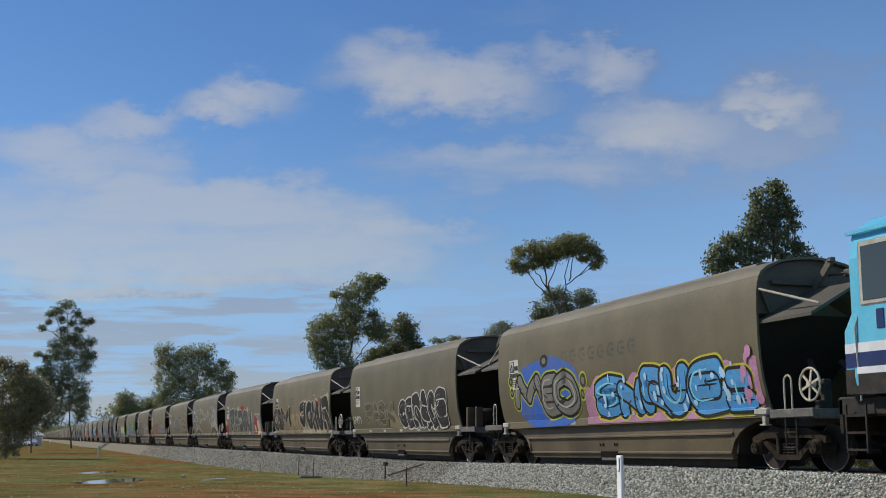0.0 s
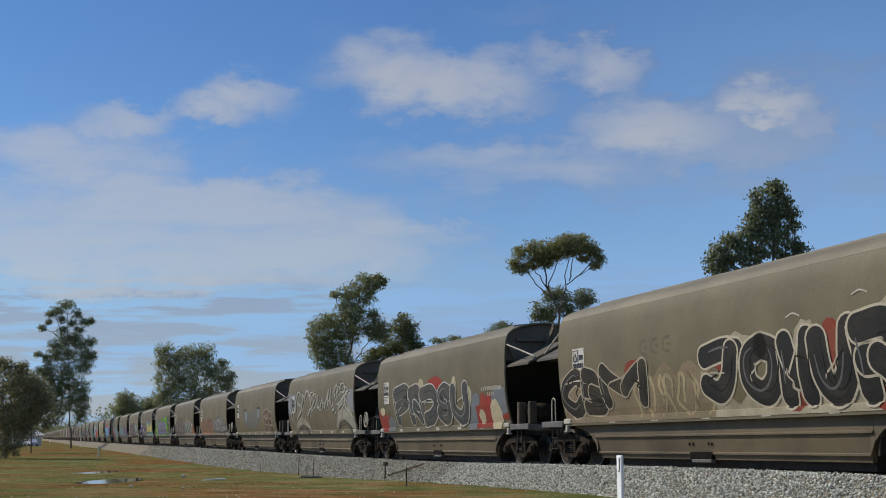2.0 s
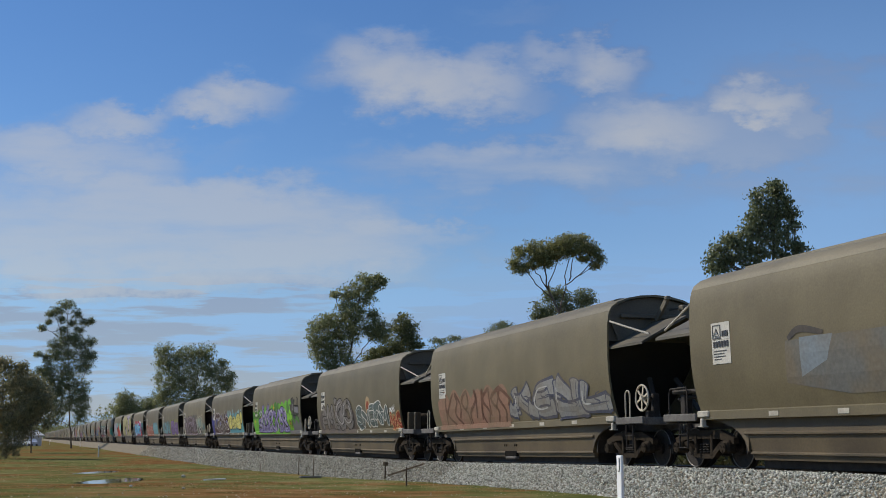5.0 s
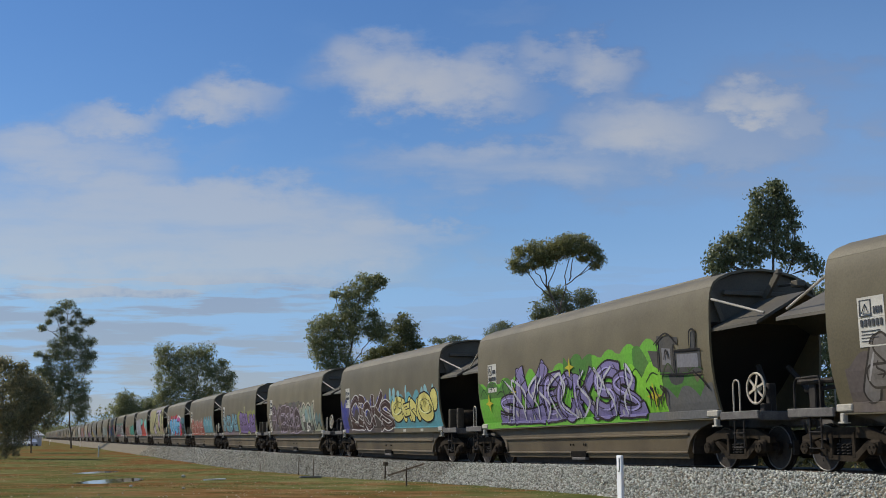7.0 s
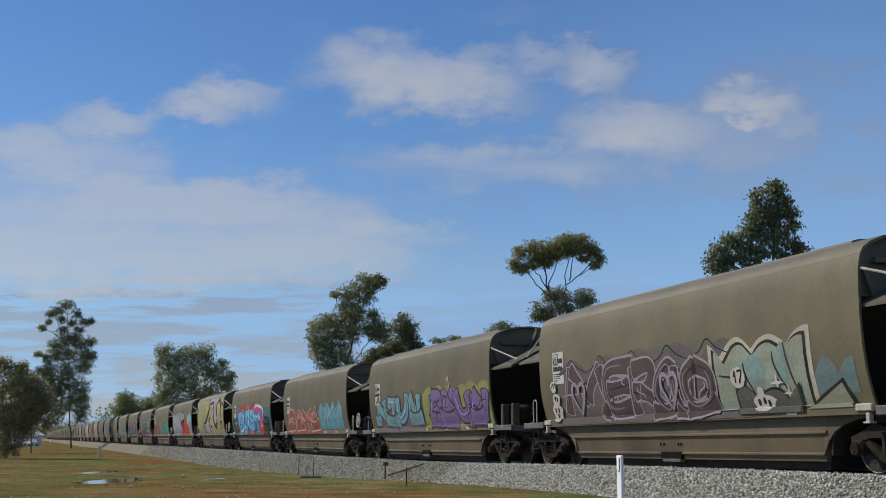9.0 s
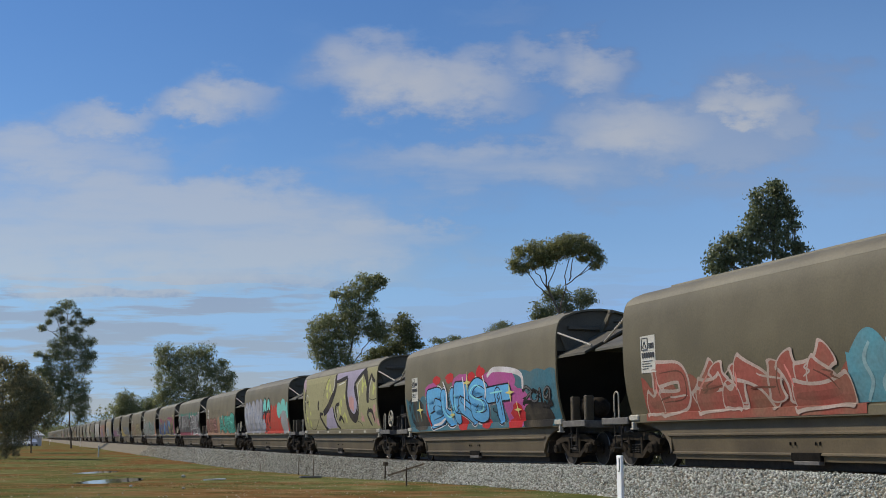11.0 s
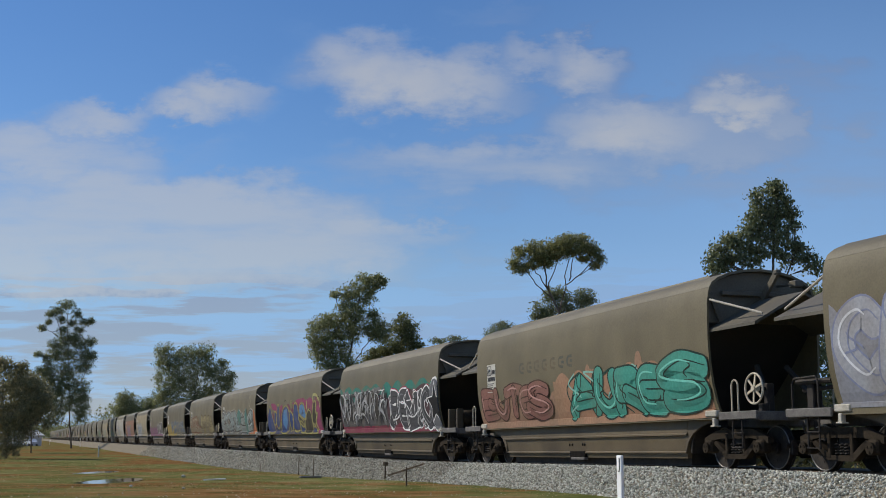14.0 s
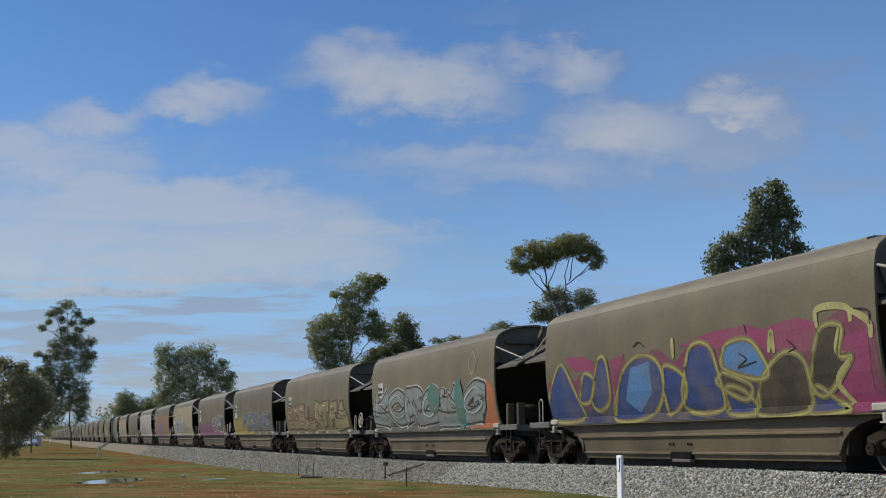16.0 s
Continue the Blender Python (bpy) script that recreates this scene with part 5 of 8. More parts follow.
def ribbons(w, runs, width, colour, lift=0.012, worn=0.3, name="graffiti_stroke", taper=True):
    if lift > 0.0155:
        lift += 0.018
    for order, run in enumerate(runs):
        bm = bmesh.new()
        P = curve(run)
        L, R = [], []
        for i, p in enumerate(P):
            d = P[min(i + 1, len(P) - 1)] - P[max(i - 1, 0)]
            d = Vector((-d.y, d.x)).normalized() if d.length else Vector((0, 1))
            h = width * (0.5 if not taper else 0.5 * (0.45 + 0.55 * math.sin(math.pi * (0.12 + 0.76 * i / (len(P) - 1)))))
            L.append(bm.verts.new((p.x + d.x * h, 0, p.y + d.y * h)))
            R.append(bm.verts.new((p.x - d.x * h, 0, p.y - d.y * h)))
        for i in range(len(P) - 1):
            bm.faces.new((L[i], L[i + 1], R[i + 1], R[i]))
        part(name, lay(bm, lift + 0.0004 * (order % 6)), spray(colour, worn), w)


def scrawl(x0, x1, zb, zt, count, seed):
    """Runs of wild unreadable strokes, letter by letter."""
    rng = random.Random(seed)
    runs = []
    for i in range(count):
        c = x0 + (x1 - x0) * (i + 0.5) / count
        h, wd = zt - zb, (x1 - x0) / count
        q = [(c + rng.uniform(-0.55, 0.55) * wd, zb + h * z) for z in (0.02, 0.35, 0.7, 0.98)]
        if rng.random() < 0.6:
            q += [(c + rng.uniform(0.1, 0.7) * wd, zb + h * rng.uniform(0.6, 0.9)), (c + rng.uniform(0, 0.6) * wd, zb + h * rng.uniform(0.1, 0.5))]
        runs.append(q)
    return runs


def bubbles(x0, x1, zb, zt, k, seed, r=0.07):
    rng = random.Random(seed)
    return [blob(rng.uniform(x0, x1), rng.uniform(zb, zt), r * rng.uniform(0.4, 1.2), r * rng.uniform(0.6, 1.7), 0.05, i, 12) for i in range(k)]


def writing_bars(x0, z, widths, h=0.10):
    out, x = [], x0
    for wd in widths:
        out.append([(x, z), (x + wd, z), (x + wd, z + h), (x, z + h)])
        x += wd + 0.06
    return out


def star(cx, cz, r, k=4, inner=0.3):
    return [(cx + r * (1 if i % 2 == 0 else inner) * math.sin(math.pi * i / k), cz + r * (1 if i % 2 == 0 else inner) * math.cos(math.pi * i / k)) for i in range(2 * k)]


BLACK, BONE, GREY = (0.018, 0.018, 0.020), (0.58, 0.55, 0.49), (0.20, 0.195, 0.175)


def decorate(w):
    a = w[0]
    shape(a, [blob(-3.22, 1.86, 2.15, 0.95, 0.2, 1)], (0.04, 0.14, 0.50))
    lettering(a, "MEO", 0, 1, 0, 0, GREY, BLACK, (0.42, 0.46, 0.06), 3, 0.03, 0.03, worn=0.15, bubble=True, cells=[(-5.17, -3.38, 1.43, 2.48), (-3.52, -2.41, 1.21, 2.46), (-2.64, -1.39, 1.21, 2.46)])
    dots = [(-3.2, 2.73, 0.24, 0.17), (-5.45, 2.3, 0.14, 0.12), (-5.41, 1.98, 0.12, 0.12), (-0.97, 2.09, 0.17, 0.18), (-1.07, 1.76, 0.11, 0.13)]
    shape(a, [blob(x, z, rx + 0.05, rz + 0.05, 0.1, 3) for x, z, rx, rz in dots[1:]], (0.42, 0.46, 0.06), 0.0095, 0.1), shape(a, [blob(x, z, rx, rz, 0.1, 3) for x, z, rx, rz in dots], BLACK, 0.0112), shape(a, [blob(x, z, rx * 0.5, rz * 0.5, 0.1, 4) for x, z, rx, rz in dots], GREY, 0.0135)
    shape(a, [wash(-1.0, 6.25, 1.02, 2.15, 2, 0.3)], (0.52, 0.25, 0.40), 0.005)
    lettering(a, "SNRUEI", 0, 1, 0, 0, (0.09, 0.33, 0.64), BLACK, (0.55, 0.50, 0.05), 8, 0.10, 0.03, worn=0.12, bubble=True, weight=1.2, cells=[(-0.46, 1.03, 1.09, 2.17), (0.69, 1.93, 1.08, 2.03), (1.78, 3.06, 1.06, 2.26), (2.66, 3.86, 1.06, 2.25), (3.76, 5.16, 1.04, 2.28), (5.02, 6.13, 1.07, 2.0)])
    shape(a, bubbles(-0.1, 5.7, 1.2, 2.1, 34, 2), (0.45, 0.66, 0.82), 0.017, 0.1, "graffiti_highlight")
    shape(a, bubbles(5.75, 6.2, 1.3, 2.3, 8, 7, 0.12), (0.52, 0.25, 0.40), 0.018, 0.1, "graffiti_highlight")
    ribbons(a, [[(-2.0 + 0.5 * q + 0.16, 2.87), (-2.0 + 0.5 * q - 0.08, 2.84), (-2.0 + 0.5 * q - 0.08, 2.64), (-2.0 + 0.5 * q + 0.16, 2.59)] for q in range(8)] + [[(-2.0 + 0.5 * q + 0.05, 2.73), (-2.0 + 0.5 * q + 0.12, 2.73), (-2.0 + 0.5 * q + 0.2, 2.71)] for q in range(8)], 0.07, (0.095, 0.105, 0.095), 0.004, 0.62, "faded_letter_shape", False)

    a = w[1]
    lettering(a, "PASK", 0, 1, 0, 0, (0.10, 0.09, 0.07), (0.27, 0.23, 0.16), None, 2, 0.05, 0.02, worn=0.45, bubble=True, cells=[(-4.1, -3.06, 1.35, 2.2), (-3.27, -2.23, 1.28, 2.22), (-2.33, -1.35, 1.25, 2.23), (-1.54, -0.44, 1.27, 2.13)])
    shape(a, [[(-1.2, 1.2), (0.4, 1.15), (-0.6, 2.0)]], (0.30, 0.25, 0.14), 0.009)
    lettering(a, "CERACE", 0, 1, 0, 0, (0.035, 0.035, 0.037), BONE, None, 4, 0.14, 0.018, worn=0.12, bubble=True, weight=1.15, cells=[(0.14, 1.24, 1.1, 2.19), (1.03, 1.96, 1.08, 2.28), (1.81, 2.79, 1.06, 2.39), (2.67, 3.7, 1.05, 2.45), (3.58, 4.42, 1.06, 2.43), (4.31, 5.46, 1.06, 2.47)])
    shape(a, [blob(5.15, 2.15, 0.2, 0.24, 0.1, 1)], BONE, 0.011), shape(a, [blob(5.15, 2.15, 0.16, 0.2, 0.1, 1)], BLACK, 0.014)
    ribbons(a, scrawl(-6.2, -4.9, 1.38, 1.68, 5, 3), 0.06, BONE)

    a = w[2]
    shape(a, [wash(-6.3, 0.6, 1.05, 2.25, 4, 0.3)], (0.26, 0.20, 0.13), 0.005, 0.5)
    lettering(a, "CBM", 0, 1, 0, 0, (0.032, 0.030, 0.027), (0.40, 0.35, 0.26), None, 5, 0.08, 0.012, worn=0.15, bubble=True, cells=[(-6.32, -4.94, 1.15, 2.45), (-5.17, -4.01, 1.15, 2.39), (-4.16, -1.78, 1.31, 2.48)])
    ribbons(a, scrawl(-2.6, 0.6, 1.1, 2.0, 7, 9), 0.10, (0.42, 0.34, 0.20), 0.009, 0.4)
    shape(a, [wash(0.4, 6.2, 1.05, 1.5, 3, 0.2), blob(1.7, 2.3, 0.55, 0.35, 0.3, 2), blob(3.7, 2.2, 0.35, 0.5, 0.3, 4), blob(5.9, 2.3, 0.4, 0.55, 0.3, 6)], (0.40, 0.35, 0.25), 0.0045, 0.3)
    shape(a, [blob(1.2, 2.25, 0.5, 0.35, 0.4, 3), blob(3.2, 1.5, 0.4, 0.4, 0.4, 5), blob(4.4, 2.2, 0.3, 0.45, 0.3, 6), blob(6.0, 1.9, 0.3, 0.3, 0.3, 7), blob(-2.4, 2.2, 0.5, 0.2, 0.4, 8), blob(5.6, 1.25, 0.4, 0.2, 0.3, 1)], (0.24, 0.045, 0.03), 0.0056, 0.2)
    lettering(a, "JOMUR", 0, 1, 0, 0, (0.026, 0.027, 0.028), (0.50, 0.44, 0.33), None, 6, 0.12, 0.018, worn=0.1, bubble=True, cells=[(0.19, 1.85, 1.27, 2.62), (1.64, 3.05, 1.18, 2.64), (2.85, 3.95, 1.1, 2.64), (3.79, 5.1, 1.07, 2.7), (4.93, 6.2, 1.06, 2.75)])
    ribbons(a, [[(-2.0 + 0.5 * q + 0.16, 2.81), (-2.0 + 0.5 * q - 0.08, 2.77), (-2.0 + 0.5 * q - 0.08, 2.55), (-2.0 + 0.5 * q + 0.16, 2.49)] for q in range(3)] + [[(-2.0 + 0.5 * q + 0.05, 2.65), (-2.0 + 0.5 * q + 0.12, 2.65), (-2.0 + 0.5 * q + 0.2, 2.63)] for q in range(3)], 0.07, (0.095, 0.105, 0.095), 0.004, 0.62, "faded_letter_shape", False)
    ribbons(a, [[(3.2, 2.78), (3.4, 2.84), (3.6, 2.78)], [(5.0, 2.98), (5.2, 3.04), (5.4, 2.98)]], 0.03, BONE)

    a = w[3]
    shape(a, [wash(-6.3, -5.0, 1.05, 1.75, 1, 0.3), blob(0.31, 2.59, 0.7, 0.22, 0.2, 3), wash(3.78, 5.25, 1.05, 2.1, 6, 0.2, 3), [(5.75, 1.3), (6.32, 1.25), (6.32, 2.05), (6.1, 2.1), (5.85, 1.7)]], (0.30, 0.045, 0.035), 0.006, 0.2)
    shape(a, [blob(5.88, 1.81, 0.62, 0.42, 0.15, 1), blob(3.5, 1.57, 0.42, 0.75, 0.1, 2), blob(4.05, 1.91, 0.28, 0.2, 0.1, 3), wash(-5.3, -4.4, 1.05, 1.6, 2, 0.2)], (0.17, 0.19, 0.21), 0.008, 0.25)
    shape(a, [blob(-5.8, 1.8, 0.3, 0.15, 0.1, 1), blob(-1.11, 2.52, 0.3, 0.3, 0.1, 2), blob(5.46, 1.37, 0.42, 0.5, 0.15, 3), blob(2.17, 2.47, 0.2, 0.25, 0.2, 4), blob(3.41, 2.09, 0.25, 0.3, 0.2, 5), blob(4.34, 1.38, 0.25, 0.22, 0.2, 6)], (0.50, 0.43, 0.28), 0.010, 0.25)
    lettering(a, "PRDSU", 0, 1, 0, 0, (0.070, 0.074, 0.078), (0.50, 0.48, 0.42), None, 12, 0.13, 0.014, worn=0.22, bubble=True, cells=[(-4.32, -2.34, 1.21, 2.73), (-2.59, -1.09, 1.19, 2.67), (-1.22, 0.61, 1.15, 2.6), (0.46, 1.93, 1.16, 2.62), (1.78, 3.48, 1.14, 2.56)])
    shape(a, writing_bars(4.52, 2.14, (0.09,) * 5 + (0.03,) + (0.09,) * 5, 0.12) + writing_bars(4.99, 1.98, (0.08,) * 4, 0.11), (0.42, 0.39, 0.32), 0.010, 0.2, "writing_bar")

    a = w[4]
    shape(a, [[(-6.56, 3.05), (-4.61, 2.96), (-4.79, 2.09), (-6.46, 2.02)], [(5.22, 2.87), (6.36, 2.86), (6.26, 1.88), (5.43, 2.04)]], (0.24, 0.26, 0.29), 0.005, 0.35)
    runs = [[(-4.56, 2.03), (-4.61, 2.62), (-4.0, 3.11), (-3.04, 2.8), (-3.29, 2.39)], [(-2.77, 2.67), (-2.19, 3.08), (-1.54, 2.78), (-1.32, 2.36), (-2.06, 1.87)], [(-1.5, 2.94), (-0.84, 2.97), (-0.64, 2.58), (-1.23, 2.22), (-1.72, 2.16)], [(0.01, 2.83), (0.02, 2.28), (0.46, 2.19)], [(0.58, 2.24), (0.93, 2.57), (1.19, 2.2)], [(1.32, 2.17), (1.89, 2.64), (2.16, 2.96), (1.83, 2.14)], [(2.56, 3.08), (2.42, 2.64), (2.8, 2.08), (3.09, 2.12)], [(3.06, 2.85), (3.49, 3.14), (3.82, 2.88), (3.49, 2.76)], [(4.08, 2.93), (4.37, 3.2), (4.93, 3.01), (4.78, 2.79), (4.22, 2.81)], [(4.93, 2.99), (4.74, 2.52), (3.72, 2.01)], [(3.11, 2.81), (3.75, 2.3), (4.77, 2.59)], [(5.52, 2.79), (5.19, 2.77), (4.98, 2.5), (5.15, 2.12), (6.04, 1.71)], [(-5.14, 2.36), (-5.61, 1.98), (-5.38, 1.58)], [(-4.23, 2.59), (-3.31, 2.25), (-4.41, 1.74)]]
    inner = [[(x + 0.20 + 0.06 * math.sin(5 * z), z - 0.08 + 0.05 * math.sin(4 * x)) for x, z in q] for q in runs]
    ribbons(a, runs, 0.40, (0.21, 0.205, 0.18), 0.007, 0.5), ribbons(a, inner, 0.17, (0.07, 0.068, 0.06), 0.0085, 0.3), ribbons(a, runs, 0.10, (0.46, 0.445, 0.38), 0.012, 0.25)
    ribbons(a, [[(x + 0.17, z - 0.05) for x, z in q] for q in inner], 0.07, (0.42, 0.41, 0.36), 0.0125, 0.3), ribbons(a, [[(x - 0.12, z + 0.05) for x, z in q] for q in runs[::2]], 0.05, (0.06, 0.06, 0.055), 0.0128, 0.2)
    arcs = [[(-4.93, 1.27), (-4.14, 1.53), (-3.25, 1.64), (-2.44, 1.48), (-1.84, 1.23)], [(3.16, 1.25), (3.81, 1.67), (4.76, 1.76), (5.52, 1.51), (5.82, 1.23)], [(3.68, 1.84), (4.66, 1.91), (5.51, 1.65), (6.13, 1.24)], [(5.53, 2.24), (5.94, 1.63), (6.22, 1.25)]]
    ribbons(a, arcs, 0.34, (0.34, 0.32, 0.26), 0.010, 0.4), ribbons(a, [[(x, z - 0.24) for x, z in q] for q in arcs[:2]], 0.34, (0.085, 0.082, 0.072), 0.009, 0.45)
    shape(a, writing_bars(-3.2, 0.78, (0.12,) * 8, 0.14), (0.34, 0.30, 0.22), -0.12, 0.4, "writing_bar")

    a = w[5]
    shape(a, [[(-3.16, 2.36), (1.1, 2.4), (2.15, 2.46), (1.91, 1.77), (0.77, 1.37), (-1.57, 1.35), (-3.25, 1.6)]], (0.145, 0.150, 0.145), 0.006, 0.5)
    shape(a, [[(-2.75, 2.39), (-1.84, 2.39), (-2.05, 1.95), (-2.79, 1.69)], [(1.22, 2.48), (2.15, 2.46), (1.97, 1.99), (1.24, 1.98)]], (0.21, 0.25, 0.28), 0.008, 0.35)
    ribbons(a, [[(-3.08, 2.39), (-2.73, 2.54), (-2.09, 2.43)], [(1.16, 2.54), (1.75, 2.56), (2.25, 2.47), (2.15, 2.11)]], 0.13, (0.06, 0.06, 0.065), 0.0095, 0.3)
    lettering(a, "EPE", 0, 1, 0, 0, (0.13, 0.085, 0.06), (0.55, 0.44, 0.36), None, 7, 0.05, 0.012, worn=0.35, bubble=True, cells=[(3.03, 3.94, 1.11, 2.43), (3.73, 4.57, 1.08, 2.44), (4.43, 5.49, 1.09, 2.32)])

    a = w[6]
    shape(a, [wash(-5.7, 0.2, 1.05, 2.3, 6, 0.35)], (0.30, 0.17, 0.12), 0.006, 0.4)
    ribbons(a, scrawl(-5.5, 0.2, 1.15, 2.2, 9, 5), 0.12, (0.14, 0.07, 0.05), 0.010, 0.4)
    lettering(a, "KENL", 0.5, 6.1, 1.2, 2.35, (0.26, 0.26, 0.25), (0.07, 0.08, 0.12), None, 9, 0.03, worn=0.4)

    a = w[7]
    shape(a, [wash(-6.0, 0.2, 1.02, 2.0, 3, 0.3)], (0.12, 0.10, 0.095), 0.005, 0.35)
    lettering(a, "AMIGO", 0, 1, 0, 0, (0.19, 0.175, 0.165), (0.03, 0.027, 0.027), None, 10, 0.07, 0.014, worn=0.2, bubble=True, cells=[(-5.67, -4.31, 1.15, 2.29), (-4.61, -3.2, 1.13, 2.34), (-3.3, -2.54, 1.15, 2.58), (-2.85, -1.5, 1.14, 2.57), (-1.69, -0.14, 1.17, 2.53)])
    lettering(a, "SNERM", 0, 1, 0, 0, (0.105, 0.135, 0.13), (0.58, 0.56, 0.51), None, 11, 0.09, 0.016, worn=0.2, bubble=True, cells=[(0.34, 1.45, 1.12, 2.18), (1.2, 2.33, 1.21, 1.98), (2.22, 3.11, 1.23, 2.2), (2.94, 3.99, 1.24, 2.24), (3.84, 4.84, 1.27, 2.12)])
    shape(a, [blob(2.16, 2.1, 0.34, 0.36, 0.1, 2)], (0.42, 0.30, 0.17), 0.007), shape(a, [blob(2.16, 2.03, 0.2, 0.25, 0.1, 2)], (0.30, 0.06, 0.03), 0.009)
    lettering(a, "UVHO", 0, 1, 0, 0, (0.29, 0.06, 0.03), (0.48, 0.30, 0.14), None, 13, 0.08, 0.016, worn=0.2, bubble=True, cells=[(4.57, 5.2, 1.25, 1.83), (5.03, 5.63, 1.08, 1.72), (5.5, 5.97, 1.08, 1.72), (5.85, 6.5, 1.11, 1.83)])
    lettering(a, "20XV", 0, 1, 0, 0, BONE, BONE, None, 2, -0.25, 0.0, worn=0.1, cells=[(5.09, 5.28, 1.79, 1.94), (5.26, 5.44, 1.79, 1.94), (5.42, 5.61, 1.79, 1.98), (5.59, 5.75, 1.81, 2.04)])

    a = w[8]
    shape(a, [wash(-6.31, 4.6, 1.02, 2.35, 4, 0.22, zt1=2.85)], (0.15, 0.42, 0.05), 0.005, 0.15)
    shape(a, [wash(2.6, 4.4, 1.2, 2.3, 3, 0.3)], (0.22, 0.52, 0.05), 0.009, 0.1)
    shape(a, [wash(-6.31, -3.0, 1.9, 2.4, 8, 0.25), wash(3.2, 6.0, 1.3, 2.75, 7, 0.3, zt1=2.0), wash(-0.4, 1.2, 2.2, 2.75, 2, 0.2)], (0.075, 0.20, 0.045), 0.007, 0.2)
    shape(a, [wash(3.6, 6.31, 1.02, 1.75, 5, 0.3)], (0.13, 0.13, 0.13), 0.008, 0.2)
    lettering(a, "SMECKSS", 0, 1, 0, 0, (0.215, 0.185, 0.36), (0.025, 0.02, 0.03), None, 14, 0.05, 0.014, worn=0.1, cells=[(-4.87, -3.32, 1.11, 1.99), (-3.58, -1.49, 1.09, 2.77), (-1.77, -0.52, 1.11, 2.41), (-0.95, 0.28, 1.09, 2.4), (0.13, 1.27, 1.1, 2.39), (1.1, 2.61, 1.1, 2.48), (2.24, 3.36, 1.09, 2.19)])
    shape(a, bubbles(-4.4, 3.4, 1.2, 1.9, 18, 9, 0.07), (0.42, 0.40, 0.42), 0.017, 0.15, "graffiti_highlight")
    ribbons(a, scrawl(-4.4, 3.2, 1.15, 2.35, 10, 17), 0.08, (0.50, 0.49, 0.53), 0.021, 0.1, "graffiti_shine"), ribbons(a, scrawl(-4.5, 3.3, 1.1, 2.4, 12, 18), 0.035, (0.03, 0.025, 0.04), 0.0235, 0.1, "graffiti_inner_line")
    shape(a, [star(-5.5, 1.75, 0.28), star(0.0, 2.45, 0.26), star(4.0, 1.55, 0.32), star(-3.6, 2.0, 0.2)], (0.50, 0.43, 0.04), 0.018, 0.1, "graffiti_highlight")
    shape(a, [[(4.35, 2.05), (5.0, 2.0), (5.0, 2.62), (4.35, 2.7)], [(4.25, 2.66), (5.15, 2.58), (5.15, 2.74), (4.3, 2.84)], [(5.0, 2.0), (6.0, 1.95), (6.0, 2.42), (5.0, 2.46)], [(5.65, 2.4), (5.85, 2.4), (5.85, 2.8), (5.65, 2.8)], blob(5.0, 1.9, 0.3, 0.16, 0.1, 1), [(3.9, 2.55), (4.35, 2.5), (4.35, 2.1), (4.1, 2.2)]], (0.07, 0.07, 0.07), 0.010, 0.2, "painted_engine")
    shape(a, [[(4.5, 2.2), (4.85, 2.18), (4.85, 2.52), (4.5, 2.56)], [(5.1, 2.1), (5.9, 2.06), (5.9, 2.34), (5.1, 2.38)]], (0.20, 0.20, 0.22), 0.013, 0.2, "painted_engine_panel")
    ribbons(a, scrawl(3.7, 4.6, 1.3, 1.75, 5, 12), 0.05, BLACK, 0.02)
    ribbons(a, [[(4.2, 2.66), (4.7, 2.86), (5.15, 2.6)], [(4.35, 2.05), (4.36, 2.4), (4.35, 2.7)], [(5.0, 2.0), (5.0, 2.3), (5.0, 2.6)], [(5.0, 2.46), (5.5, 2.44), (6.05, 2.42)],
                [(5.65, 2.42), (5.65, 2.8), (5.85, 2.8), (5.85, 2.42)], [(4.4, 2.0), (5.2, 1.95), (6.0, 1.95)], [(5.7, 2.0), (6.0, 1.8), (6.2, 1.6)], [(4.6, 2.3), (4.7, 2.5), (4.8, 2.3)]], 0.045, BLACK, 0.018, 0.1, "graffiti_inner_line")
    ribbons(a, [[(x, 1.9 + 0.12 * math.sin(5 * x)), (x + 0.3, 2.15 + 0.1 * math.sin(3 * x)), (x + 0.55, 2.0)] for x in (-6.2, -5.5, -4.9, 3.0, 3.7, 4.4, 5.0, 5.5)], 0.035, (0.03, 0.07, 0.02), 0.012, 0.2, "graffiti_inner_line")

    a = w[9]
    shape(a, [wash(-6.31, 0.4, 1.02, 2.45, 5, 0.5)], (0.045, 0.055, 0.26), 0.005, 0.35)
    shape(a, [wash(-5.4, 1.0, 1.02, 2.0, 9, 0.4)], (0.06, 0.05, 0.055), 0.007, 0.2)
    lettering(a, "CROKS", 0, 1, 0, 0, (0.055, 0.028, 0.028), (0.60, 0.57, 0.55), None, 15, -0.02, 0.010, worn=0.15, cells=[(-4.99, -3.29, 1.15, 2.57), (-3.57, -2.36, 1.23, 2.52), (-2.97, -1.55, 1.1, 2.29), (-1.79, 0.06, 1.17, 2.61), (-0.41, 1.06, 1.07, 2.26)])
    shape(a, [wash(0.7, 6.3, 1.15, 2.35, 3, 0.25, zt1=2.5)], (0.11, 0.32, 0.37), 0.006, 0.25)
    shape(a, bubbles(0.9, 6.0, 2.2, 2.55, 9, 6, 0.16), (0.25, 0.46, 0.50), 0.009, 0.2, "graffiti_highlight")
    lettering(a, "OHNO", 0, 1, 0, 0, (0.62, 0.55, 0.17), BLACK, None, 16, 0.13, 0.022, worn=0.1, bubble=True, weight=1.3, cells=[(0.93, 2.52, 1.33, 2.36), (2.3, 3.43, 1.32, 2.3), (3.21, 4.38, 1.32, 2.25), (4.21, 5.62, 1.31, 2.41)])
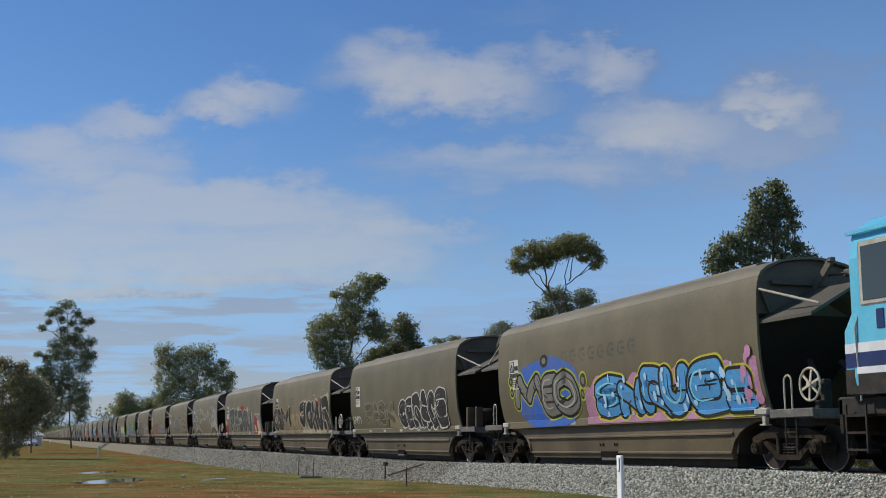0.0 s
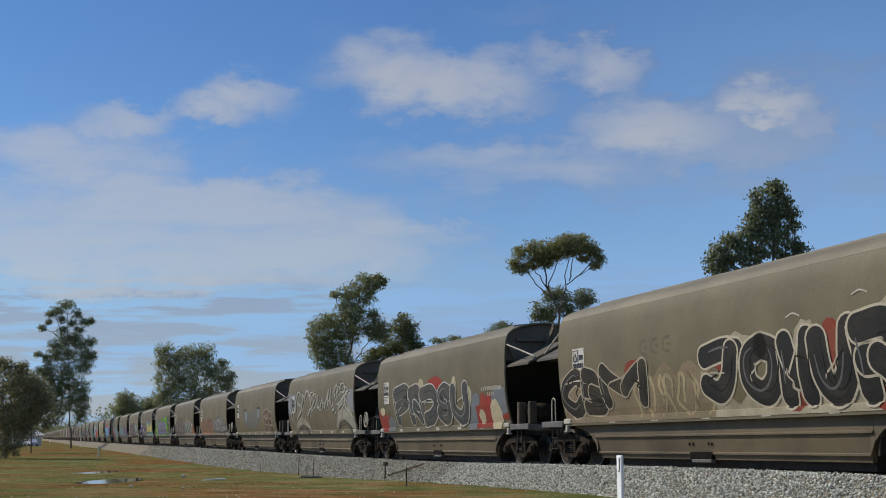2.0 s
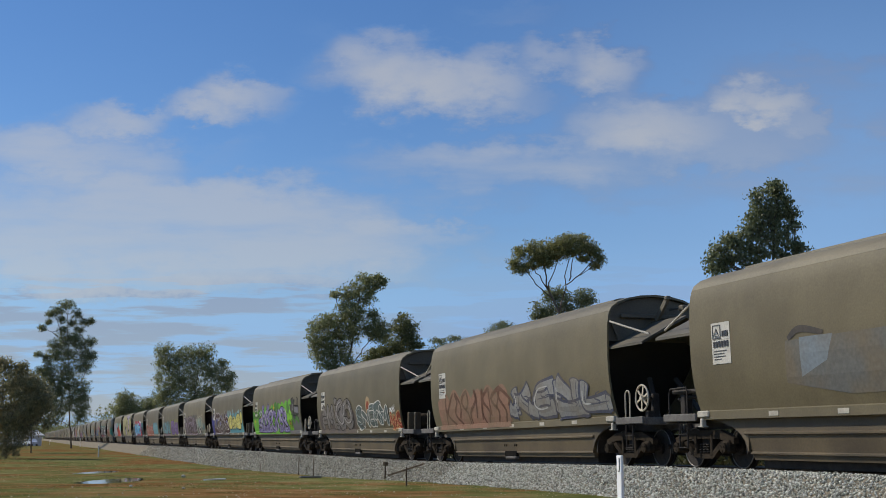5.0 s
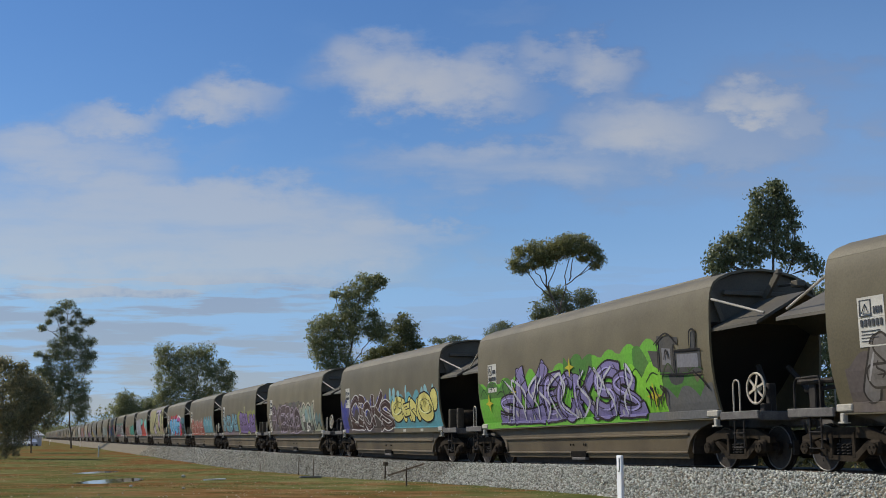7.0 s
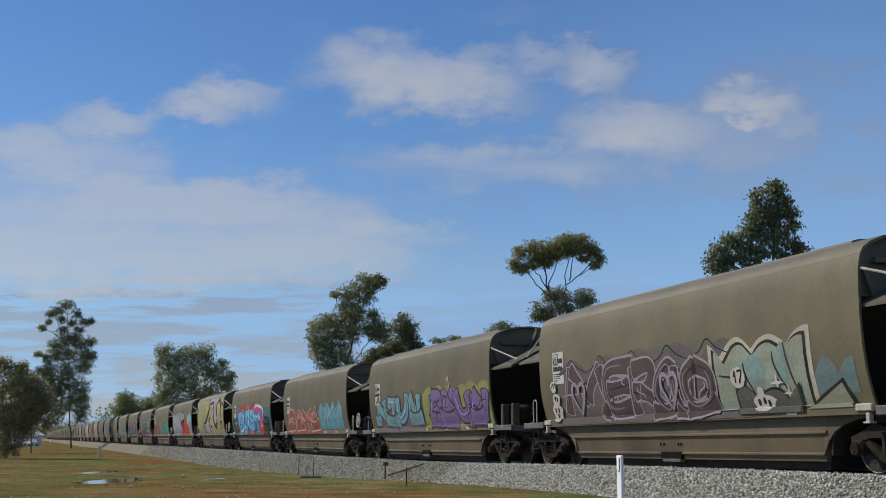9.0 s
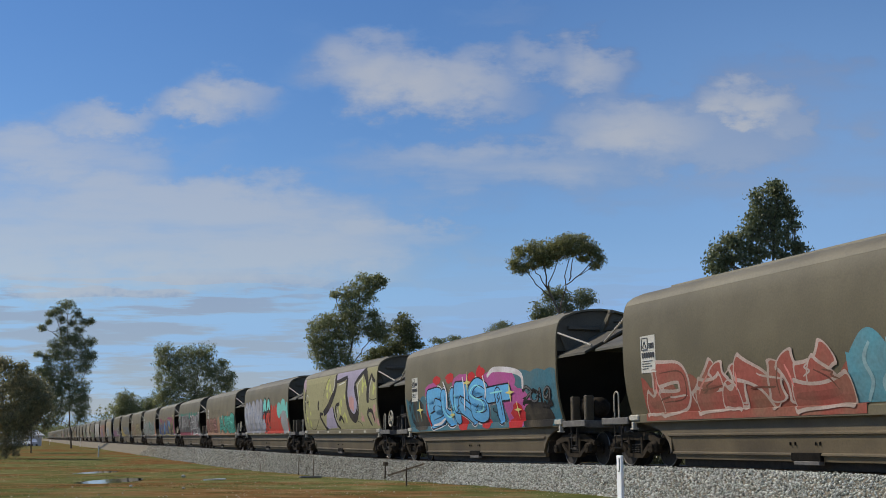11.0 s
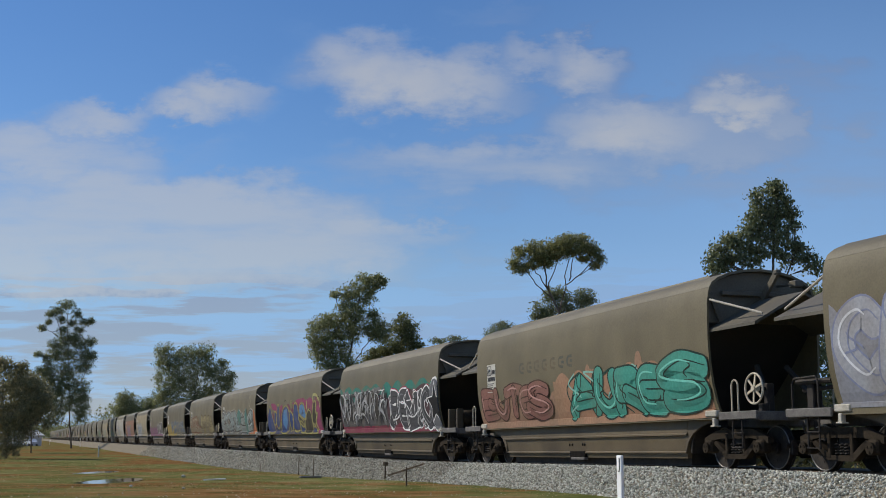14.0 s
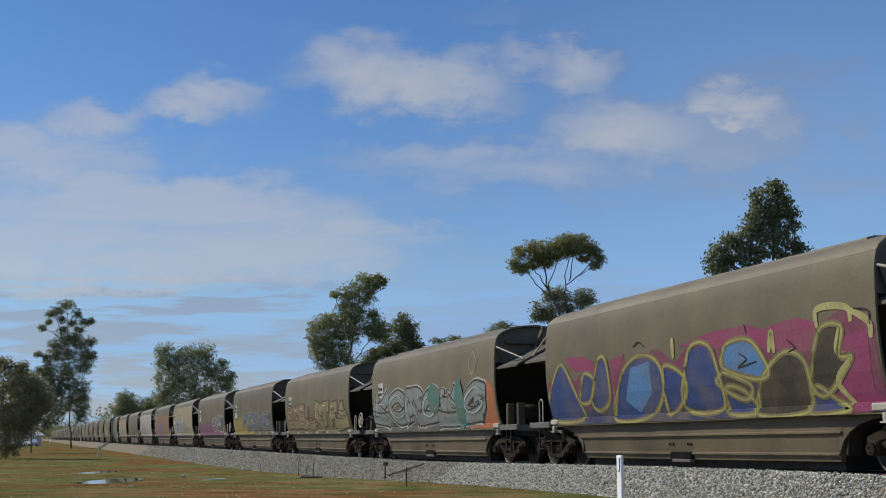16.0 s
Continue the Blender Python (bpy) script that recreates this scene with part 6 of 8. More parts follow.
    shape(a, [blob(5.83, 2.08, 0.42, 0.42, 0.1, 3)], BLACK, 0.012), shape(a, [blob(5.83, 2.08, 0.36, 0.36, 0.1, 3)], (0.62, 0.55, 0.17), 0.015)

    a = w[10]
    shape(a, [wash(-5.3, 3.0, 1.02, 2.6, 3, 0.3, 5)], (0.125, 0.11, 0.115), 0.005, 0.3)
    ribbons(a, [[(-5.2 + 1.55 * q, 2.25), (-4.75 + 1.55 * q, 2.4), (-4.45 + 1.55 * q, 2.62), (-4.1 + 1.55 * q, 2.42), (-3.65 + 1.55 * q, 2.27)] for q in range(5)], 0.035, BLACK, 0.007, 0.2, "graffiti_inner_line")
    shape(a, [wash(-2.6, 1.9, 2.2, 2.66, 2, 0.1, 3)], (0.115, 0.135, 0.125), 0.0042, 0.75)
    lettering(a, "MERCUO", 0, 1, 0, 0, (0.085, 0.062, 0.066), (0.36, 0.29, 0.35), None, 17, 0.05, 0.014, worn=0.15, cells=[(-4.81, -2.6, 1.12, 2.52), (-2.91, -1.26, 1.1, 2.52), (-1.55, -0.25, 1.07, 2.44), (-0.49, 0.54, 1.07, 2.38), (0.32, 1.17, 1.05, 2.27), (0.68, 1.91, 1.05, 2.27)])
    hearts = [[(x, 1.25), (x - 0.32, 1.75), (x - 0.25, 2.0), (x - 0.05, 1.95), (x, 1.75)] for x in (-4.1, 0.2)] + [[(x, 1.25), (x + 0.32, 1.75), (x + 0.25, 2.0), (x + 0.05, 1.95), (x, 1.75)] for x in (-4.1, 0.2)]
    ribbons(a, hearts, 0.11, (0.33, 0.27, 0.32), 0.021, 0.2, "graffiti_shine")
    shape(a, [wash(1.78, 5.02, 1.15, 2.52, 2, 0.3, 3, zt1=2.62)], (0.50, 0.46, 0.36), 0.0065, 0.25)
    shape(a, [wash(1.9, 4.9, 1.15, 2.42, 2, 0.3, 3, zt1=2.52)], BLACK, 0.0095, 0.15), shape(a, [wash(1.98, 4.82, 1.17, 2.36, 2, 0.3, 3, zt1=2.46)], (0.30, 0.345, 0.275), 0.0125, 0.3)
    ribbons(a, [[(2.95, 2.05), (3.0, 1.8), (3.2, 1.45)], [(3.9, 2.2), (3.95, 1.9), (4.3, 1.35)], [(4.25, 2.35), (4.35, 1.9), (4.55, 1.3)], [(2.1, 1.85), (2.7, 1.75), (3.0, 1.5)]], 0.05, BLACK, 0.015, 0.2, "graffiti_inner_line")
    shape(a, [blob(3.3, 1.85, 0.3, 0.35, 0.4, 3), blob(4.2, 2.0, 0.2, 0.35, 0.3, 4)], (0.22, 0.33, 0.32), 0.0135, 0.4, "graffiti_highlight")
    shape(a, [star(3.95, 1.62, 0.22, 4, 0.2), star(4.25, 1.42, 0.18, 4, 0.2)], (0.6, 0.58, 0.5), 0.0165, 0.1, "graffiti_highlight")
    shape(a, [wash(2.6, 4.6, 1.08, 1.6, 1, 0.25, 2)], BLACK, 0.0166, 0.2), shape(a, [wash(2.66, 4.52, 1.08, 1.55, 1, 0.25, 2)], (0.10, 0.10, 0.095), 0.0185, 0.25)
    shape(a, [blob(3.45, 1.28, 0.34, 0.16, 0.3, 2), blob(3.4, 1.48, 0.1, 0.1, 0.1, 5), blob(-5.45, 1.35, 0.28, 0.24, 0.3, 2), blob(-5.4, 1.68, 0.22, 0.15, 0.3, 5), blob(-5.5, 2.0, 0.18, 0.14, 0.2, 6)], BONE, 0.0205, 0.2, "painted_face")
    shape(a, [blob(x, z, 0.045, 0.07, 0.1, 2, 10) for x, z in ((3.3, 1.29), (3.47, 1.31), (3.6, 1.26), (-5.55, 1.4), (-5.38, 1.4), (-5.46, 1.26), (-5.46, 1.7), (-5.34, 1.68))], BLACK, 0.0235, 0.1, "graffiti_inner_line")
    ribbons(a, [[(-5.6, 1.97), (-5.52, 2.08), (-5.46, 1.95)], [(-5.45, 2.0), (-5.38, 2.08), (-5.36, 1.95)]], 0.04, BLACK, 0.0235, 0.1, "graffiti_inner_line")
    shape(a, [blob(2.75, 1.78, 0.24, 0.2, 0.15, 3)], BONE, 0.0205, 0.2)
    ribbons(a, [[(2.62, 1.8), (2.68, 1.9), (2.68, 1.68)], [(2.76, 1.9), (2.9, 1.9), (2.8, 1.67)]], 0.045, BLACK, 0.0235, 0.1, "graffiti_inner_line", False)
    shape(a, [wash(4.75, 6.1, 1.35, 2.0, 2, 0.35, 2)], (0.125, 0.21, 0.215), 0.005, 0.5), shape(a, [[(4.7, 1.15), (6.0, 1.15), (5.75, 1.62), (5.1, 1.35)]], BLACK, 0.009, 0.2), shape(a, [[(4.7, 1.12), (5.9, 1.12), (5.7, 1.54), (5.1, 1.28)]], (0.27, 0.28, 0.20), 0.0125, 0.35)

    a = w[11]
    lettering(a, "NTUN", -5.4, -0.1, 1.15, 2.5, (0.16, 0.34, 0.40), (0.05, 0.06, 0.08), None, 18, 0.045, worn=0.3)
    shape(a, [wash(-5.5, 0.2, 1.02, 1.6, 7, 0.3)], (0.17, 0.13, 0.16), 0.005, 0.4)
    shape(a, [wash(0.2, 6.3, 1.1, 2.5, 6, 0.2)], (0.25, 0.27, 0.09), 0.005, 0.35)
    lettering(a, "RKUN", 0.75, 6.2, 1.10, 2.5, (0.19, 0.13, 0.29), (0.05, 0.03, 0.06), None, 19, 0.075, worn=0.2)
    ribbons(a, [[(2.6, 2.3), (2.75, 2.75), (2.9, 2.3), (2.65, 2.35)]], 0.06, (0.5, 0.48, 0.25))

    a = w[12]
    shape(a, [wash(-5.6, 1.6, 1.02, 2.0, 5, 0.4)], (0.30, 0.075, 0.055), 0.005, 0.35)
    lettering(a, "DANK", -5.2, 1.2, 1.15, 2.35, (0.34, 0.09, 0.07), (0.50, 0.38, 0.33), None, 20, 0.05, worn=0.3)
    shape(a, [wash(1.3, 5.6, 1.2, 2.4, 3, 0.4)], (0.10, 0.30, 0.37), 0.006, 0.3)
    ribbons(a, scrawl(1.5, 5.4, 1.2, 2.2, 6, 3), 0.09, (0.25, 0.42, 0.46), 0.010, 0.3)

    a = w[13]
    shape(a, [wash(-6.2, 2.5, 1.02, 2.2, 5, 0.3, zt1=2.5), wash(2.4, 6.31, 1.02, 2.75, 2, 0.12, zt1=2.5)], (0.045, 0.15, 0.20), 0.005, 0.25)
    shape(a, [blob(2.3, 2.3, 1.4, 0.42, 0.2, 1), blob(3.6, 1.6, 0.9, 0.6, 0.3, 2), blob(-3.4, 2.3, 0.7, 0.3, 0.3, 3), blob(-0.6, 2.45, 0.8, 0.3, 0.3, 4)], (0.42, 0.09, 0.27), 0.007, 0.15)
    ribbons(a, [[(1.6, 2.55), (2.2, 2.72), (4.0, 2.5), (4.2, 2.0)]], 0.16, (0.66, 0.62, 0.62), 0.009)
    shape(a, [blob(-2.88, 2.67, 0.38, 0.16, 0.45, 0), blob(-1.63, 2.68, 0.38, 0.16, 0.45, 1), blob(1.05, 2.66, 0.34, 0.24, 0.45, 2), blob(0.31, 2.6, 0.30, 0.16, 0.45, 3), blob(-0.82, 1.22, 0.45, 0.24, 0.45, 4), blob(1.19, 1.18, 0.38, 0.16, 0.45, 5), blob(3.61, 1.34, 0.45, 0.34, 0.45, 6), blob(3.34, 1.11, 0.45, 0.16, 0.45, 7), blob(-3.92, 1.6, 0.22, 0.40, 0.45, 8)], (0.48, 0.03, 0.035), 0.0074, 0.1)
    lettering(a, "BURST", 0, 1, 0, 0, (0.13, 0.40, 0.68), (0.012, 0.016, 0.03), (0.62, 0.60, 0.62), 22, 0.10, 0.016, worn=0.1, bubble=True, weight=1.15, cells=[(-4.01, -2.16, 1.08, 2.47), (-2.52, -1.09, 1.1, 2.42), (-1.4, 0.27, 1.1, 2.56), (0.02, 1.65, 1.14, 2.56), (1.3, 3.42, 1.1, 2.3)])
    shape(a, [blob(-5.2, 1.75, 0.75, 0.5, 0.35, 2), blob(-4.9, 1.35, 0.9, 0.3, 0.3, 4)], (0.02, 0.03, 0.04), 0.0058, 0.3)
    ribbons(a, scrawl(-5.9, -4.6, 1.35, 2.1, 4, 7), 0.13, (0.03, 0.10, 0.13), 0.0075, 0.3)
    ribbons(a, [[(-2.2, 2.6), (-1.9, 2.2), (-2.0, 1.7)], [(-0.4, 2.65), (-0.25, 2.2), (-0.4, 1.6)], [(-3.6, 1.2), (-2.9, 1.25), (-2.3, 1.4)], [(1.3, 2.6), (1.5, 2.2), (1.4, 1.9)]], 0.09, (0.70, 0.68, 0.68), 0.0185, 0.1, "graffiti_shine")
    shape(a, [star(0.0, 2.45, 0.36, 4, 0.2), star(3.3, 2.0, 0.34, 4, 0.2), star(-4.7, 1.75, 0.36, 4, 0.2), star(3.7, 1.5, 0.26, 4, 0.2), star(-1.6, 1.5, 0.26, 4, 0.2)], (0.66, 0.58, 0.20), 0.018, 0.05, "graffiti_highlight")
    shape(a, [blob(4.9, 1.2, 1.0, 0.5, 0.1, 5)], BLACK, 0.008), lettering(a, "2019", 0, 1, 0, 0, BLACK, BLACK, None, 23, -0.15, 0.0, worn=0.1, cells=[(4.14, 4.74, 1.63, 2.13), (4.65, 5.15, 1.62, 2.02), (5.12, 5.46, 1.57, 2.05), (5.4, 6.02, 1.5, 2.08)])

    a = w[14]
    k = 0.12
    for bare in (w[14], w[15], w[17], w[18]):
        for q in [o for o in bare.children_recursive if o.name.startswith(("data_plate", "lettering"))]:
            bpy.data.objects.remove(q)
    shape(a, [[(-6.31, 1.19), (6.31, 1.19), (6.31, 3.62), (-6.31, 3.62)]], (0.33, 0.305, 0.165), 0.004, k)
    lilac = [[(0.0, 3.62), (4.7, 3.62), (4.45, 3.5), (3.1, 3.0), (3.6, 2.35), (3.4, 1.9), (2.9, 1.7), (2.3, 1.9), (1.85, 2.5), (2.0, 3.2), (1.55, 3.36), (0.1, 3.28)], [(-1.6, 2.0), (-0.6, 2.2), (-0.2, 1.25), (-2.2, 1.22)]]
    shape(a, lilac, (0.36, 0.315, 0.41), 0.007, k)
    dark = (0.030, 0.026, 0.028)
    ribbons(a, [[(-0.05, 3.6), (-0.05, 3.0), (-1.2, 2.25), (-2.3, 1.9)], [(1.95, 3.35), (1.85, 2.6), (2.3, 1.85), (2.95, 1.62), (3.5, 1.9), (3.62, 2.3)],
                [(3.62, 2.3), (3.35, 2.7), (3.1, 3.0)], [(5.15, 2.9), (5.08, 2.2)], [(4.47, 3.5), (4.85, 3.3), (5.15, 2.8)]], 0.38, dark, 0.010, k)
    ribbons(a, [[(3.1, 3.02), (3.7, 3.25), (4.5, 3.52), (4.8, 3.6)], [(0.1, 3.25), (0.9, 3.3), (1.55, 3.35), (1.95, 3.4)], [(-2.4, 1.9), (-3.0, 1.85), (-2.3, 1.3), (-1.9, 1.2)],
                [(-0.5, 2.2), (-0.2, 1.5), (0.3, 1.2)], [(0.6, 2.3), (0.0, 2.15), (0.0, 1.6)], [(0.35, 1.55), (0.8, 1.7), (1.1, 1.45)], [(5.2, 2.0), (4.95, 1.7), (5.3, 1.3)],
                [(5.6, 3.35), (5.25, 2.9), (5.12, 2.3)], [(5.6, 3.35), (5.8, 3.15), (6.15, 3.02)], [(5.15, 1.9), (5.6, 1.85), (5.8, 1.45)], [(-3.1, 2.5), (-3.25, 2.3), (-3.15, 2.1)], [(-5.7, 3.0), (-5.9, 2.7), (-6.0, 2.0)]], 0.18, dark, 0.010, k)
    ribbons(a, [[(4.4, 3.3), (3.6, 2.95), (3.75, 2.4), (3.55, 1.9)], [(5.7, 3.15), (5.4, 2.8), (5.3, 2.3)], [(0.5, 3.1), (1.1, 3.15), (1.6, 3.2)], [(-0.25, 3.5), (-0.25, 3.1), (-0.5, 2.8)], [(0.2, 2.2), (0.3, 1.8)], [(-5.8, 2.6), (-5.75, 2.5)], [(-0.2, 1.9), (0.1, 1.4)]], 0.06, (0.68, 0.66, 0.58), 0.013, k)
    ribbons(a, [[(-1.2, 3.6), (-2.0, 3.0), (-2.4, 2.2)], [(-5.5, 1.35), (-4.4, 1.2), (-3.2, 1.7)], [(5.2, 2.4), (5.8, 2.3), (6.3, 2.35)], [(3.3, 1.5), (3.8, 1.4), (3.9, 1.2)]], 0.03, dark, 0.011, k)
    shape(a, bubbles(-1.6, -0.4, 2.7, 3.4, 6, 1, 0.14) + bubbles(3.9, 4.9, 2.6, 3.2, 7, 2, 0.13) + bubbles(-5.9, -4.6, 1.4, 2.6, 6, 3, 0.13) + bubbles(0.6, 1.7, 1.5, 2.8, 8, 4, 0.13) + bubbles(5.7, 6.1, 2.5, 2.9, 4, 5, 0.1), (0.50, 0.50, 0.16), 0.008, k, "graffiti_highlight")
    shape(a, bubbles(2.4, 3.0, 2.0, 2.4, 4, 6, 0.2) + bubbles(5.6, 6.2, 1.4, 2.0, 6, 7, 0.16) + bubbles(4.0, 4.4, 1.5, 1.7, 3, 8, 0.12), (0.52, 0.28, 0.26), 0.009, k, "graffiti_highlight")

    ribbons(a, [[(-5.72, 3.14), (-5.85, 2.82), (-5.95, 2.5)], [(-6.29, 2.16), (-6.3, 1.77), (-6.39, 1.35)]], 0.15, dark, 0.0105, k), ribbons(a, [[(-5.66, 2.92), (-5.83, 2.4), (-5.87, 1.75), (-5.79, 1.15)]], 0.05, dark, 0.0112, k)
    ribbons(a, [[(-5.8, 2.83), (-5.69, 2.76)], [(-5.55, 2.81), (-5.41, 2.85), (-5.21, 2.76)]], 0.045, BONE, 0.0125, k)
    shape(a, [blob(-5.93, 3.26, 0.2, 0.24, 0.05, 2), blob(-6.13, 3.53, 0.26, 0.34, 0.05, 4)], (0.42, 0.30, 0.34), 0.009, k, "graffiti_highlight")
    ribbons(a, [[(-5.47, 2.62), (-5.48, 2.4)], [(-5.33, 2.64), (-5.34, 2.4)], [(-5.49, 2.5), (-5.34, 2.52)], [(-5.26, 2.6), (-5.27, 2.39), (-5.15, 2.43), (-5.16, 2.54), (-5.26, 2.6)]], 0.04, BLACK, 0.0125, 0.1)

    a = w[15]
    shape(a, [wash(-6.2, -0.2, 1.1, 2.9, 2, 0.35)], (0.26, 0.27, 0.31), 0.005, 0.3)
    lettering(a, "CMMNL", 0, 1, 0, 0, (0.36, 0.37, 0.41), (0.22, 0.25, 0.38), None, 24, 0.10, 0.012, worn=0.3, bubble=True, cells=[(-6.14, -4.74, 1.32, 3.01), (-5.01, -3.19, 1.27, 3.01), (-3.43, -1.87, 1.25, 3.09), (-2.21, -0.76, 1.26, 3.06), (-1.08, 0.18, 1.26, 2.98)])
    shape(a, [wash(-0.2, 6.25, 1.05, 2.1, 4, 0.3), wash(1.9, 4.0, 1.7, 2.62, 1, 0.3, 3)], (0.48, 0.055, 0.04), 0.006, 0.2)
    for x, z, rx, rz in ((0.22, 2.1, 0.62, 1.02), (1.29, 2.19, 0.58, 0.88)):
        shape(a, [blob(x, z, rx, rz, 0.05, 2)], BLACK, 0.008)
        shape(a, [[p for p in blob(x, z, rx - 0.1, rz - 0.1, 0.05, 2) if p[1] > z + 0.08]], (0.17, 0.52, 0.46), 0.011, 0.1)
        shape(a, [[p for p in blob(x, z, rx - 0.1, rz - 0.1, 0.05, 2) if p[1] < z + 0.10]], (0.48, 0.055, 0.04), 0.011, 0.1)
        shape(a, [blob(x + 0.05, z - 0.1, 0.2, 0.42, 0.1, 2)], BLACK, 0.014), shape(a, [blob(x + 0.05, z - 0.18, 0.12, 0.3, 0.1, 2)], (0.42, 0.06, 0.045), 0.017)
    shape(a, [blob(4.09, 2.3, 0.52, 0.42, 0.1, 4), blob(5.17, 2.36, 0.66, 0.52, 0.08, 5), blob(6.12, 2.25, 0.3, 0.45, 0.1, 6)], (0.17, 0.50, 0.44), 0.009, 0.15)
    shape(a, [blob(5.31, 1.63, 0.85, 0.62, 0.15, 8)], (0.30, 0.30, 0.31), 0.012, 0.3)

    a = w[16]
    shape(a, [wash(-6.31, -0.6, 1.02, 1.9, 3, 0.4)], (0.32, 0.19, 0.13), 0.005, 0.3)
    lettering(a, "BUTES", 0, 1, 0, 0, (0.25, 0.12, 0.10), (0.06, 0.03, 0.026), None, 25, 0.06, 0.010, worn=0.25, bubble=True, cells=[(-6.14, -4.82, 1.2, 2.23), (-5.07, -3.99, 1.2, 2.23), (-4.22, -3.03, 1.21, 2.26), (-3.27, -2.15, 1.19, 2.18), (-2.78, -1.17, 1.17, 2.29)])
    shape(a, [wash(-1.0, 6.25, 1.02, 2.35, 6, 0.25)], (0.38, 0.22, 0.14), 0.006, 0.3)
    shape(a, bubbles(-0.5, 5.8, 2.05, 2.35, 6, 3, 0.2), (0.34, 0.21, 0.14), 0.007, 0.2, "graffiti_highlight")
    lettering(a, "AURES", 0, 1, 0, 0, (0.065, 0.31, 0.245), (0.015, 0.04, 0.035), None, 26, 0.13, 0.012, worn=0.15, bubble=True, cells=[(-0.3, 1.57, 1.12, 2.27), (1.26, 2.52, 1.09, 2.38), (2.23, 3.6, 1.08, 2.33), (3.39, 4.59, 1.08, 2.29), (4.38, 6.22, 1.07, 2.45)])
    ribbons(a, scrawl(-0.3, 5.8, 1.2, 2.3, 7, 41), 0.05, (0.02, 0.06, 0.05), 0.0105, 0.2, "graffiti_inner_line"), ribbons(a, scrawl(-0.2, 5.8, 1.3, 2.3, 6, 43), 0.05, (0.25, 0.50, 0.42), 0.0107, 0.2, "graffiti_shine")
    ribbons(a, [[(-3.0 + 0.5 * q + 0.16, 2.75), (-3.0 + 0.5 * q - 0.08, 2.72), (-3.0 + 0.5 * q - 0.08, 2.54), (-3.0 + 0.5 * q + 0.16, 2.49)] for q in range(7)] + [[(-3.0 + 0.5 * q + 0.05, 2.62), (-3.0 + 0.5 * q + 0.12, 2.62), (-3.0 + 0.5 * q + 0.2, 2.60)] for q in range(7)], 0.07, (0.095, 0.105, 0.095), 0.004, 0.62, "faded_letter_shape", False)

    a = w[17]
    shape(a, [wash(-6.31, 6.31, 1.9, 2.95, 2, 0.25, 9, zt1=2.85)], (0.030, 0.19, 0.155), 0.005, 0.35)
    shape(a, [wash(-6.31, 6.31, 1.02, 2.25, 5, 0.2, 8, zt1=2.7)], (0.085, 0.05, 0.06), 0.007, 0.15)
    shape(a, [wash(-6.31, 6.31, 1.02, 1.4, 1, 0.2, 11)], (0.20, 0.04, 0.07), 0.009, 0.2)
    shape(a, [wash(-6.2, 0.5, 1.28, 2.35, 3, 0.35, 7)], (0.11, 0.105, 0.11), 0.0115, 0.2)
    rng = random.Random(35)
    for q, (wd, tone) in enumerate(((0.30, (0.17, 0.168, 0.17)), (0.15, (0.055, 0.053, 0.055)), (0.18, (0.25, 0.248, 0.25)), (0.07, (0.045, 0.045, 0.047)), (0.10, (0.36, 0.358, 0.36)), (0.06, (0.06, 0.06, 0.062)), (0.045, (0.60, 0.595, 0.59)))):
        runs = []
        for _ in range(15):
            x, z, way, length = rng.uniform(-6.0, 0.35), rng.uniform(1.3, 2.2), rng.choice((0.8, 1.1, 1.5, 1.9, 2.3)) + rng.uniform(-0.2, 0.2), rng.uniform(0.25, 0.5)
            bend, run = rng.choice((-0.75, 0.75)) * rng.uniform(0.3, 0.9), [(x, z)]
            for _ in range(3):
                x, z, way = x + length * math.cos(way), min(2.62, max(1.15, z + length * math.sin(way))), way + bend
                run.append((min(0.6, max(-6.25, x)), z))
            runs.append(run)
        ribbons(a, runs, wd, tone, 0.0130 + 0.0026 * q, 0.15)
    lettering(a, "PEMAC", 0, 1, 0, 0, (0.075, 0.075, 0.08), (0.74, 0.73, 0.72), (0.35, 0.03, 0.08), 27, 0.10, 0.018, worn=0.05, weight=1.15, cells=[(0.84, 2.21, 1.09, 2.57), (1.95, 3.1, 1.07, 2.59), (2.82, 4.32, 1.06, 2.56), (4.03, 5.02, 1.08, 2.56), (4.59, 5.69, 1.08, 2.62)])
    shape(a, [blob(6.03, 1.92, 0.62, 0.92, 0.05, 3)], (0.74, 0.73, 0.72), 0.015, 0.05), shape(a, [blob(6.03, 1.92, 0.56, 0.85, 0.05, 3)], (0.15, 0.15, 0.16), 0.018, 0.05)
    shape(a, [star(6.03, 1.92, 0.78, 5, 0.45)], (0.74, 0.73, 0.72), 0.020, 0.05), shape(a, [star(6.03, 1.92, 0.68, 5, 0.45)], BLACK, 0.023, 0.05)

    a = w[18]
    shape(a, [wash(-6.31, 6.31, 1.02, 2.35, 3, 0.3, 8, zt1=2.75)], (0.19, 0.055, 0.10), 0.005, 0.35)
    shape(a, [wash(-6.25, 4.7, 1.02, 1.62, 2, 0.35, 7)], (0.04, 0.055, 0.13), 0.0082, 0.45)
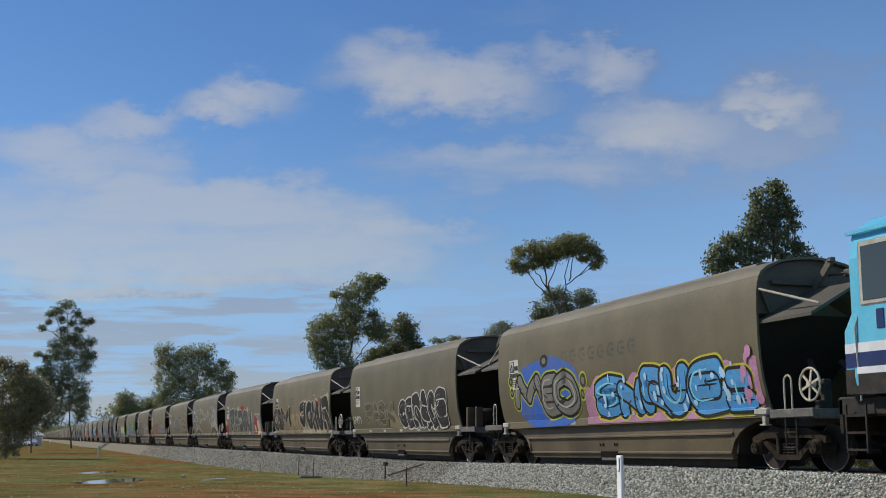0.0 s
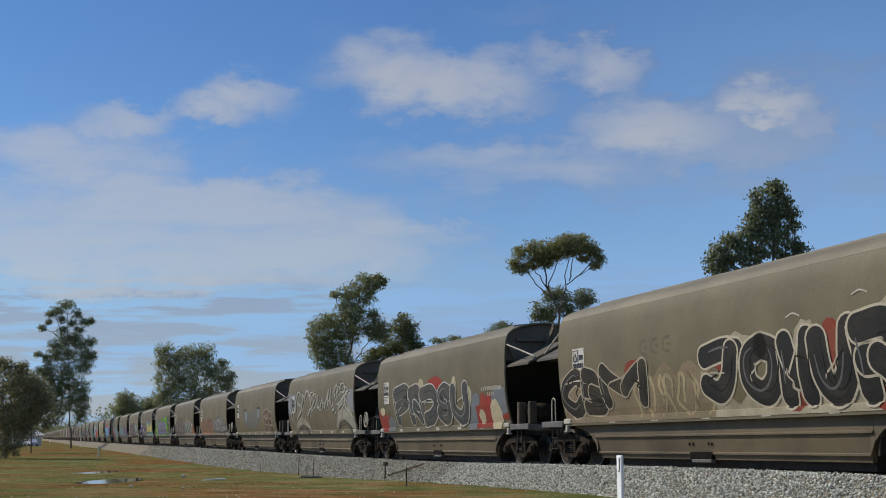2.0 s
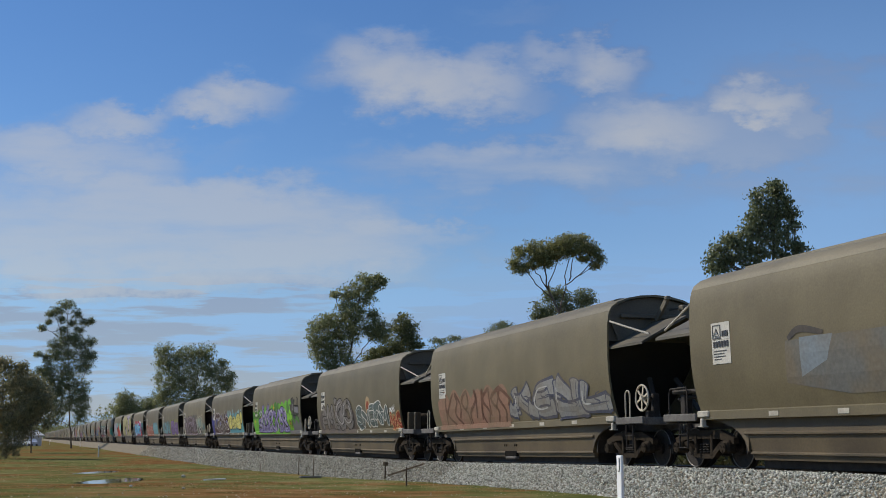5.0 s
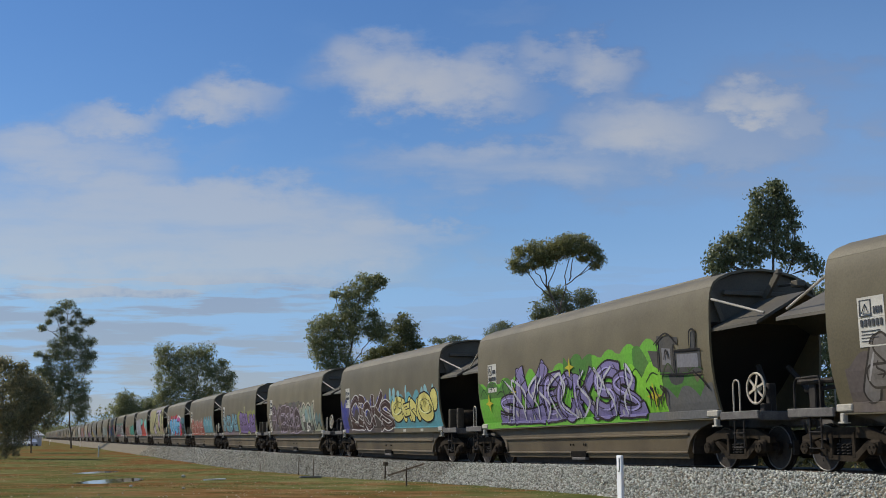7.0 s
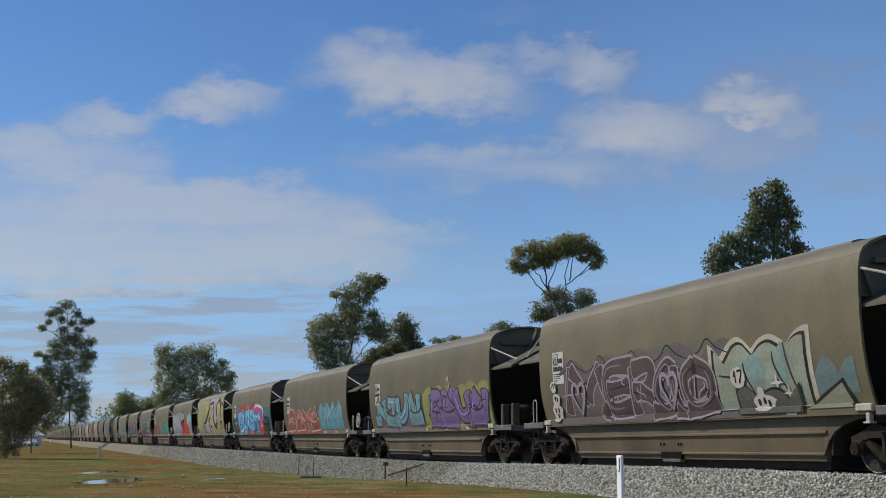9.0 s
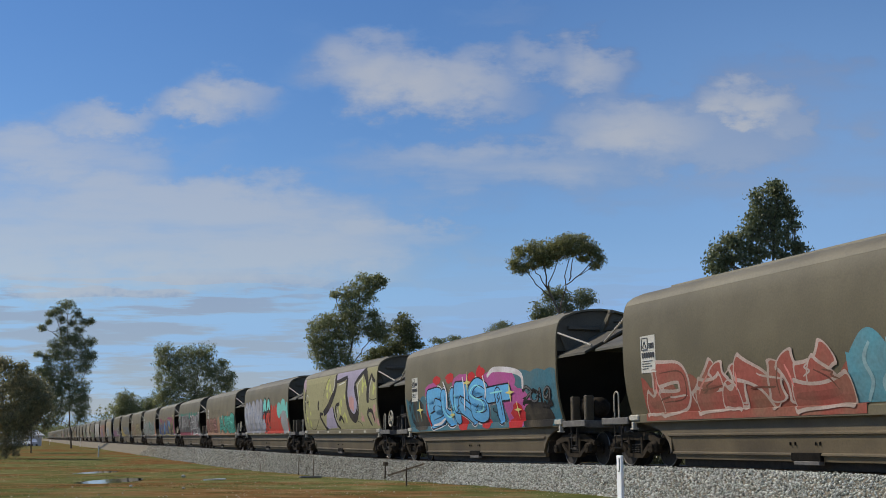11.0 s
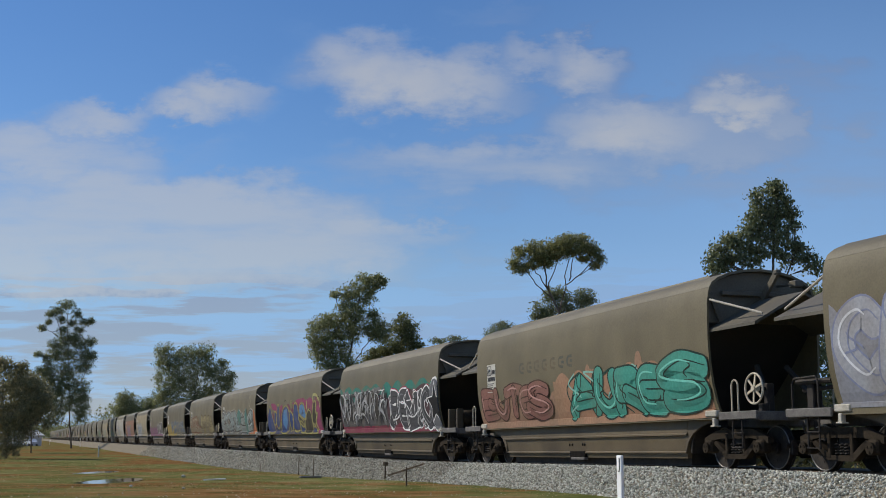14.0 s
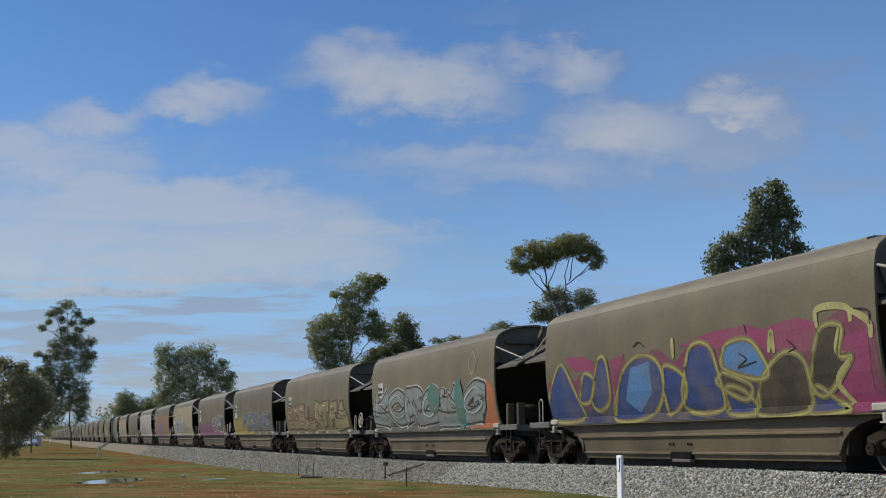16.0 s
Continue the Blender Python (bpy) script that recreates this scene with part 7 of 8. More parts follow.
    blues = [[(-6.59, 1.22), (-6.0, 2.06), (-5.36, 2.55), (-4.58, 1.6), (-4.58, 1.11)], [(-4.48, 1.59), (-4.16, 2.23), (-3.62, 2.05), (-3.96, 1.57)], [(-3.87, 1.55), (-3.35, 2.53), (-2.96, 2.45), (-2.92, 1.63), (-3.5, 1.32)], [(-2.87, 1.14), (-2.17, 2.17), (-1.32, 2.49), (-0.57, 2.26), (-0.49, 1.63), (-1.31, 1.1)], [(-0.45, 1.17), (-0.37, 2.16), (0.4, 1.94), (0.34, 1.49)], [(0.23, 1.3), (0.69, 2.45), (1.4, 2.5), (1.69, 1.96), (1.63, 1.2)], [(4.37, 1.04), (4.61, 1.5), (5.08, 1.26), (5.43, 1.07)], [(1.86, 1.12), (1.87, 1.62), (2.5, 1.51), (2.78, 1.1)]]
    shape(a, blues, (0.035, 0.065, 0.19), 0.009, 0.3)
    skies, darks = [[(1.87, 2.02), (2.03, 2.44), (2.85, 2.47), (3.35, 1.87), (2.94, 1.72)], [(-2.21, 1.51), (-1.78, 2.24), (-0.96, 2.33), (-0.96, 1.65), (-1.66, 1.22)]], [[(2.78, 1.08), (3.11, 1.73), (3.88, 2.16), (4.41, 1.97), (4.46, 1.43), (4.24, 1.05)], [(4.52, 1.57), (4.89, 2.45), (5.48, 2.48), (5.37, 1.99), (5.67, 1.93), (4.87, 1.34)], [(1.6, 1.72), (1.84, 1.91), (2.73, 1.62), (2.42, 1.35)]]
    shape(a, skies, (0.09, 0.21, 0.40), 0.0112, 0.25), shape(a, darks, (0.050, 0.045, 0.035), 0.0125, 0.3)
    shape(a, [[(-5.22, 2.7), (-4.12, 2.68), (-3.61, 2.49), (-3.52, 2.19), (-4.69, 2.36)], [(0.3, 2.56), (1.49, 2.74), (2.77, 2.78), (3.28, 2.63), (4.26, 2.76), (4.87, 2.6), (4.66, 2.11), (3.24, 2.28), (1.84, 2.37)], [(5.42, 2.28), (6.14, 2.37), (6.06, 1.37), (6.37, 1.22), (6.42, 1.02), (5.11, 1.07)], [(-2.86, 2.45), (-2.07, 2.59), (-2.36, 2.18)]], (0.27, 0.055, 0.13), 0.0075, 0.3)
    edges = [q + q[:2] for q in blues + darks + skies[:1]]
    ribbons(a, edges, 0.14, (0.20, 0.185, 0.085), 0.0136, 0.6), ribbons(a, edges, 0.05, (0.40, 0.36, 0.12), 0.0152, 0.4)
    ribbons(a, [[(4.86, 2.51), (4.85, 2.81), (5.25, 2.85), (5.68, 2.76), (5.74, 2.53)], [(5.68, 2.76), (6.16, 2.5), (6.2, 2.22)], [(5.45, 2.5), (5.33, 2.06), (5.65, 1.97)], [(5.64, 1.93), (5.23, 1.55), (5.52, 1.17)], [(3.43, 2.19), (3.54, 2.56), (3.59, 2.17)], [(0.07, 2.32), (0.06, 2.76)]], 0.13, (0.42, 0.39, 0.16), 0.014, 0.35), ribbons(a, [[(5.82, 2.74), (6.17, 2.67), (6.2, 2.44)], [(-1.65, 2.7), (-1.38, 2.79), (-1.08, 2.64)], [(2.46, 2.25), (2.7, 2.11), (2.4, 1.97), (3.03, 2.05)], [(3.99, 2.38), (4.21, 2.21), (4.01, 2.15)], [(2.7, 2.79), (2.76, 2.62)]], 0.04, BLACK, 0.0154, 0.2)

    a = w[19]
    shape(a, [wash(3.9, 6.25, 1.05, 2.45, 3, 0.3)], (0.42, 0.15, 0.07), 0.005, 0.3)
    shape(a, [wash(-6.0, 4.0, 1.02, 1.9, 6, 0.3)], (0.10, 0.11, 0.11), 0.006, 0.35)
    lettering(a, "KCROKG", -6.1, 5.6, 1.15, 2.6, (0.24, 0.28, 0.27), (0.05, 0.05, 0.05), (0.50, 0.48, 0.44), 29, 0.02, worn=0.3)
    shape(a, [blob(1.0, 2.1, 0.6, 0.5, 0.2, 2), blob(3.4, 1.8, 0.4, 0.8, 0.2, 3)], (0.07, 0.20, 0.18), 0.017, 0.5)
    ribbons(a, [[(4.6, 3.4), (4.3, 3.0), (4.6, 2.7), (4.9, 3.1), (4.6, 3.4)]], 0.05, (0.42, 0.36, 0.26))

    a = w[20]
    lettering(a, "FTEL", -5.9, -0.4, 1.15, 2.5, (0.27, 0.22, 0.15), (0.17, 0.06, 0.04), None, 30, 0.03, worn=0.5)
    lettering(a, "RTFA", 0.0, 5.9, 1.15, 2.6, (0.28, 0.24, 0.13), (0.09, 0.075, 0.05), None, 31, 0.04, worn=0.5)
    a = w[21]
    shape(a, [wash(-6.2, 0.5, 1.02, 2.1, 3, 0.3)], (0.33, 0.25, 0.08), 0.005, 0.3)
    lettering(a, "FTRKS", -3.0, 5.8, 1.2, 2.4, (0.11, 0.15, 0.20), (0.25, 0.24, 0.20), None, 32, 0.04, worn=0.55)
    a = w[22]
    shape(a, [wash(-6.2, 5.5, 1.02, 2.0, 4, 0.3)], (0.20, 0.09, 0.17), 0.005, 0.4)
    lettering(a, "NHTS", 1.0, 5.8, 1.2, 2.4, (0.12, 0.12, 0.13), (0.48, 0.46, 0.44), None, 33, 0.02, worn=0.3)
    tints = [(0.30, 0.12, 0.09), (0.36, 0.33, 0.27), (0.13, 0.22, 0.30), (0.42, 0.36, 0.22), (0.24, 0.14, 0.22), (0.14, 0.22, 0.14), (0.33, 0.33, 0.34)]
    rng = random.Random(77)
    for i in range(23, FLEET):
        c, d = rng.choice(tints), rng.choice(tints)
        x = rng.uniform(-6.2, -2)
        if rng.random() < 0.3:
            shape(w[i], [wash(-6.31, 6.31, 1.02, rng.uniform(2.8, 3.6), i, 0.1)], rng.choice(((0.34, 0.29, 0.20), (0.28, 0.15, 0.11), (0.40, 0.38, 0.34))), 0.004, 0.35)
        shape(w[i], [wash(x, x + rng.uniform(4, 8), 1.02, rng.uniform(1.9, 2.6), i, 0.35)], c, 0.006, 0.4)
        ribbons(w[i], scrawl(x + 0.4, x + rng.uniform(4, 7.5), 1.15, rng.uniform(2.0, 2.5), 5, i), 0.14, d, 0.010, 0.4)


# ---- diesel locomotive ahead of the wagons ----
def build_loco():
    """Rear cab towards the wagons; x grows towards the front of the train."""
    t = thing("diesel_locomotive", "sky-blue diesel locomotive with white and navy bands", "locomotive")
    glass, n, l, p = node_material("cab_glass", 0.08)
    p.inputs["Base Color"].default_value = (0.05, 0.06, 0.06, 1)
    part("underframe", made(lambda bm: [box(bm, (0, 0, 1.12), (17.6, 2.5, 0.32), 0.03), box(bm, (0, 0, 0.62), (5.0, 2.3, 0.75), 0.1)]), STEEL, t, "dark underframe with fuel tank")
    sec = [(-1.36, 1.3), (-1.42, 1.6), (-1.42, 3.55), (-1.32, 4.02), (-0.9, 4.27), (0, 4.36), (0.9, 4.27), (1.32, 4.02), (1.42, 3.55), (1.42, 1.6), (1.36, 1.3)]
    def cab(bm):
        prism(bm, sec, -8.1, -5.6, "x")
        for v in bm.verts:
            if v.co.x < -7.0 and v.co.z < 1.0:
                v.co.x += 0.18
    part("cab", made(cab), LOCO_BLUE, t, "sky-blue painted cab")
    part("cab_roof_edge", made(lambda bm: [flat_bar(bm, (-8.16, s * 1.40, 3.98), (-5.6, s * 1.40, 3.98), 0.05, 0.06) for s in (-1, 1)]), LOCO_BLUE, t)
    part("nose", made(lambda bm: prism(bm, [(-8.38, 1.3), (-8.38, 2.35), (-8.12, 2.72), (-8.05, 2.72), (-8.05, 1.3)], -1.36, 1.36, "y")), LOCO_BLUE, t, "low sky-blue nose")
    hood = [(-1.05, 1.3), (-1.05, 3.5), (-0.85, 3.8), (0, 3.95), (0.85, 3.8), (1.05, 3.5), (1.05, 1.3)]
    part("long_hood", made(lambda bm: prism(bm, hood, -5.6, 8.4, "x")), LOCO_BLUE, t, "long sky-blue engine hood")
    for s in (-1, 1):
        def bands(bm, z, h, lift):
            box(bm, (-6.85, s * (1.424 + lift), z), (2.5, 0.008, h), 0)
            box(bm, (-8.21, s * (1.364 + lift), z), (0.34, 0.008, h), 0)
            box(bm, (1.4, s * (1.054 + lift), z), (14.0, 0.008, h), 0)
        part("navy_band", made(lambda bm: bands(bm, 1.865, 0.24, 0)), LOCO_NAVY, t, "navy blue band")
        part("white_band", made(lambda bm: bands(bm, 2.065, 0.16, 0.002)), LOCO_WHITE, t, "white band")
        part("sill_stripe", made(lambda bm: box(bm, (-6.80, s * 1.432, 1.69), (2.42, 0.024, 0.11), 0)), LOCO_WHITE, t, "white sill stripe")
        part("cab_skirt", made(lambda bm: [box(bm, (-6.80, s * 1.415, 1.46), (2.40, 0.06, 0.34), 0.01), box(bm, (-8.20, s * 1.365, 1.51), (0.36, 0.05, 0.42), 0.01)]), STEEL, t, "dark steel below the cab")
        win = part("cab_window", made(lambda bm: box(bm, (-7.05, s * 1.425, 3.27), (1.62, 0.03, 1.06), 0.02)), PALE, t, "pale-framed cab window")
        for x in (-7.44, -6.66):
            part("pane", made(lambda bm: box(bm, (x, s * 1.444, 3.27), (0.66, 0.012, 0.90), 0.004)), glass, win)
        for i in range(4):
            part("numeral_bar", made(lambda bm: box(bm, (-7.40 + 0.34 * i, s * 1.43, 2.50), (0.18, 0.012, 0.32), 0.004)), LOCO_NAVY, t, "dark numeral-sized bar")
        part("handrail", made(lambda bm: tube(bm, [(-8.0, s * 1.40, 1.2), (-8.0, s * 1.45, 2.4), (-7.95, s * 1.40, 2.6)], 0.018, 6)), PALE, t)
        part("walkway_rail", made(lambda bm: [bar(bm, (-5.4, s * 1.25, 2.3), (8.4, s * 1.25, 2.3), 0.018, 6)] + [bar(bm, (-5.2 + 1.9 * i, s * 1.25, 1.28), (-5.2 + 1.9 * i, s * 1.25, 2.3), 0.016, 6) for i in range(8)]), PALE, t)
        for i in range(12):
            part("hood_door", made(lambda bm: box(bm, (-4.6 + 1.0 * i, s * 1.056, 2.85), (0.92, 0.012, 1.1), 0.01)), LOCO_BLUE, t)
        part("cab_ladder", made(lambda bm: [box(bm, (-8.2, s * 1.25, z), (0.5, 0.25, 0.04), 0.005) for z in (0.4, 0.68, 0.96)] + [box(bm, (x, s * 1.36, 0.75), (0.04, 0.03, 0.8), 0.005) for x in (-8.45, -7.95)]), STEEL, t)
    part("exhaust_stack", made(lambda bm: box(bm, (1.0, 0, 4.05), (1.0, 0.4, 0.25), 0.03)), STEEL, t)
    for x in (5.2, 6.8):
        part("radiator_fan", made(lambda bm: bar(bm, (x, 0, 3.9), (x, 0, 4.05), 0.55, 24)), STEEL, t)
    for q in (-1, 1):
        part("coupler", made(lambda bm: box(bm, (q * 8.85, 0, 0.88), (0.5, 0.3, 0.3), 0.05)), STEEL, t)
        part("headstock", made(lambda bm: box(bm, (q * 8.72, 0, 0.95), (0.14, 2.5, 0.62), 0.03)), RUST, t)
    for q in (-1, 1):
        b = new("bogie")
        b.parent = t
        b["label"] = "three-axle locomotive bogie"
        b.matrix_basis = pose(q * 5.6, 0, 0)
        for s in (-1, 1):
            part("side_frame", made(lambda bm: [prism(bm, [(-2.3, 0.55), (-2.1, 0.85), (2.1, 0.85), (2.3, 0.55), (1.9, 0.5), (1.4, 0.62), (-1.4, 0.62), (-1.9, 0.5)], s * 0.95 - 0.07, s * 0.95 + 0.07, "y")] + [box(bm, (x, s * 1.0, 0.5), (0.34, 0.2, 0.34), 0.04) for x in (-1.75, 0, 1.75)]), RUST, b)
        for x in (-1.75, 0.0, 1.75):
            w = wheelset(b, x)
            w.matrix_basis = pose(x, 0, 0.46)
    return t


build_ground()
build_track()
clouds = build_clouds()
scatter_stones("ballast_stones", "loose grey crushed stones on the track bank", ((-34, -8, 0.036, 0.030),),
               [(0.0, (0.13, 0.128, 0.106)), (0.5, (0.46, 0.456, 0.388)), (0.9, (0.70, 0.69, 0.61)), (1.0, (0.42, 0.36, 0.27))])
# Same stone in darker tones: its shaded near sides are put into the colour.
scatter_stones("weathered_ballast", "crushed stones farther along the bank, shaded sides in their colour", ((-62, -34, 0.050, 0.036), (-130, -62, 0.10, 0.062)),
               [(0.0, (0.095, 0.090, 0.072)), (0.5, (0.33, 0.318, 0.265)), (0.9, (0.50, 0.485, 0.42)), (1.0, (0.34, 0.29, 0.21))])
scatter_grass()
scatter_pebbles()
lineside()
far_house()
far_woods()
verge_scrub()
gum_tree("tall open-crowned gum tree with pale forked trunk", -59.2, 190, LEAF_GREY, 0.17,
         [(-1.9, 21.9, 1.56, 0.92), (-3.5, 20.9, 1.29, 0.83), (-4.4, 20.4, 0.92, 0.69), (-5.7, 18.1, 0.78, 0.6), (-4.7, 19.1, 0.55, 0.55), (-0.2, 20.4, 1.01, 0.78), (1.3, 19.1, 1.29, 0.69), (2.2, 19.3, 0.55, 0.55), (0.4, 17.8, 0.83, 0.6), (-6.1, 13.9, 0.78, 0.51), (-4.9, 13.3, 0.6, 0.6), (-1.4, 16.5, 1.93, 1.29), (-3.2, 15.4, 1.65, 1.19), (0.9, 15.5, 1.52, 1.29), (2.3, 15.9, 0.83, 0.83), (-1.3, 14.0, 2.21, 1.52), (-3.6, 13.6, 1.29, 1.29), (1.5, 13.6, 1.47, 1.47), (2.6, 13.6, 0.78, 1.01), (-4.4, 11.7, 1.38, 1.29), (-1.6, 11.3, 2.21, 1.75), (1.1, 12.0, 1.75, 1.47), (-3.8, 9.5, 1.52, 1.65), (-1.0, 9.0, 2.21, 1.93), (-3.2, 6.7, 1.75, 1.93), (1.3, 8.1, 1.29, 2.21), (-0.4, 6.3, 2.07, 2.07), (1.6, 5.8, 1.01, 2.07), (-2.6, 4.5, 1.65, 1.65), (-5.8, 11.3, 0.78, 0.64), (-7.0, 10.1, 0.69, 0.51), (1.3, 4.2, 1.19, 1.56), (-2.7, 19.5, 0.74, 0.64), (-0.8, 18.9, 0.74, 0.74), (-2.2, 17.9, 0.83, 0.64), (-0.3, 16.5, 0.92, 0.92), (-4.8, 10.6, 0.92, 0.92), (-2.6, 8.1, 1.19, 1.19)],
         [[(0.0, -0.5), (-0.1, -0.0), (-0.5, 2.7), (-0.9, 9.0), (-1.4, 15.4), (-1.8, 20.9)], [(-1.0, 12.2), (-2.9, 18.2), (-3.7, 20.2)], [(-1.1, 13.6), (0.4, 16.8), (1.7, 18.9)], [(-1.2, 15.4), (-4.2, 17.5), (-5.5, 18.0)], [(-0.9, 9.0), (-4.5, 13.1), (-6.0, 13.9)], [(-0.5, 2.4), (-3.1, 4.0), (-4.2, 4.9)], [(-0.8, 6.7), (1.2, 9.5), (2.5, 13.3)], [(-0.2, 0.9), (0.6, 2.7), (1.2, 4.5)], [(-0.9, 9.9), (-5.3, 11.0), (-6.9, 10.1)]], 1.0, 1.25, BARK)
gum_tree("dense brown-green spreading tree beside the paddock", -36.6, 100, LEAF_BROWN, 0.19,
         [(-0.5, 6.6, 0.92, 0.63), (0.5, 6.2, 0.87, 0.68), (-0.2, 5.0, 1.45, 1.33), (1.5, 5.1, 1.09, 0.77), (2.3, 4.4, 0.82, 0.82), (0.2, 3.1, 1.69, 1.45), (1.9, 3.4, 1.33, 1.09), (-0.2, 1.2, 1.45, 1.69), (2.4, 2.6, 0.87, 0.82), (1.0, 1.7, 1.21, 1.09), (0.2, -0.2, 1.21, 0.87), (1.6, 1.2, 0.82, 0.73), (-1.6, 4.5, 1.21, 1.93), (-1.6, 1.7, 1.45, 2.42), (2.8, 4.1, 0.68, 0.68), (3.2, 3.1, 0.63, 0.87), (3.4, 1.9, 0.53, 0.82), (1.0, 6.6, 0.34, 0.34), (-0.8, 7.0, 0.34, 0.29)],
         [[(0.0, -0.7), (-0.2, 1.3), (-0.6, 4.1), (-0.6, 6.3)], [(-0.2, 1.3), (0.6, 3.2), (1.0, 4.6)], [(-0.4, 2.2), (-1.3, 3.7), (-1.6, 5.6)]], 1.15, 0.95, None)
gum_tree("leaning brown-green gum tree behind the bushes", -46.6, 135, LEAF_BROWN, 0.3,
         [(-1.2, 7.4, 1.17, 0.65), (0.2, 6.5, 1.17, 0.78), (1.1, 5.4, 1.04, 0.91), (-2.1, 6.0, 1.43, 1.17), (-0.1, 5.0, 1.56, 1.04), (0.5, 6.0, 1.17, 0.91), (-0.9, 5.7, 1.17, 0.91), (0.9, 4.4, 0.91, 0.78), (-1.0, 3.8, 1.43, 1.04), (0.2, 2.8, 1.04, 0.78), (-1.5, 2.5, 0.91, 1.04)],
         [[(0.0, 0.4), (-0.2, 2.2), (-0.2, 4.4), (-0.5, 6.7)], [(-0.2, 2.1), (0.5, 3.5), (1.1, 4.6)]], 1.1, 1.2, None)
gum_tree("broad gum tree with a full sunlit crown", -34.8, 165, LEAF_MID, 0.2,
         [(-4.2, 12.7, 1.32, 1.08), (-4.6, 11.1, 0.96, 1.44), (-3.3, 10.7, 1.84, 1.84), (-1.8, 11.9, 1.52, 1.32), (0.0, 12.3, 1.8, 1.12), (1.5, 12.3, 1.36, 1.44), (0.3, 10.3, 2.23, 1.84), (-2.1, 8.7, 2.23, 1.84), (-3.2, 7.1, 1.84, 1.84), (-0.0, 7.5, 2.23, 1.84), (2.4, 9.5, 1.44, 1.84), (3.9, 10.7, 1.04, 0.96), (5.2, 9.0, 0.8, 0.88), (3.9, 8.7, 1.44, 1.44), (2.4, 6.7, 1.84, 1.28), (4.8, 7.6, 0.96, 0.8), (-5.0, 8.7, 0.56, 0.96), (-1.6, 5.5, 2.23, 1.12), (-4.3, 6.1, 1.44, 1.44), (0.8, 5.9, 1.84, 0.96)],
         [[(0.0, -0.0), (-0.3, 3.3), (0.2, 6.4), (0.6, 10.4), (0.9, 12.3)], [(-0.3, 3.7), (-2.2, 7.2), (-3.7, 10.4)], [(-0.1, 3.7), (2.5, 7.2), (4.0, 10.4)]], 1.06, 1.05, None)
gum_tree("small olive gum tree at the far bend", -61.3, 230, LEAF_MID, 0.24,
         [(-0.3, 8.1, 1.77, 1.33), (-1.4, 6.0, 1.66, 1.11), (1.5, 6.3, 1.55, 1.33), (0.5, 4.4, 2.43, 1.11)],
         [[(0.0, -0.1), (-0.2, 4.4), (-0.1, 7.6)]], 1.2, 2, None)
gum_tree("small grey-green gum tree at the far bend", -57.5, 235, LEAF_GREY, 0.24,
         [(-0.3, 7.6, 2.03, 1.02), (-1.4, 6.1, 1.47, 1.02), (0.9, 5.8, 1.81, 1.13), (-0.8, 4.2, 2.26, 1.02)],
         [[(0.0, -0.1), (-0.3, 4.5), (-0.3, 7.2)]], 1.2, 2, None)
gum_tree("tall ragged gum tree with drooping foliage", -6.8, 95, LEAF_MID, 0.18,
         [(0.6, 13.3, 0.91, 0.53), (0.0, 12.5, 1.07, 0.69), (1.3, 12.9, 0.53, 0.53), (-1.0, 12.0, 0.84, 0.69), (-0.4, 11.2, 1.22, 0.91), (0.8, 11.9, 0.53, 0.84), (-1.1, 10.8, 0.76, 0.61), (-2.5, 9.9, 1.07, 0.64), (-3.5, 9.4, 0.76, 0.58), (-1.8, 9.7, 1.07, 0.91), (-0.4, 9.9, 1.07, 1.07), (1.1, 10.5, 0.46, 0.46), (-3.7, 8.3, 0.53, 0.69), (-2.8, 8.5, 1.07, 0.91), (-1.6, 8.5, 1.07, 0.91), (-0.5, 9.0, 0.76, 0.91), (-3.3, 7.3, 0.69, 0.76), (-2.2, 7.3, 0.91, 0.91), (-1.1, 7.1, 0.76, 0.76), (-2.6, 6.4, 0.76, 0.53), (1.6, 9.6, 0.76, 0.61), (2.0, 8.8, 0.61, 0.61), (1.2, 8.8, 0.53, 0.53), (0.7, 9.4, 0.61, 0.61), (-1.9, 6.1, 0.76, 0.53), (-0.4, 6.1, 0.61, 0.61), (1.9, 13.1, 0.18, 0.21), (1.5, 13.5, 0.21, 0.15), (-2.0, 12.1, 0.21, 0.18)],
         [[(-1.0, -0.5), (-1.0, 5.8), (-0.7, 7.6), (-0.4, 9.7), (0.0, 11.6), (0.7, 13.1)], [(-0.6, 6.4), (0.1, 7.3), (0.8, 8.3), (2.7, 9.5)], [(-0.7, 7.6), (-1.9, 9.0), (-3.3, 9.3)], [(-0.5, 8.6), (-1.6, 10.8), (-1.9, 12.0)], [(-0.6, 7.3), (-2.0, 7.3), (-3.4, 8.2)]], 1.08, 1.05, None)
gum_tree("bushy gum tree standing beside a taller one", -3.7, 100, LEAF_DARK, 0.18,
         [(0.3, 10.5, 0.77, 0.58), (-0.0, 9.7, 0.96, 0.8), (0.9, 9.7, 0.67, 0.77), (0.3, 8.7, 1.12, 0.8), (-0.5, 8.3, 0.96, 0.8), (1.0, 8.6, 0.56, 0.64), (-1.3, 7.9, 0.8, 0.64), (-1.9, 7.6, 0.96, 0.64), (-2.6, 7.2, 0.8, 0.56), (0.1, 7.8, 0.96, 0.48), (1.6, 8.3, 0.4, 0.22)],
         [[(0.0, -0.1), (-0.1, 5.1), (0.2, 8.4), (0.3, 10.1)]], 1.08, 1.1, None)
gum_tree("far small gum tree behind the train", 0.7, 260, LEAF_GREY, 0.26,
         [(-1.9, 21.8, 1.62, 0.62), (2.0, 22.2, 2.12, 0.62), (0.0, 19.7, 3.75, 1.75)],
         [[(0.0, -0.6), (0.0, 17.2), (0.0, 21.6)]], 1.1, 1.2, None)
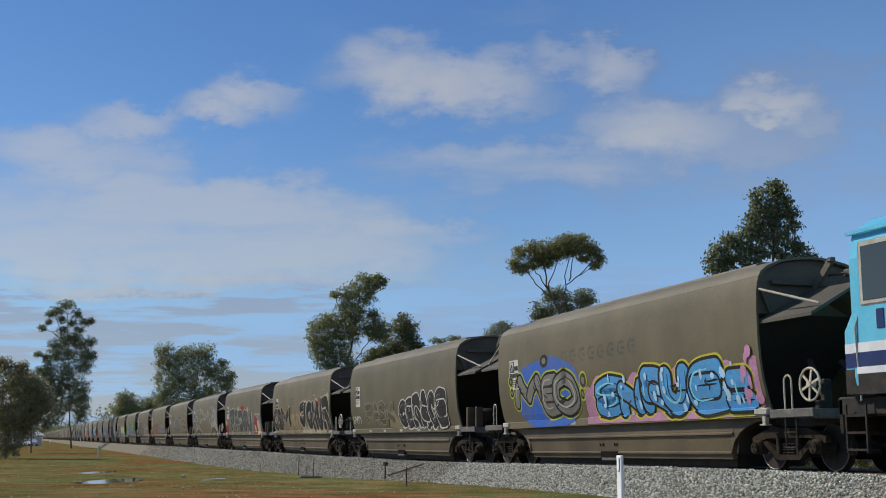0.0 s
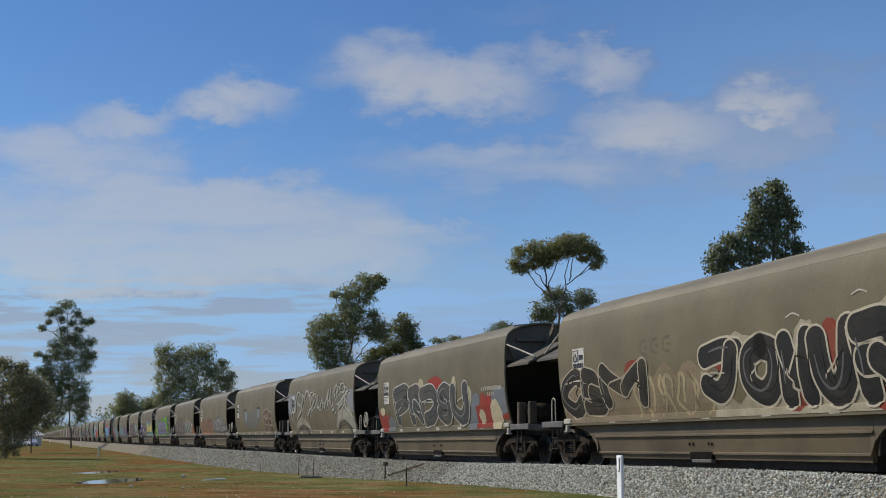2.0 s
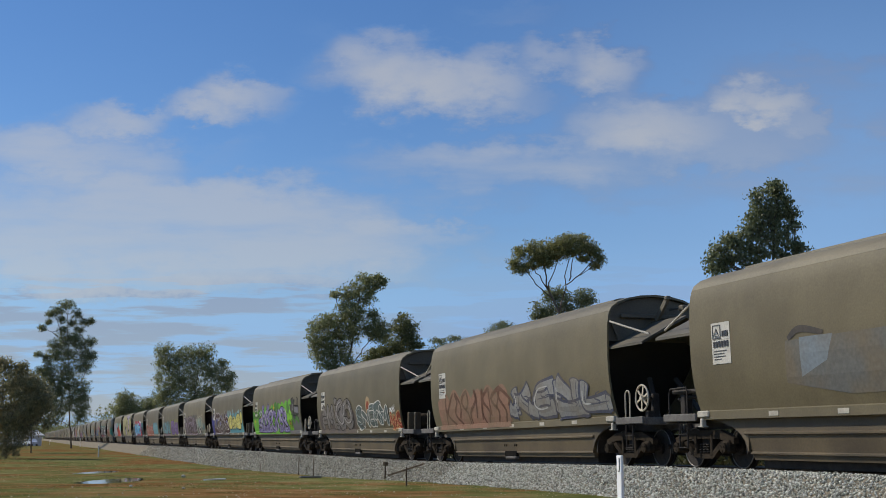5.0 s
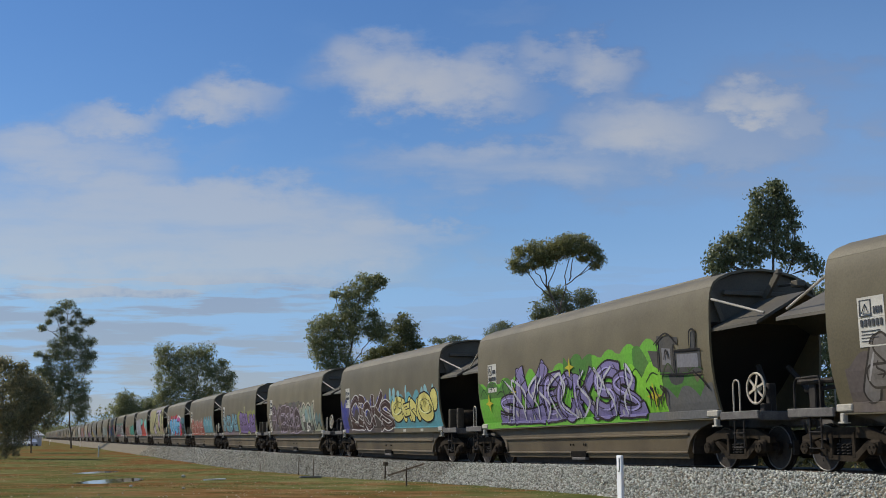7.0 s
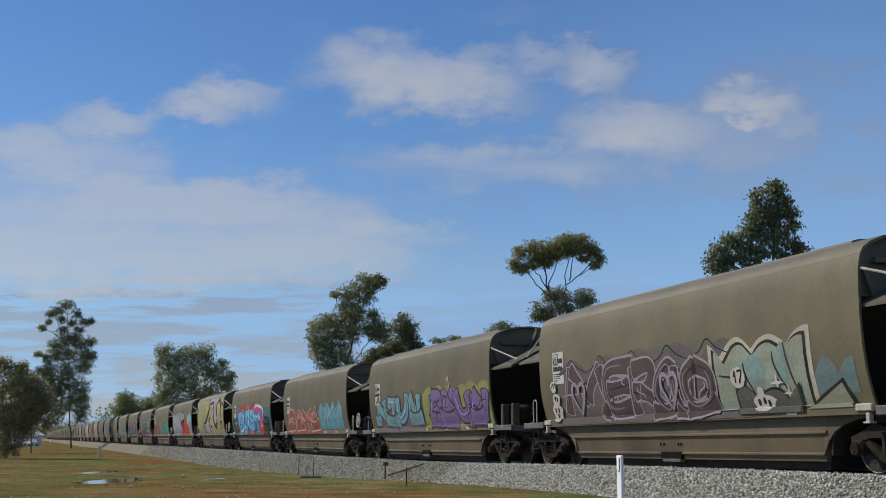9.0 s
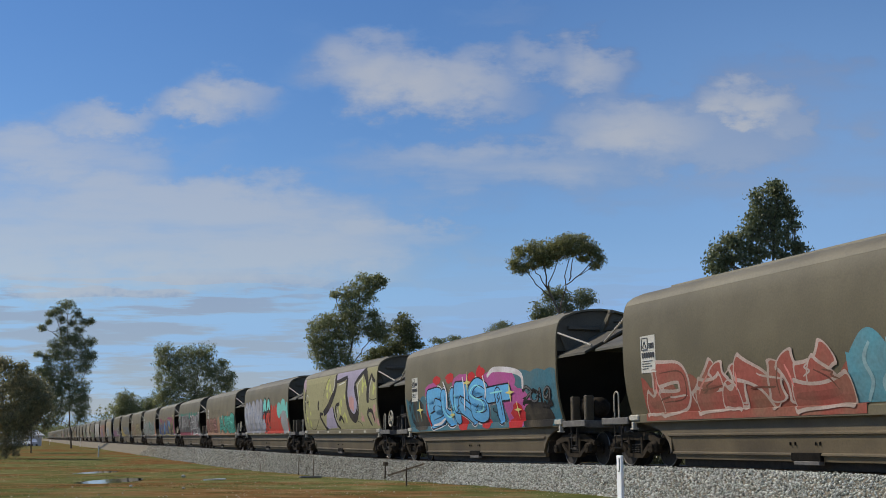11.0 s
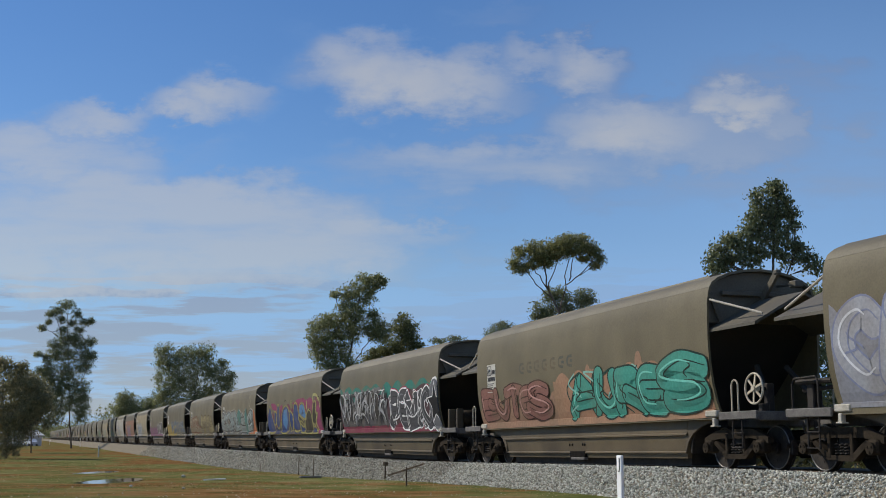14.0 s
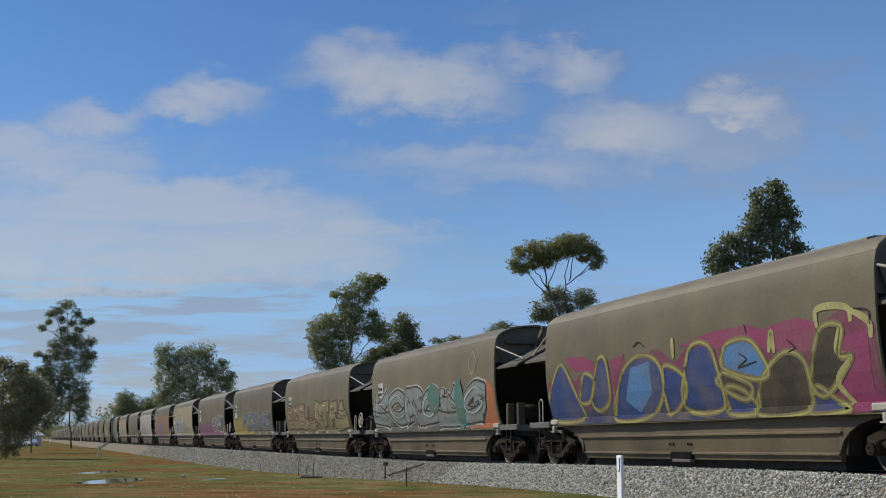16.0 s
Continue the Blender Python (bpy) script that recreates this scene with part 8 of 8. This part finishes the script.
gum_tree("far rounded gum tree behind the train", 10.1, 200, LEAF_GREY, 0.24,
         [(-0.0, 19.5, 1.63, 0.67), (1.1, 18.2, 2.12, 1.15), (-1.3, 18.2, 1.54, 0.96)],
         [[(0.0, -0.3), (0.1, 13.4), (0.1, 19.1)]], 1.1, 1.2, None)
gum_tree("umbrella-crowned gum tree with bare forked limbs", 8.1, 85, LEAF_OLIVE, 0.13,
         [(-2.5, 14.0, 0.61, 0.54), (-2.9, 13.2, 0.48, 0.54), (-2.4, 12.7, 0.61, 0.38), (-1.6, 14.3, 0.82, 0.61), (-1.2, 13.6, 0.95, 0.61), (-0.8, 14.3, 0.95, 0.65), (-0.3, 13.6, 0.82, 0.54), (0.4, 14.3, 0.82, 0.61), (0.8, 14.8, 0.82, 0.52), (1.5, 14.9, 0.82, 0.49), (2.2, 14.7, 0.65, 0.57), (1.7, 14.1, 0.95, 0.54), (2.5, 14.3, 0.68, 0.54), (3.0, 14.0, 0.54, 0.48), (3.4, 13.5, 0.34, 0.38), (3.0, 13.0, 0.41, 0.34), (2.3, 13.5, 0.48, 0.2), (-1.7, 13.0, 0.68, 0.3), (-0.6, 13.1, 0.54, 0.3), (0.1, 13.8, 0.82, 0.41), (1.0, 14.1, 0.68, 0.48), (0.5, 14.6, 0.61, 0.38), (-0.2, 14.0, 0.68, 0.54), (-0.8, 13.5, 0.68, 0.41)],
         [[(0.0, -0.5), (0.3, 7.9), (0.3, 9.4), (-0.2, 10.7), (-0.5, 11.5), (-0.7, 12.6), (-0.8, 13.3)], [(-0.2, 10.7), (-1.3, 11.6), (-2.0, 12.6)], [(-0.4, 11.4), (-0.2, 12.1), (0.4, 13.6)], [(0.3, 9.4), (0.9, 11.4), (0.8, 12.3), (1.2, 14.0)], [(0.9, 11.6), (1.9, 12.3), (2.8, 13.3)], [(1.1, 11.9), (1.3, 12.9), (1.5, 13.9)], [(-0.4, 11.2), (-1.1, 12.2), (-1.7, 12.9)], [(0.3, 9.6), (0.6, 10.5), (0.9, 11.4)]], 1.04, 1.7, None)
gum_tree("low grey-green gum tree behind the umbrella tree", 10.1, 96, LEAF_GREY, 0.18,
         [(-2.1, 11.0, 0.74, 0.74), (-2.4, 10.4, 0.62, 0.54), (-1.3, 12.0, 0.77, 0.62), (-0.7, 12.3, 0.92, 0.55), (-0.1, 11.8, 0.92, 0.77), (-1.2, 10.9, 0.92, 0.77), (0.2, 11.0, 0.77, 0.62), (1.4, 12.1, 0.74, 0.55), (1.9, 11.8, 0.65, 0.58), (1.2, 11.5, 0.77, 0.54), (-1.5, 10.3, 0.77, 0.46), (0.7, 10.4, 1.08, 0.46)],
         [[(0.0, -0.5), (0.1, 6.7), (-0.0, 10.9)], [(0.1, 8.6), (1.1, 10.4), (1.6, 11.8)]], 1.02, 0.9, None)
gum_tree("tall pointed gum tree with shiny hanging leaves", 17.0, 62, LEAF_GREY, 0.2,
         [(0.9, 14.0, 0.32, 0.22), (0.7, 13.7, 0.4, 0.28), (1.1, 13.7, 0.35, 0.28), (-0.1, 13.5, 0.26, 0.22), (0.0, 12.9, 0.4, 0.4), (0.8, 13.1, 0.5, 0.4), (1.4, 13.1, 0.28, 0.38), (-0.2, 12.4, 0.38, 0.38), (0.5, 12.4, 0.5, 0.45), (1.2, 12.5, 0.5, 0.45), (1.7, 12.5, 0.33, 0.38), (-0.4, 11.9, 0.33, 0.28), (0.1, 11.8, 0.5, 0.45), (0.8, 11.8, 0.55, 0.45), (1.6, 11.9, 0.42, 0.42), (-0.8, 11.4, 0.33, 0.38), (-0.2, 11.2, 0.5, 0.4), (0.5, 11.1, 0.5, 0.4), (1.2, 11.2, 0.5, 0.45), (1.7, 10.8, 0.4, 0.38), (-1.6, 11.1, 0.33, 0.28), (-1.7, 10.8, 0.43, 0.38), (-1.2, 10.8, 0.48, 0.43), (-0.6, 10.6, 0.48, 0.38), (-2.3, 10.5, 0.36, 0.32), (-2.4, 10.0, 0.38, 0.38), (-1.8, 10.1, 0.48, 0.43), (-1.2, 10.1, 0.48, 0.38), (-2.6, 9.5, 0.22, 0.22), (0.1, 10.4, 0.5, 0.4), (0.9, 10.4, 0.5, 0.38), (2.0, 10.7, 0.22, 0.22), (-2.1, 9.5, 0.4, 0.3), (-0.5, 9.9, 0.45, 0.35), (2.5, 10.1, 0.4, 0.4), (2.8, 9.5, 0.5, 0.45), (1.7, 10.0, 0.6, 0.45)],
         [[(0.0, -0.1), (0.1, 4.6), (0.5, 8.8), (0.7, 11.2), (0.9, 13.7)], [(0.3, 6.9), (-1.1, 9.4), (-2.0, 10.3)], [(0.3, 7.5), (1.6, 9.7), (1.8, 11.8)]], 1.05, 0.72, None)
gum_tree("low bushy gum tree close behind the line", 19.9, 66, LEAF_GREY, 0.24,
         [(-3.4, 8.0, 1.27, 1.27), (-0.9, 8.0, 1.59, 1.43), (1.4, 8.0, 1.14, 1.27), (-2.3, 5.4, 1.9, 1.59), (0.6, 5.4, 1.9, 1.59), (2.5, 5.4, 0.95, 1.59), (-0.8, 2.6, 2.54, 1.59), (2.0, 2.9, 1.59, 1.59)],
         [[(0.0, -0.2), (0.1, 2.9), (0.4, 7.4)]], 1.1, 1.2, None)

wagons, FLEET = [], 55
straight = build_wagon(False)
turned = build_wagon(True)
for i in range(FLEET):
    if i < 2:
        wagons.append((straight, turned)[i])
    else:
        wagons.append(copy_thing((straight, turned)[i % 2], pose(0, 0, 0)))
decorate(wagons)
LOOKS = ["blue bubble-letter graffiti outlined in yellow", "dark letters outlined in cream", "dark letters edged cream and red",
         "charcoal letters among red and grey blobs", "pale looping graffiti strokes", "a small red-brown outlined tag", "pink and grey graffiti",
         "grey, slate and rust-red graffiti letters", "purple letters on a green painted hedge", "white-lined and yellow graffiti letters",
         "mauve and pale green graffiti", "teal and purple graffiti letters", "red and teal graffiti", "bright blue letters on teal and pink",
         "khaki side and bold black strokes", "grey, red and turquoise graffiti", "salmon and sea-green graffiti letters",
         "grey and white-outlined letters and a star", "blue and magenta graffiti edged in yellow", "grey letters and an orange end", "tan graffiti letters",
         "ochre and slate-blue graffiti", "plum and white graffiti"]
for w, words in zip(wagons, LOOKS):
    tagged(w, "brown grain hopper wagon with " + words)
loco = build_loco()


# ---- what moves ----
def wagon_pose(x, half=6.66):
    a, b = rail_z(x + half), rail_z(x - half)
    return pose(x, 0, (a + b) / 2, 0, -math.degrees(math.atan2(a - b, 2 * half)), 0)


def motions():
    turn = -math.degrees(HEADING) + 90
    walk(clouds, [(t, pose(EYE.x, EYE.y, EYE.z, 0, 0, turn + (t - 9) * 0.102)) for t in (0, 4, 8, 12, 16)])
    # the film takes 25 pictures a second: each moment shows the last one taken
    times = [0.5 * i for i in range(33)]
    gone = {t: travelled(math.floor(25 * t + 1e-6) / 25) for t in times}
    for i, w in enumerate(wagons):
        walk(w, [(t, wagon_pose(-25.414 - PITCH * i + gone[t])) for t in times])

    walk(loco, [(t, wagon_pose(-25.414 + PITCH / 2 + 9.05 + gone[t], 5.6)) for t in times])
    # wheels that stand alike on their bogies roll alike, and share one run of keys
    keyed = {}
    for w in (*wagons, loco):
        for axle in [o for o in w.children_recursive if o.name.startswith("wheelset")]:
            place = (round(axle.location.x, 2), round(axle.location.z, 2))
            if place not in keyed:
                spin = 360 / (2 * math.pi * 0.42)
                walk(axle, [(i / FPS, pose(place[0], 0, place[1], 0, spin * travelled(i / FPS), 0)) for i in range(16 * FPS + 1)])
                keyed[place] = axle.animation_data
            else:
                axle.rotation_mode = "QUATERNION"
                own = axle.animation_data_create()
                own.action, own.action_slot = keyed[place].action, keyed[place].action_slot


motions()
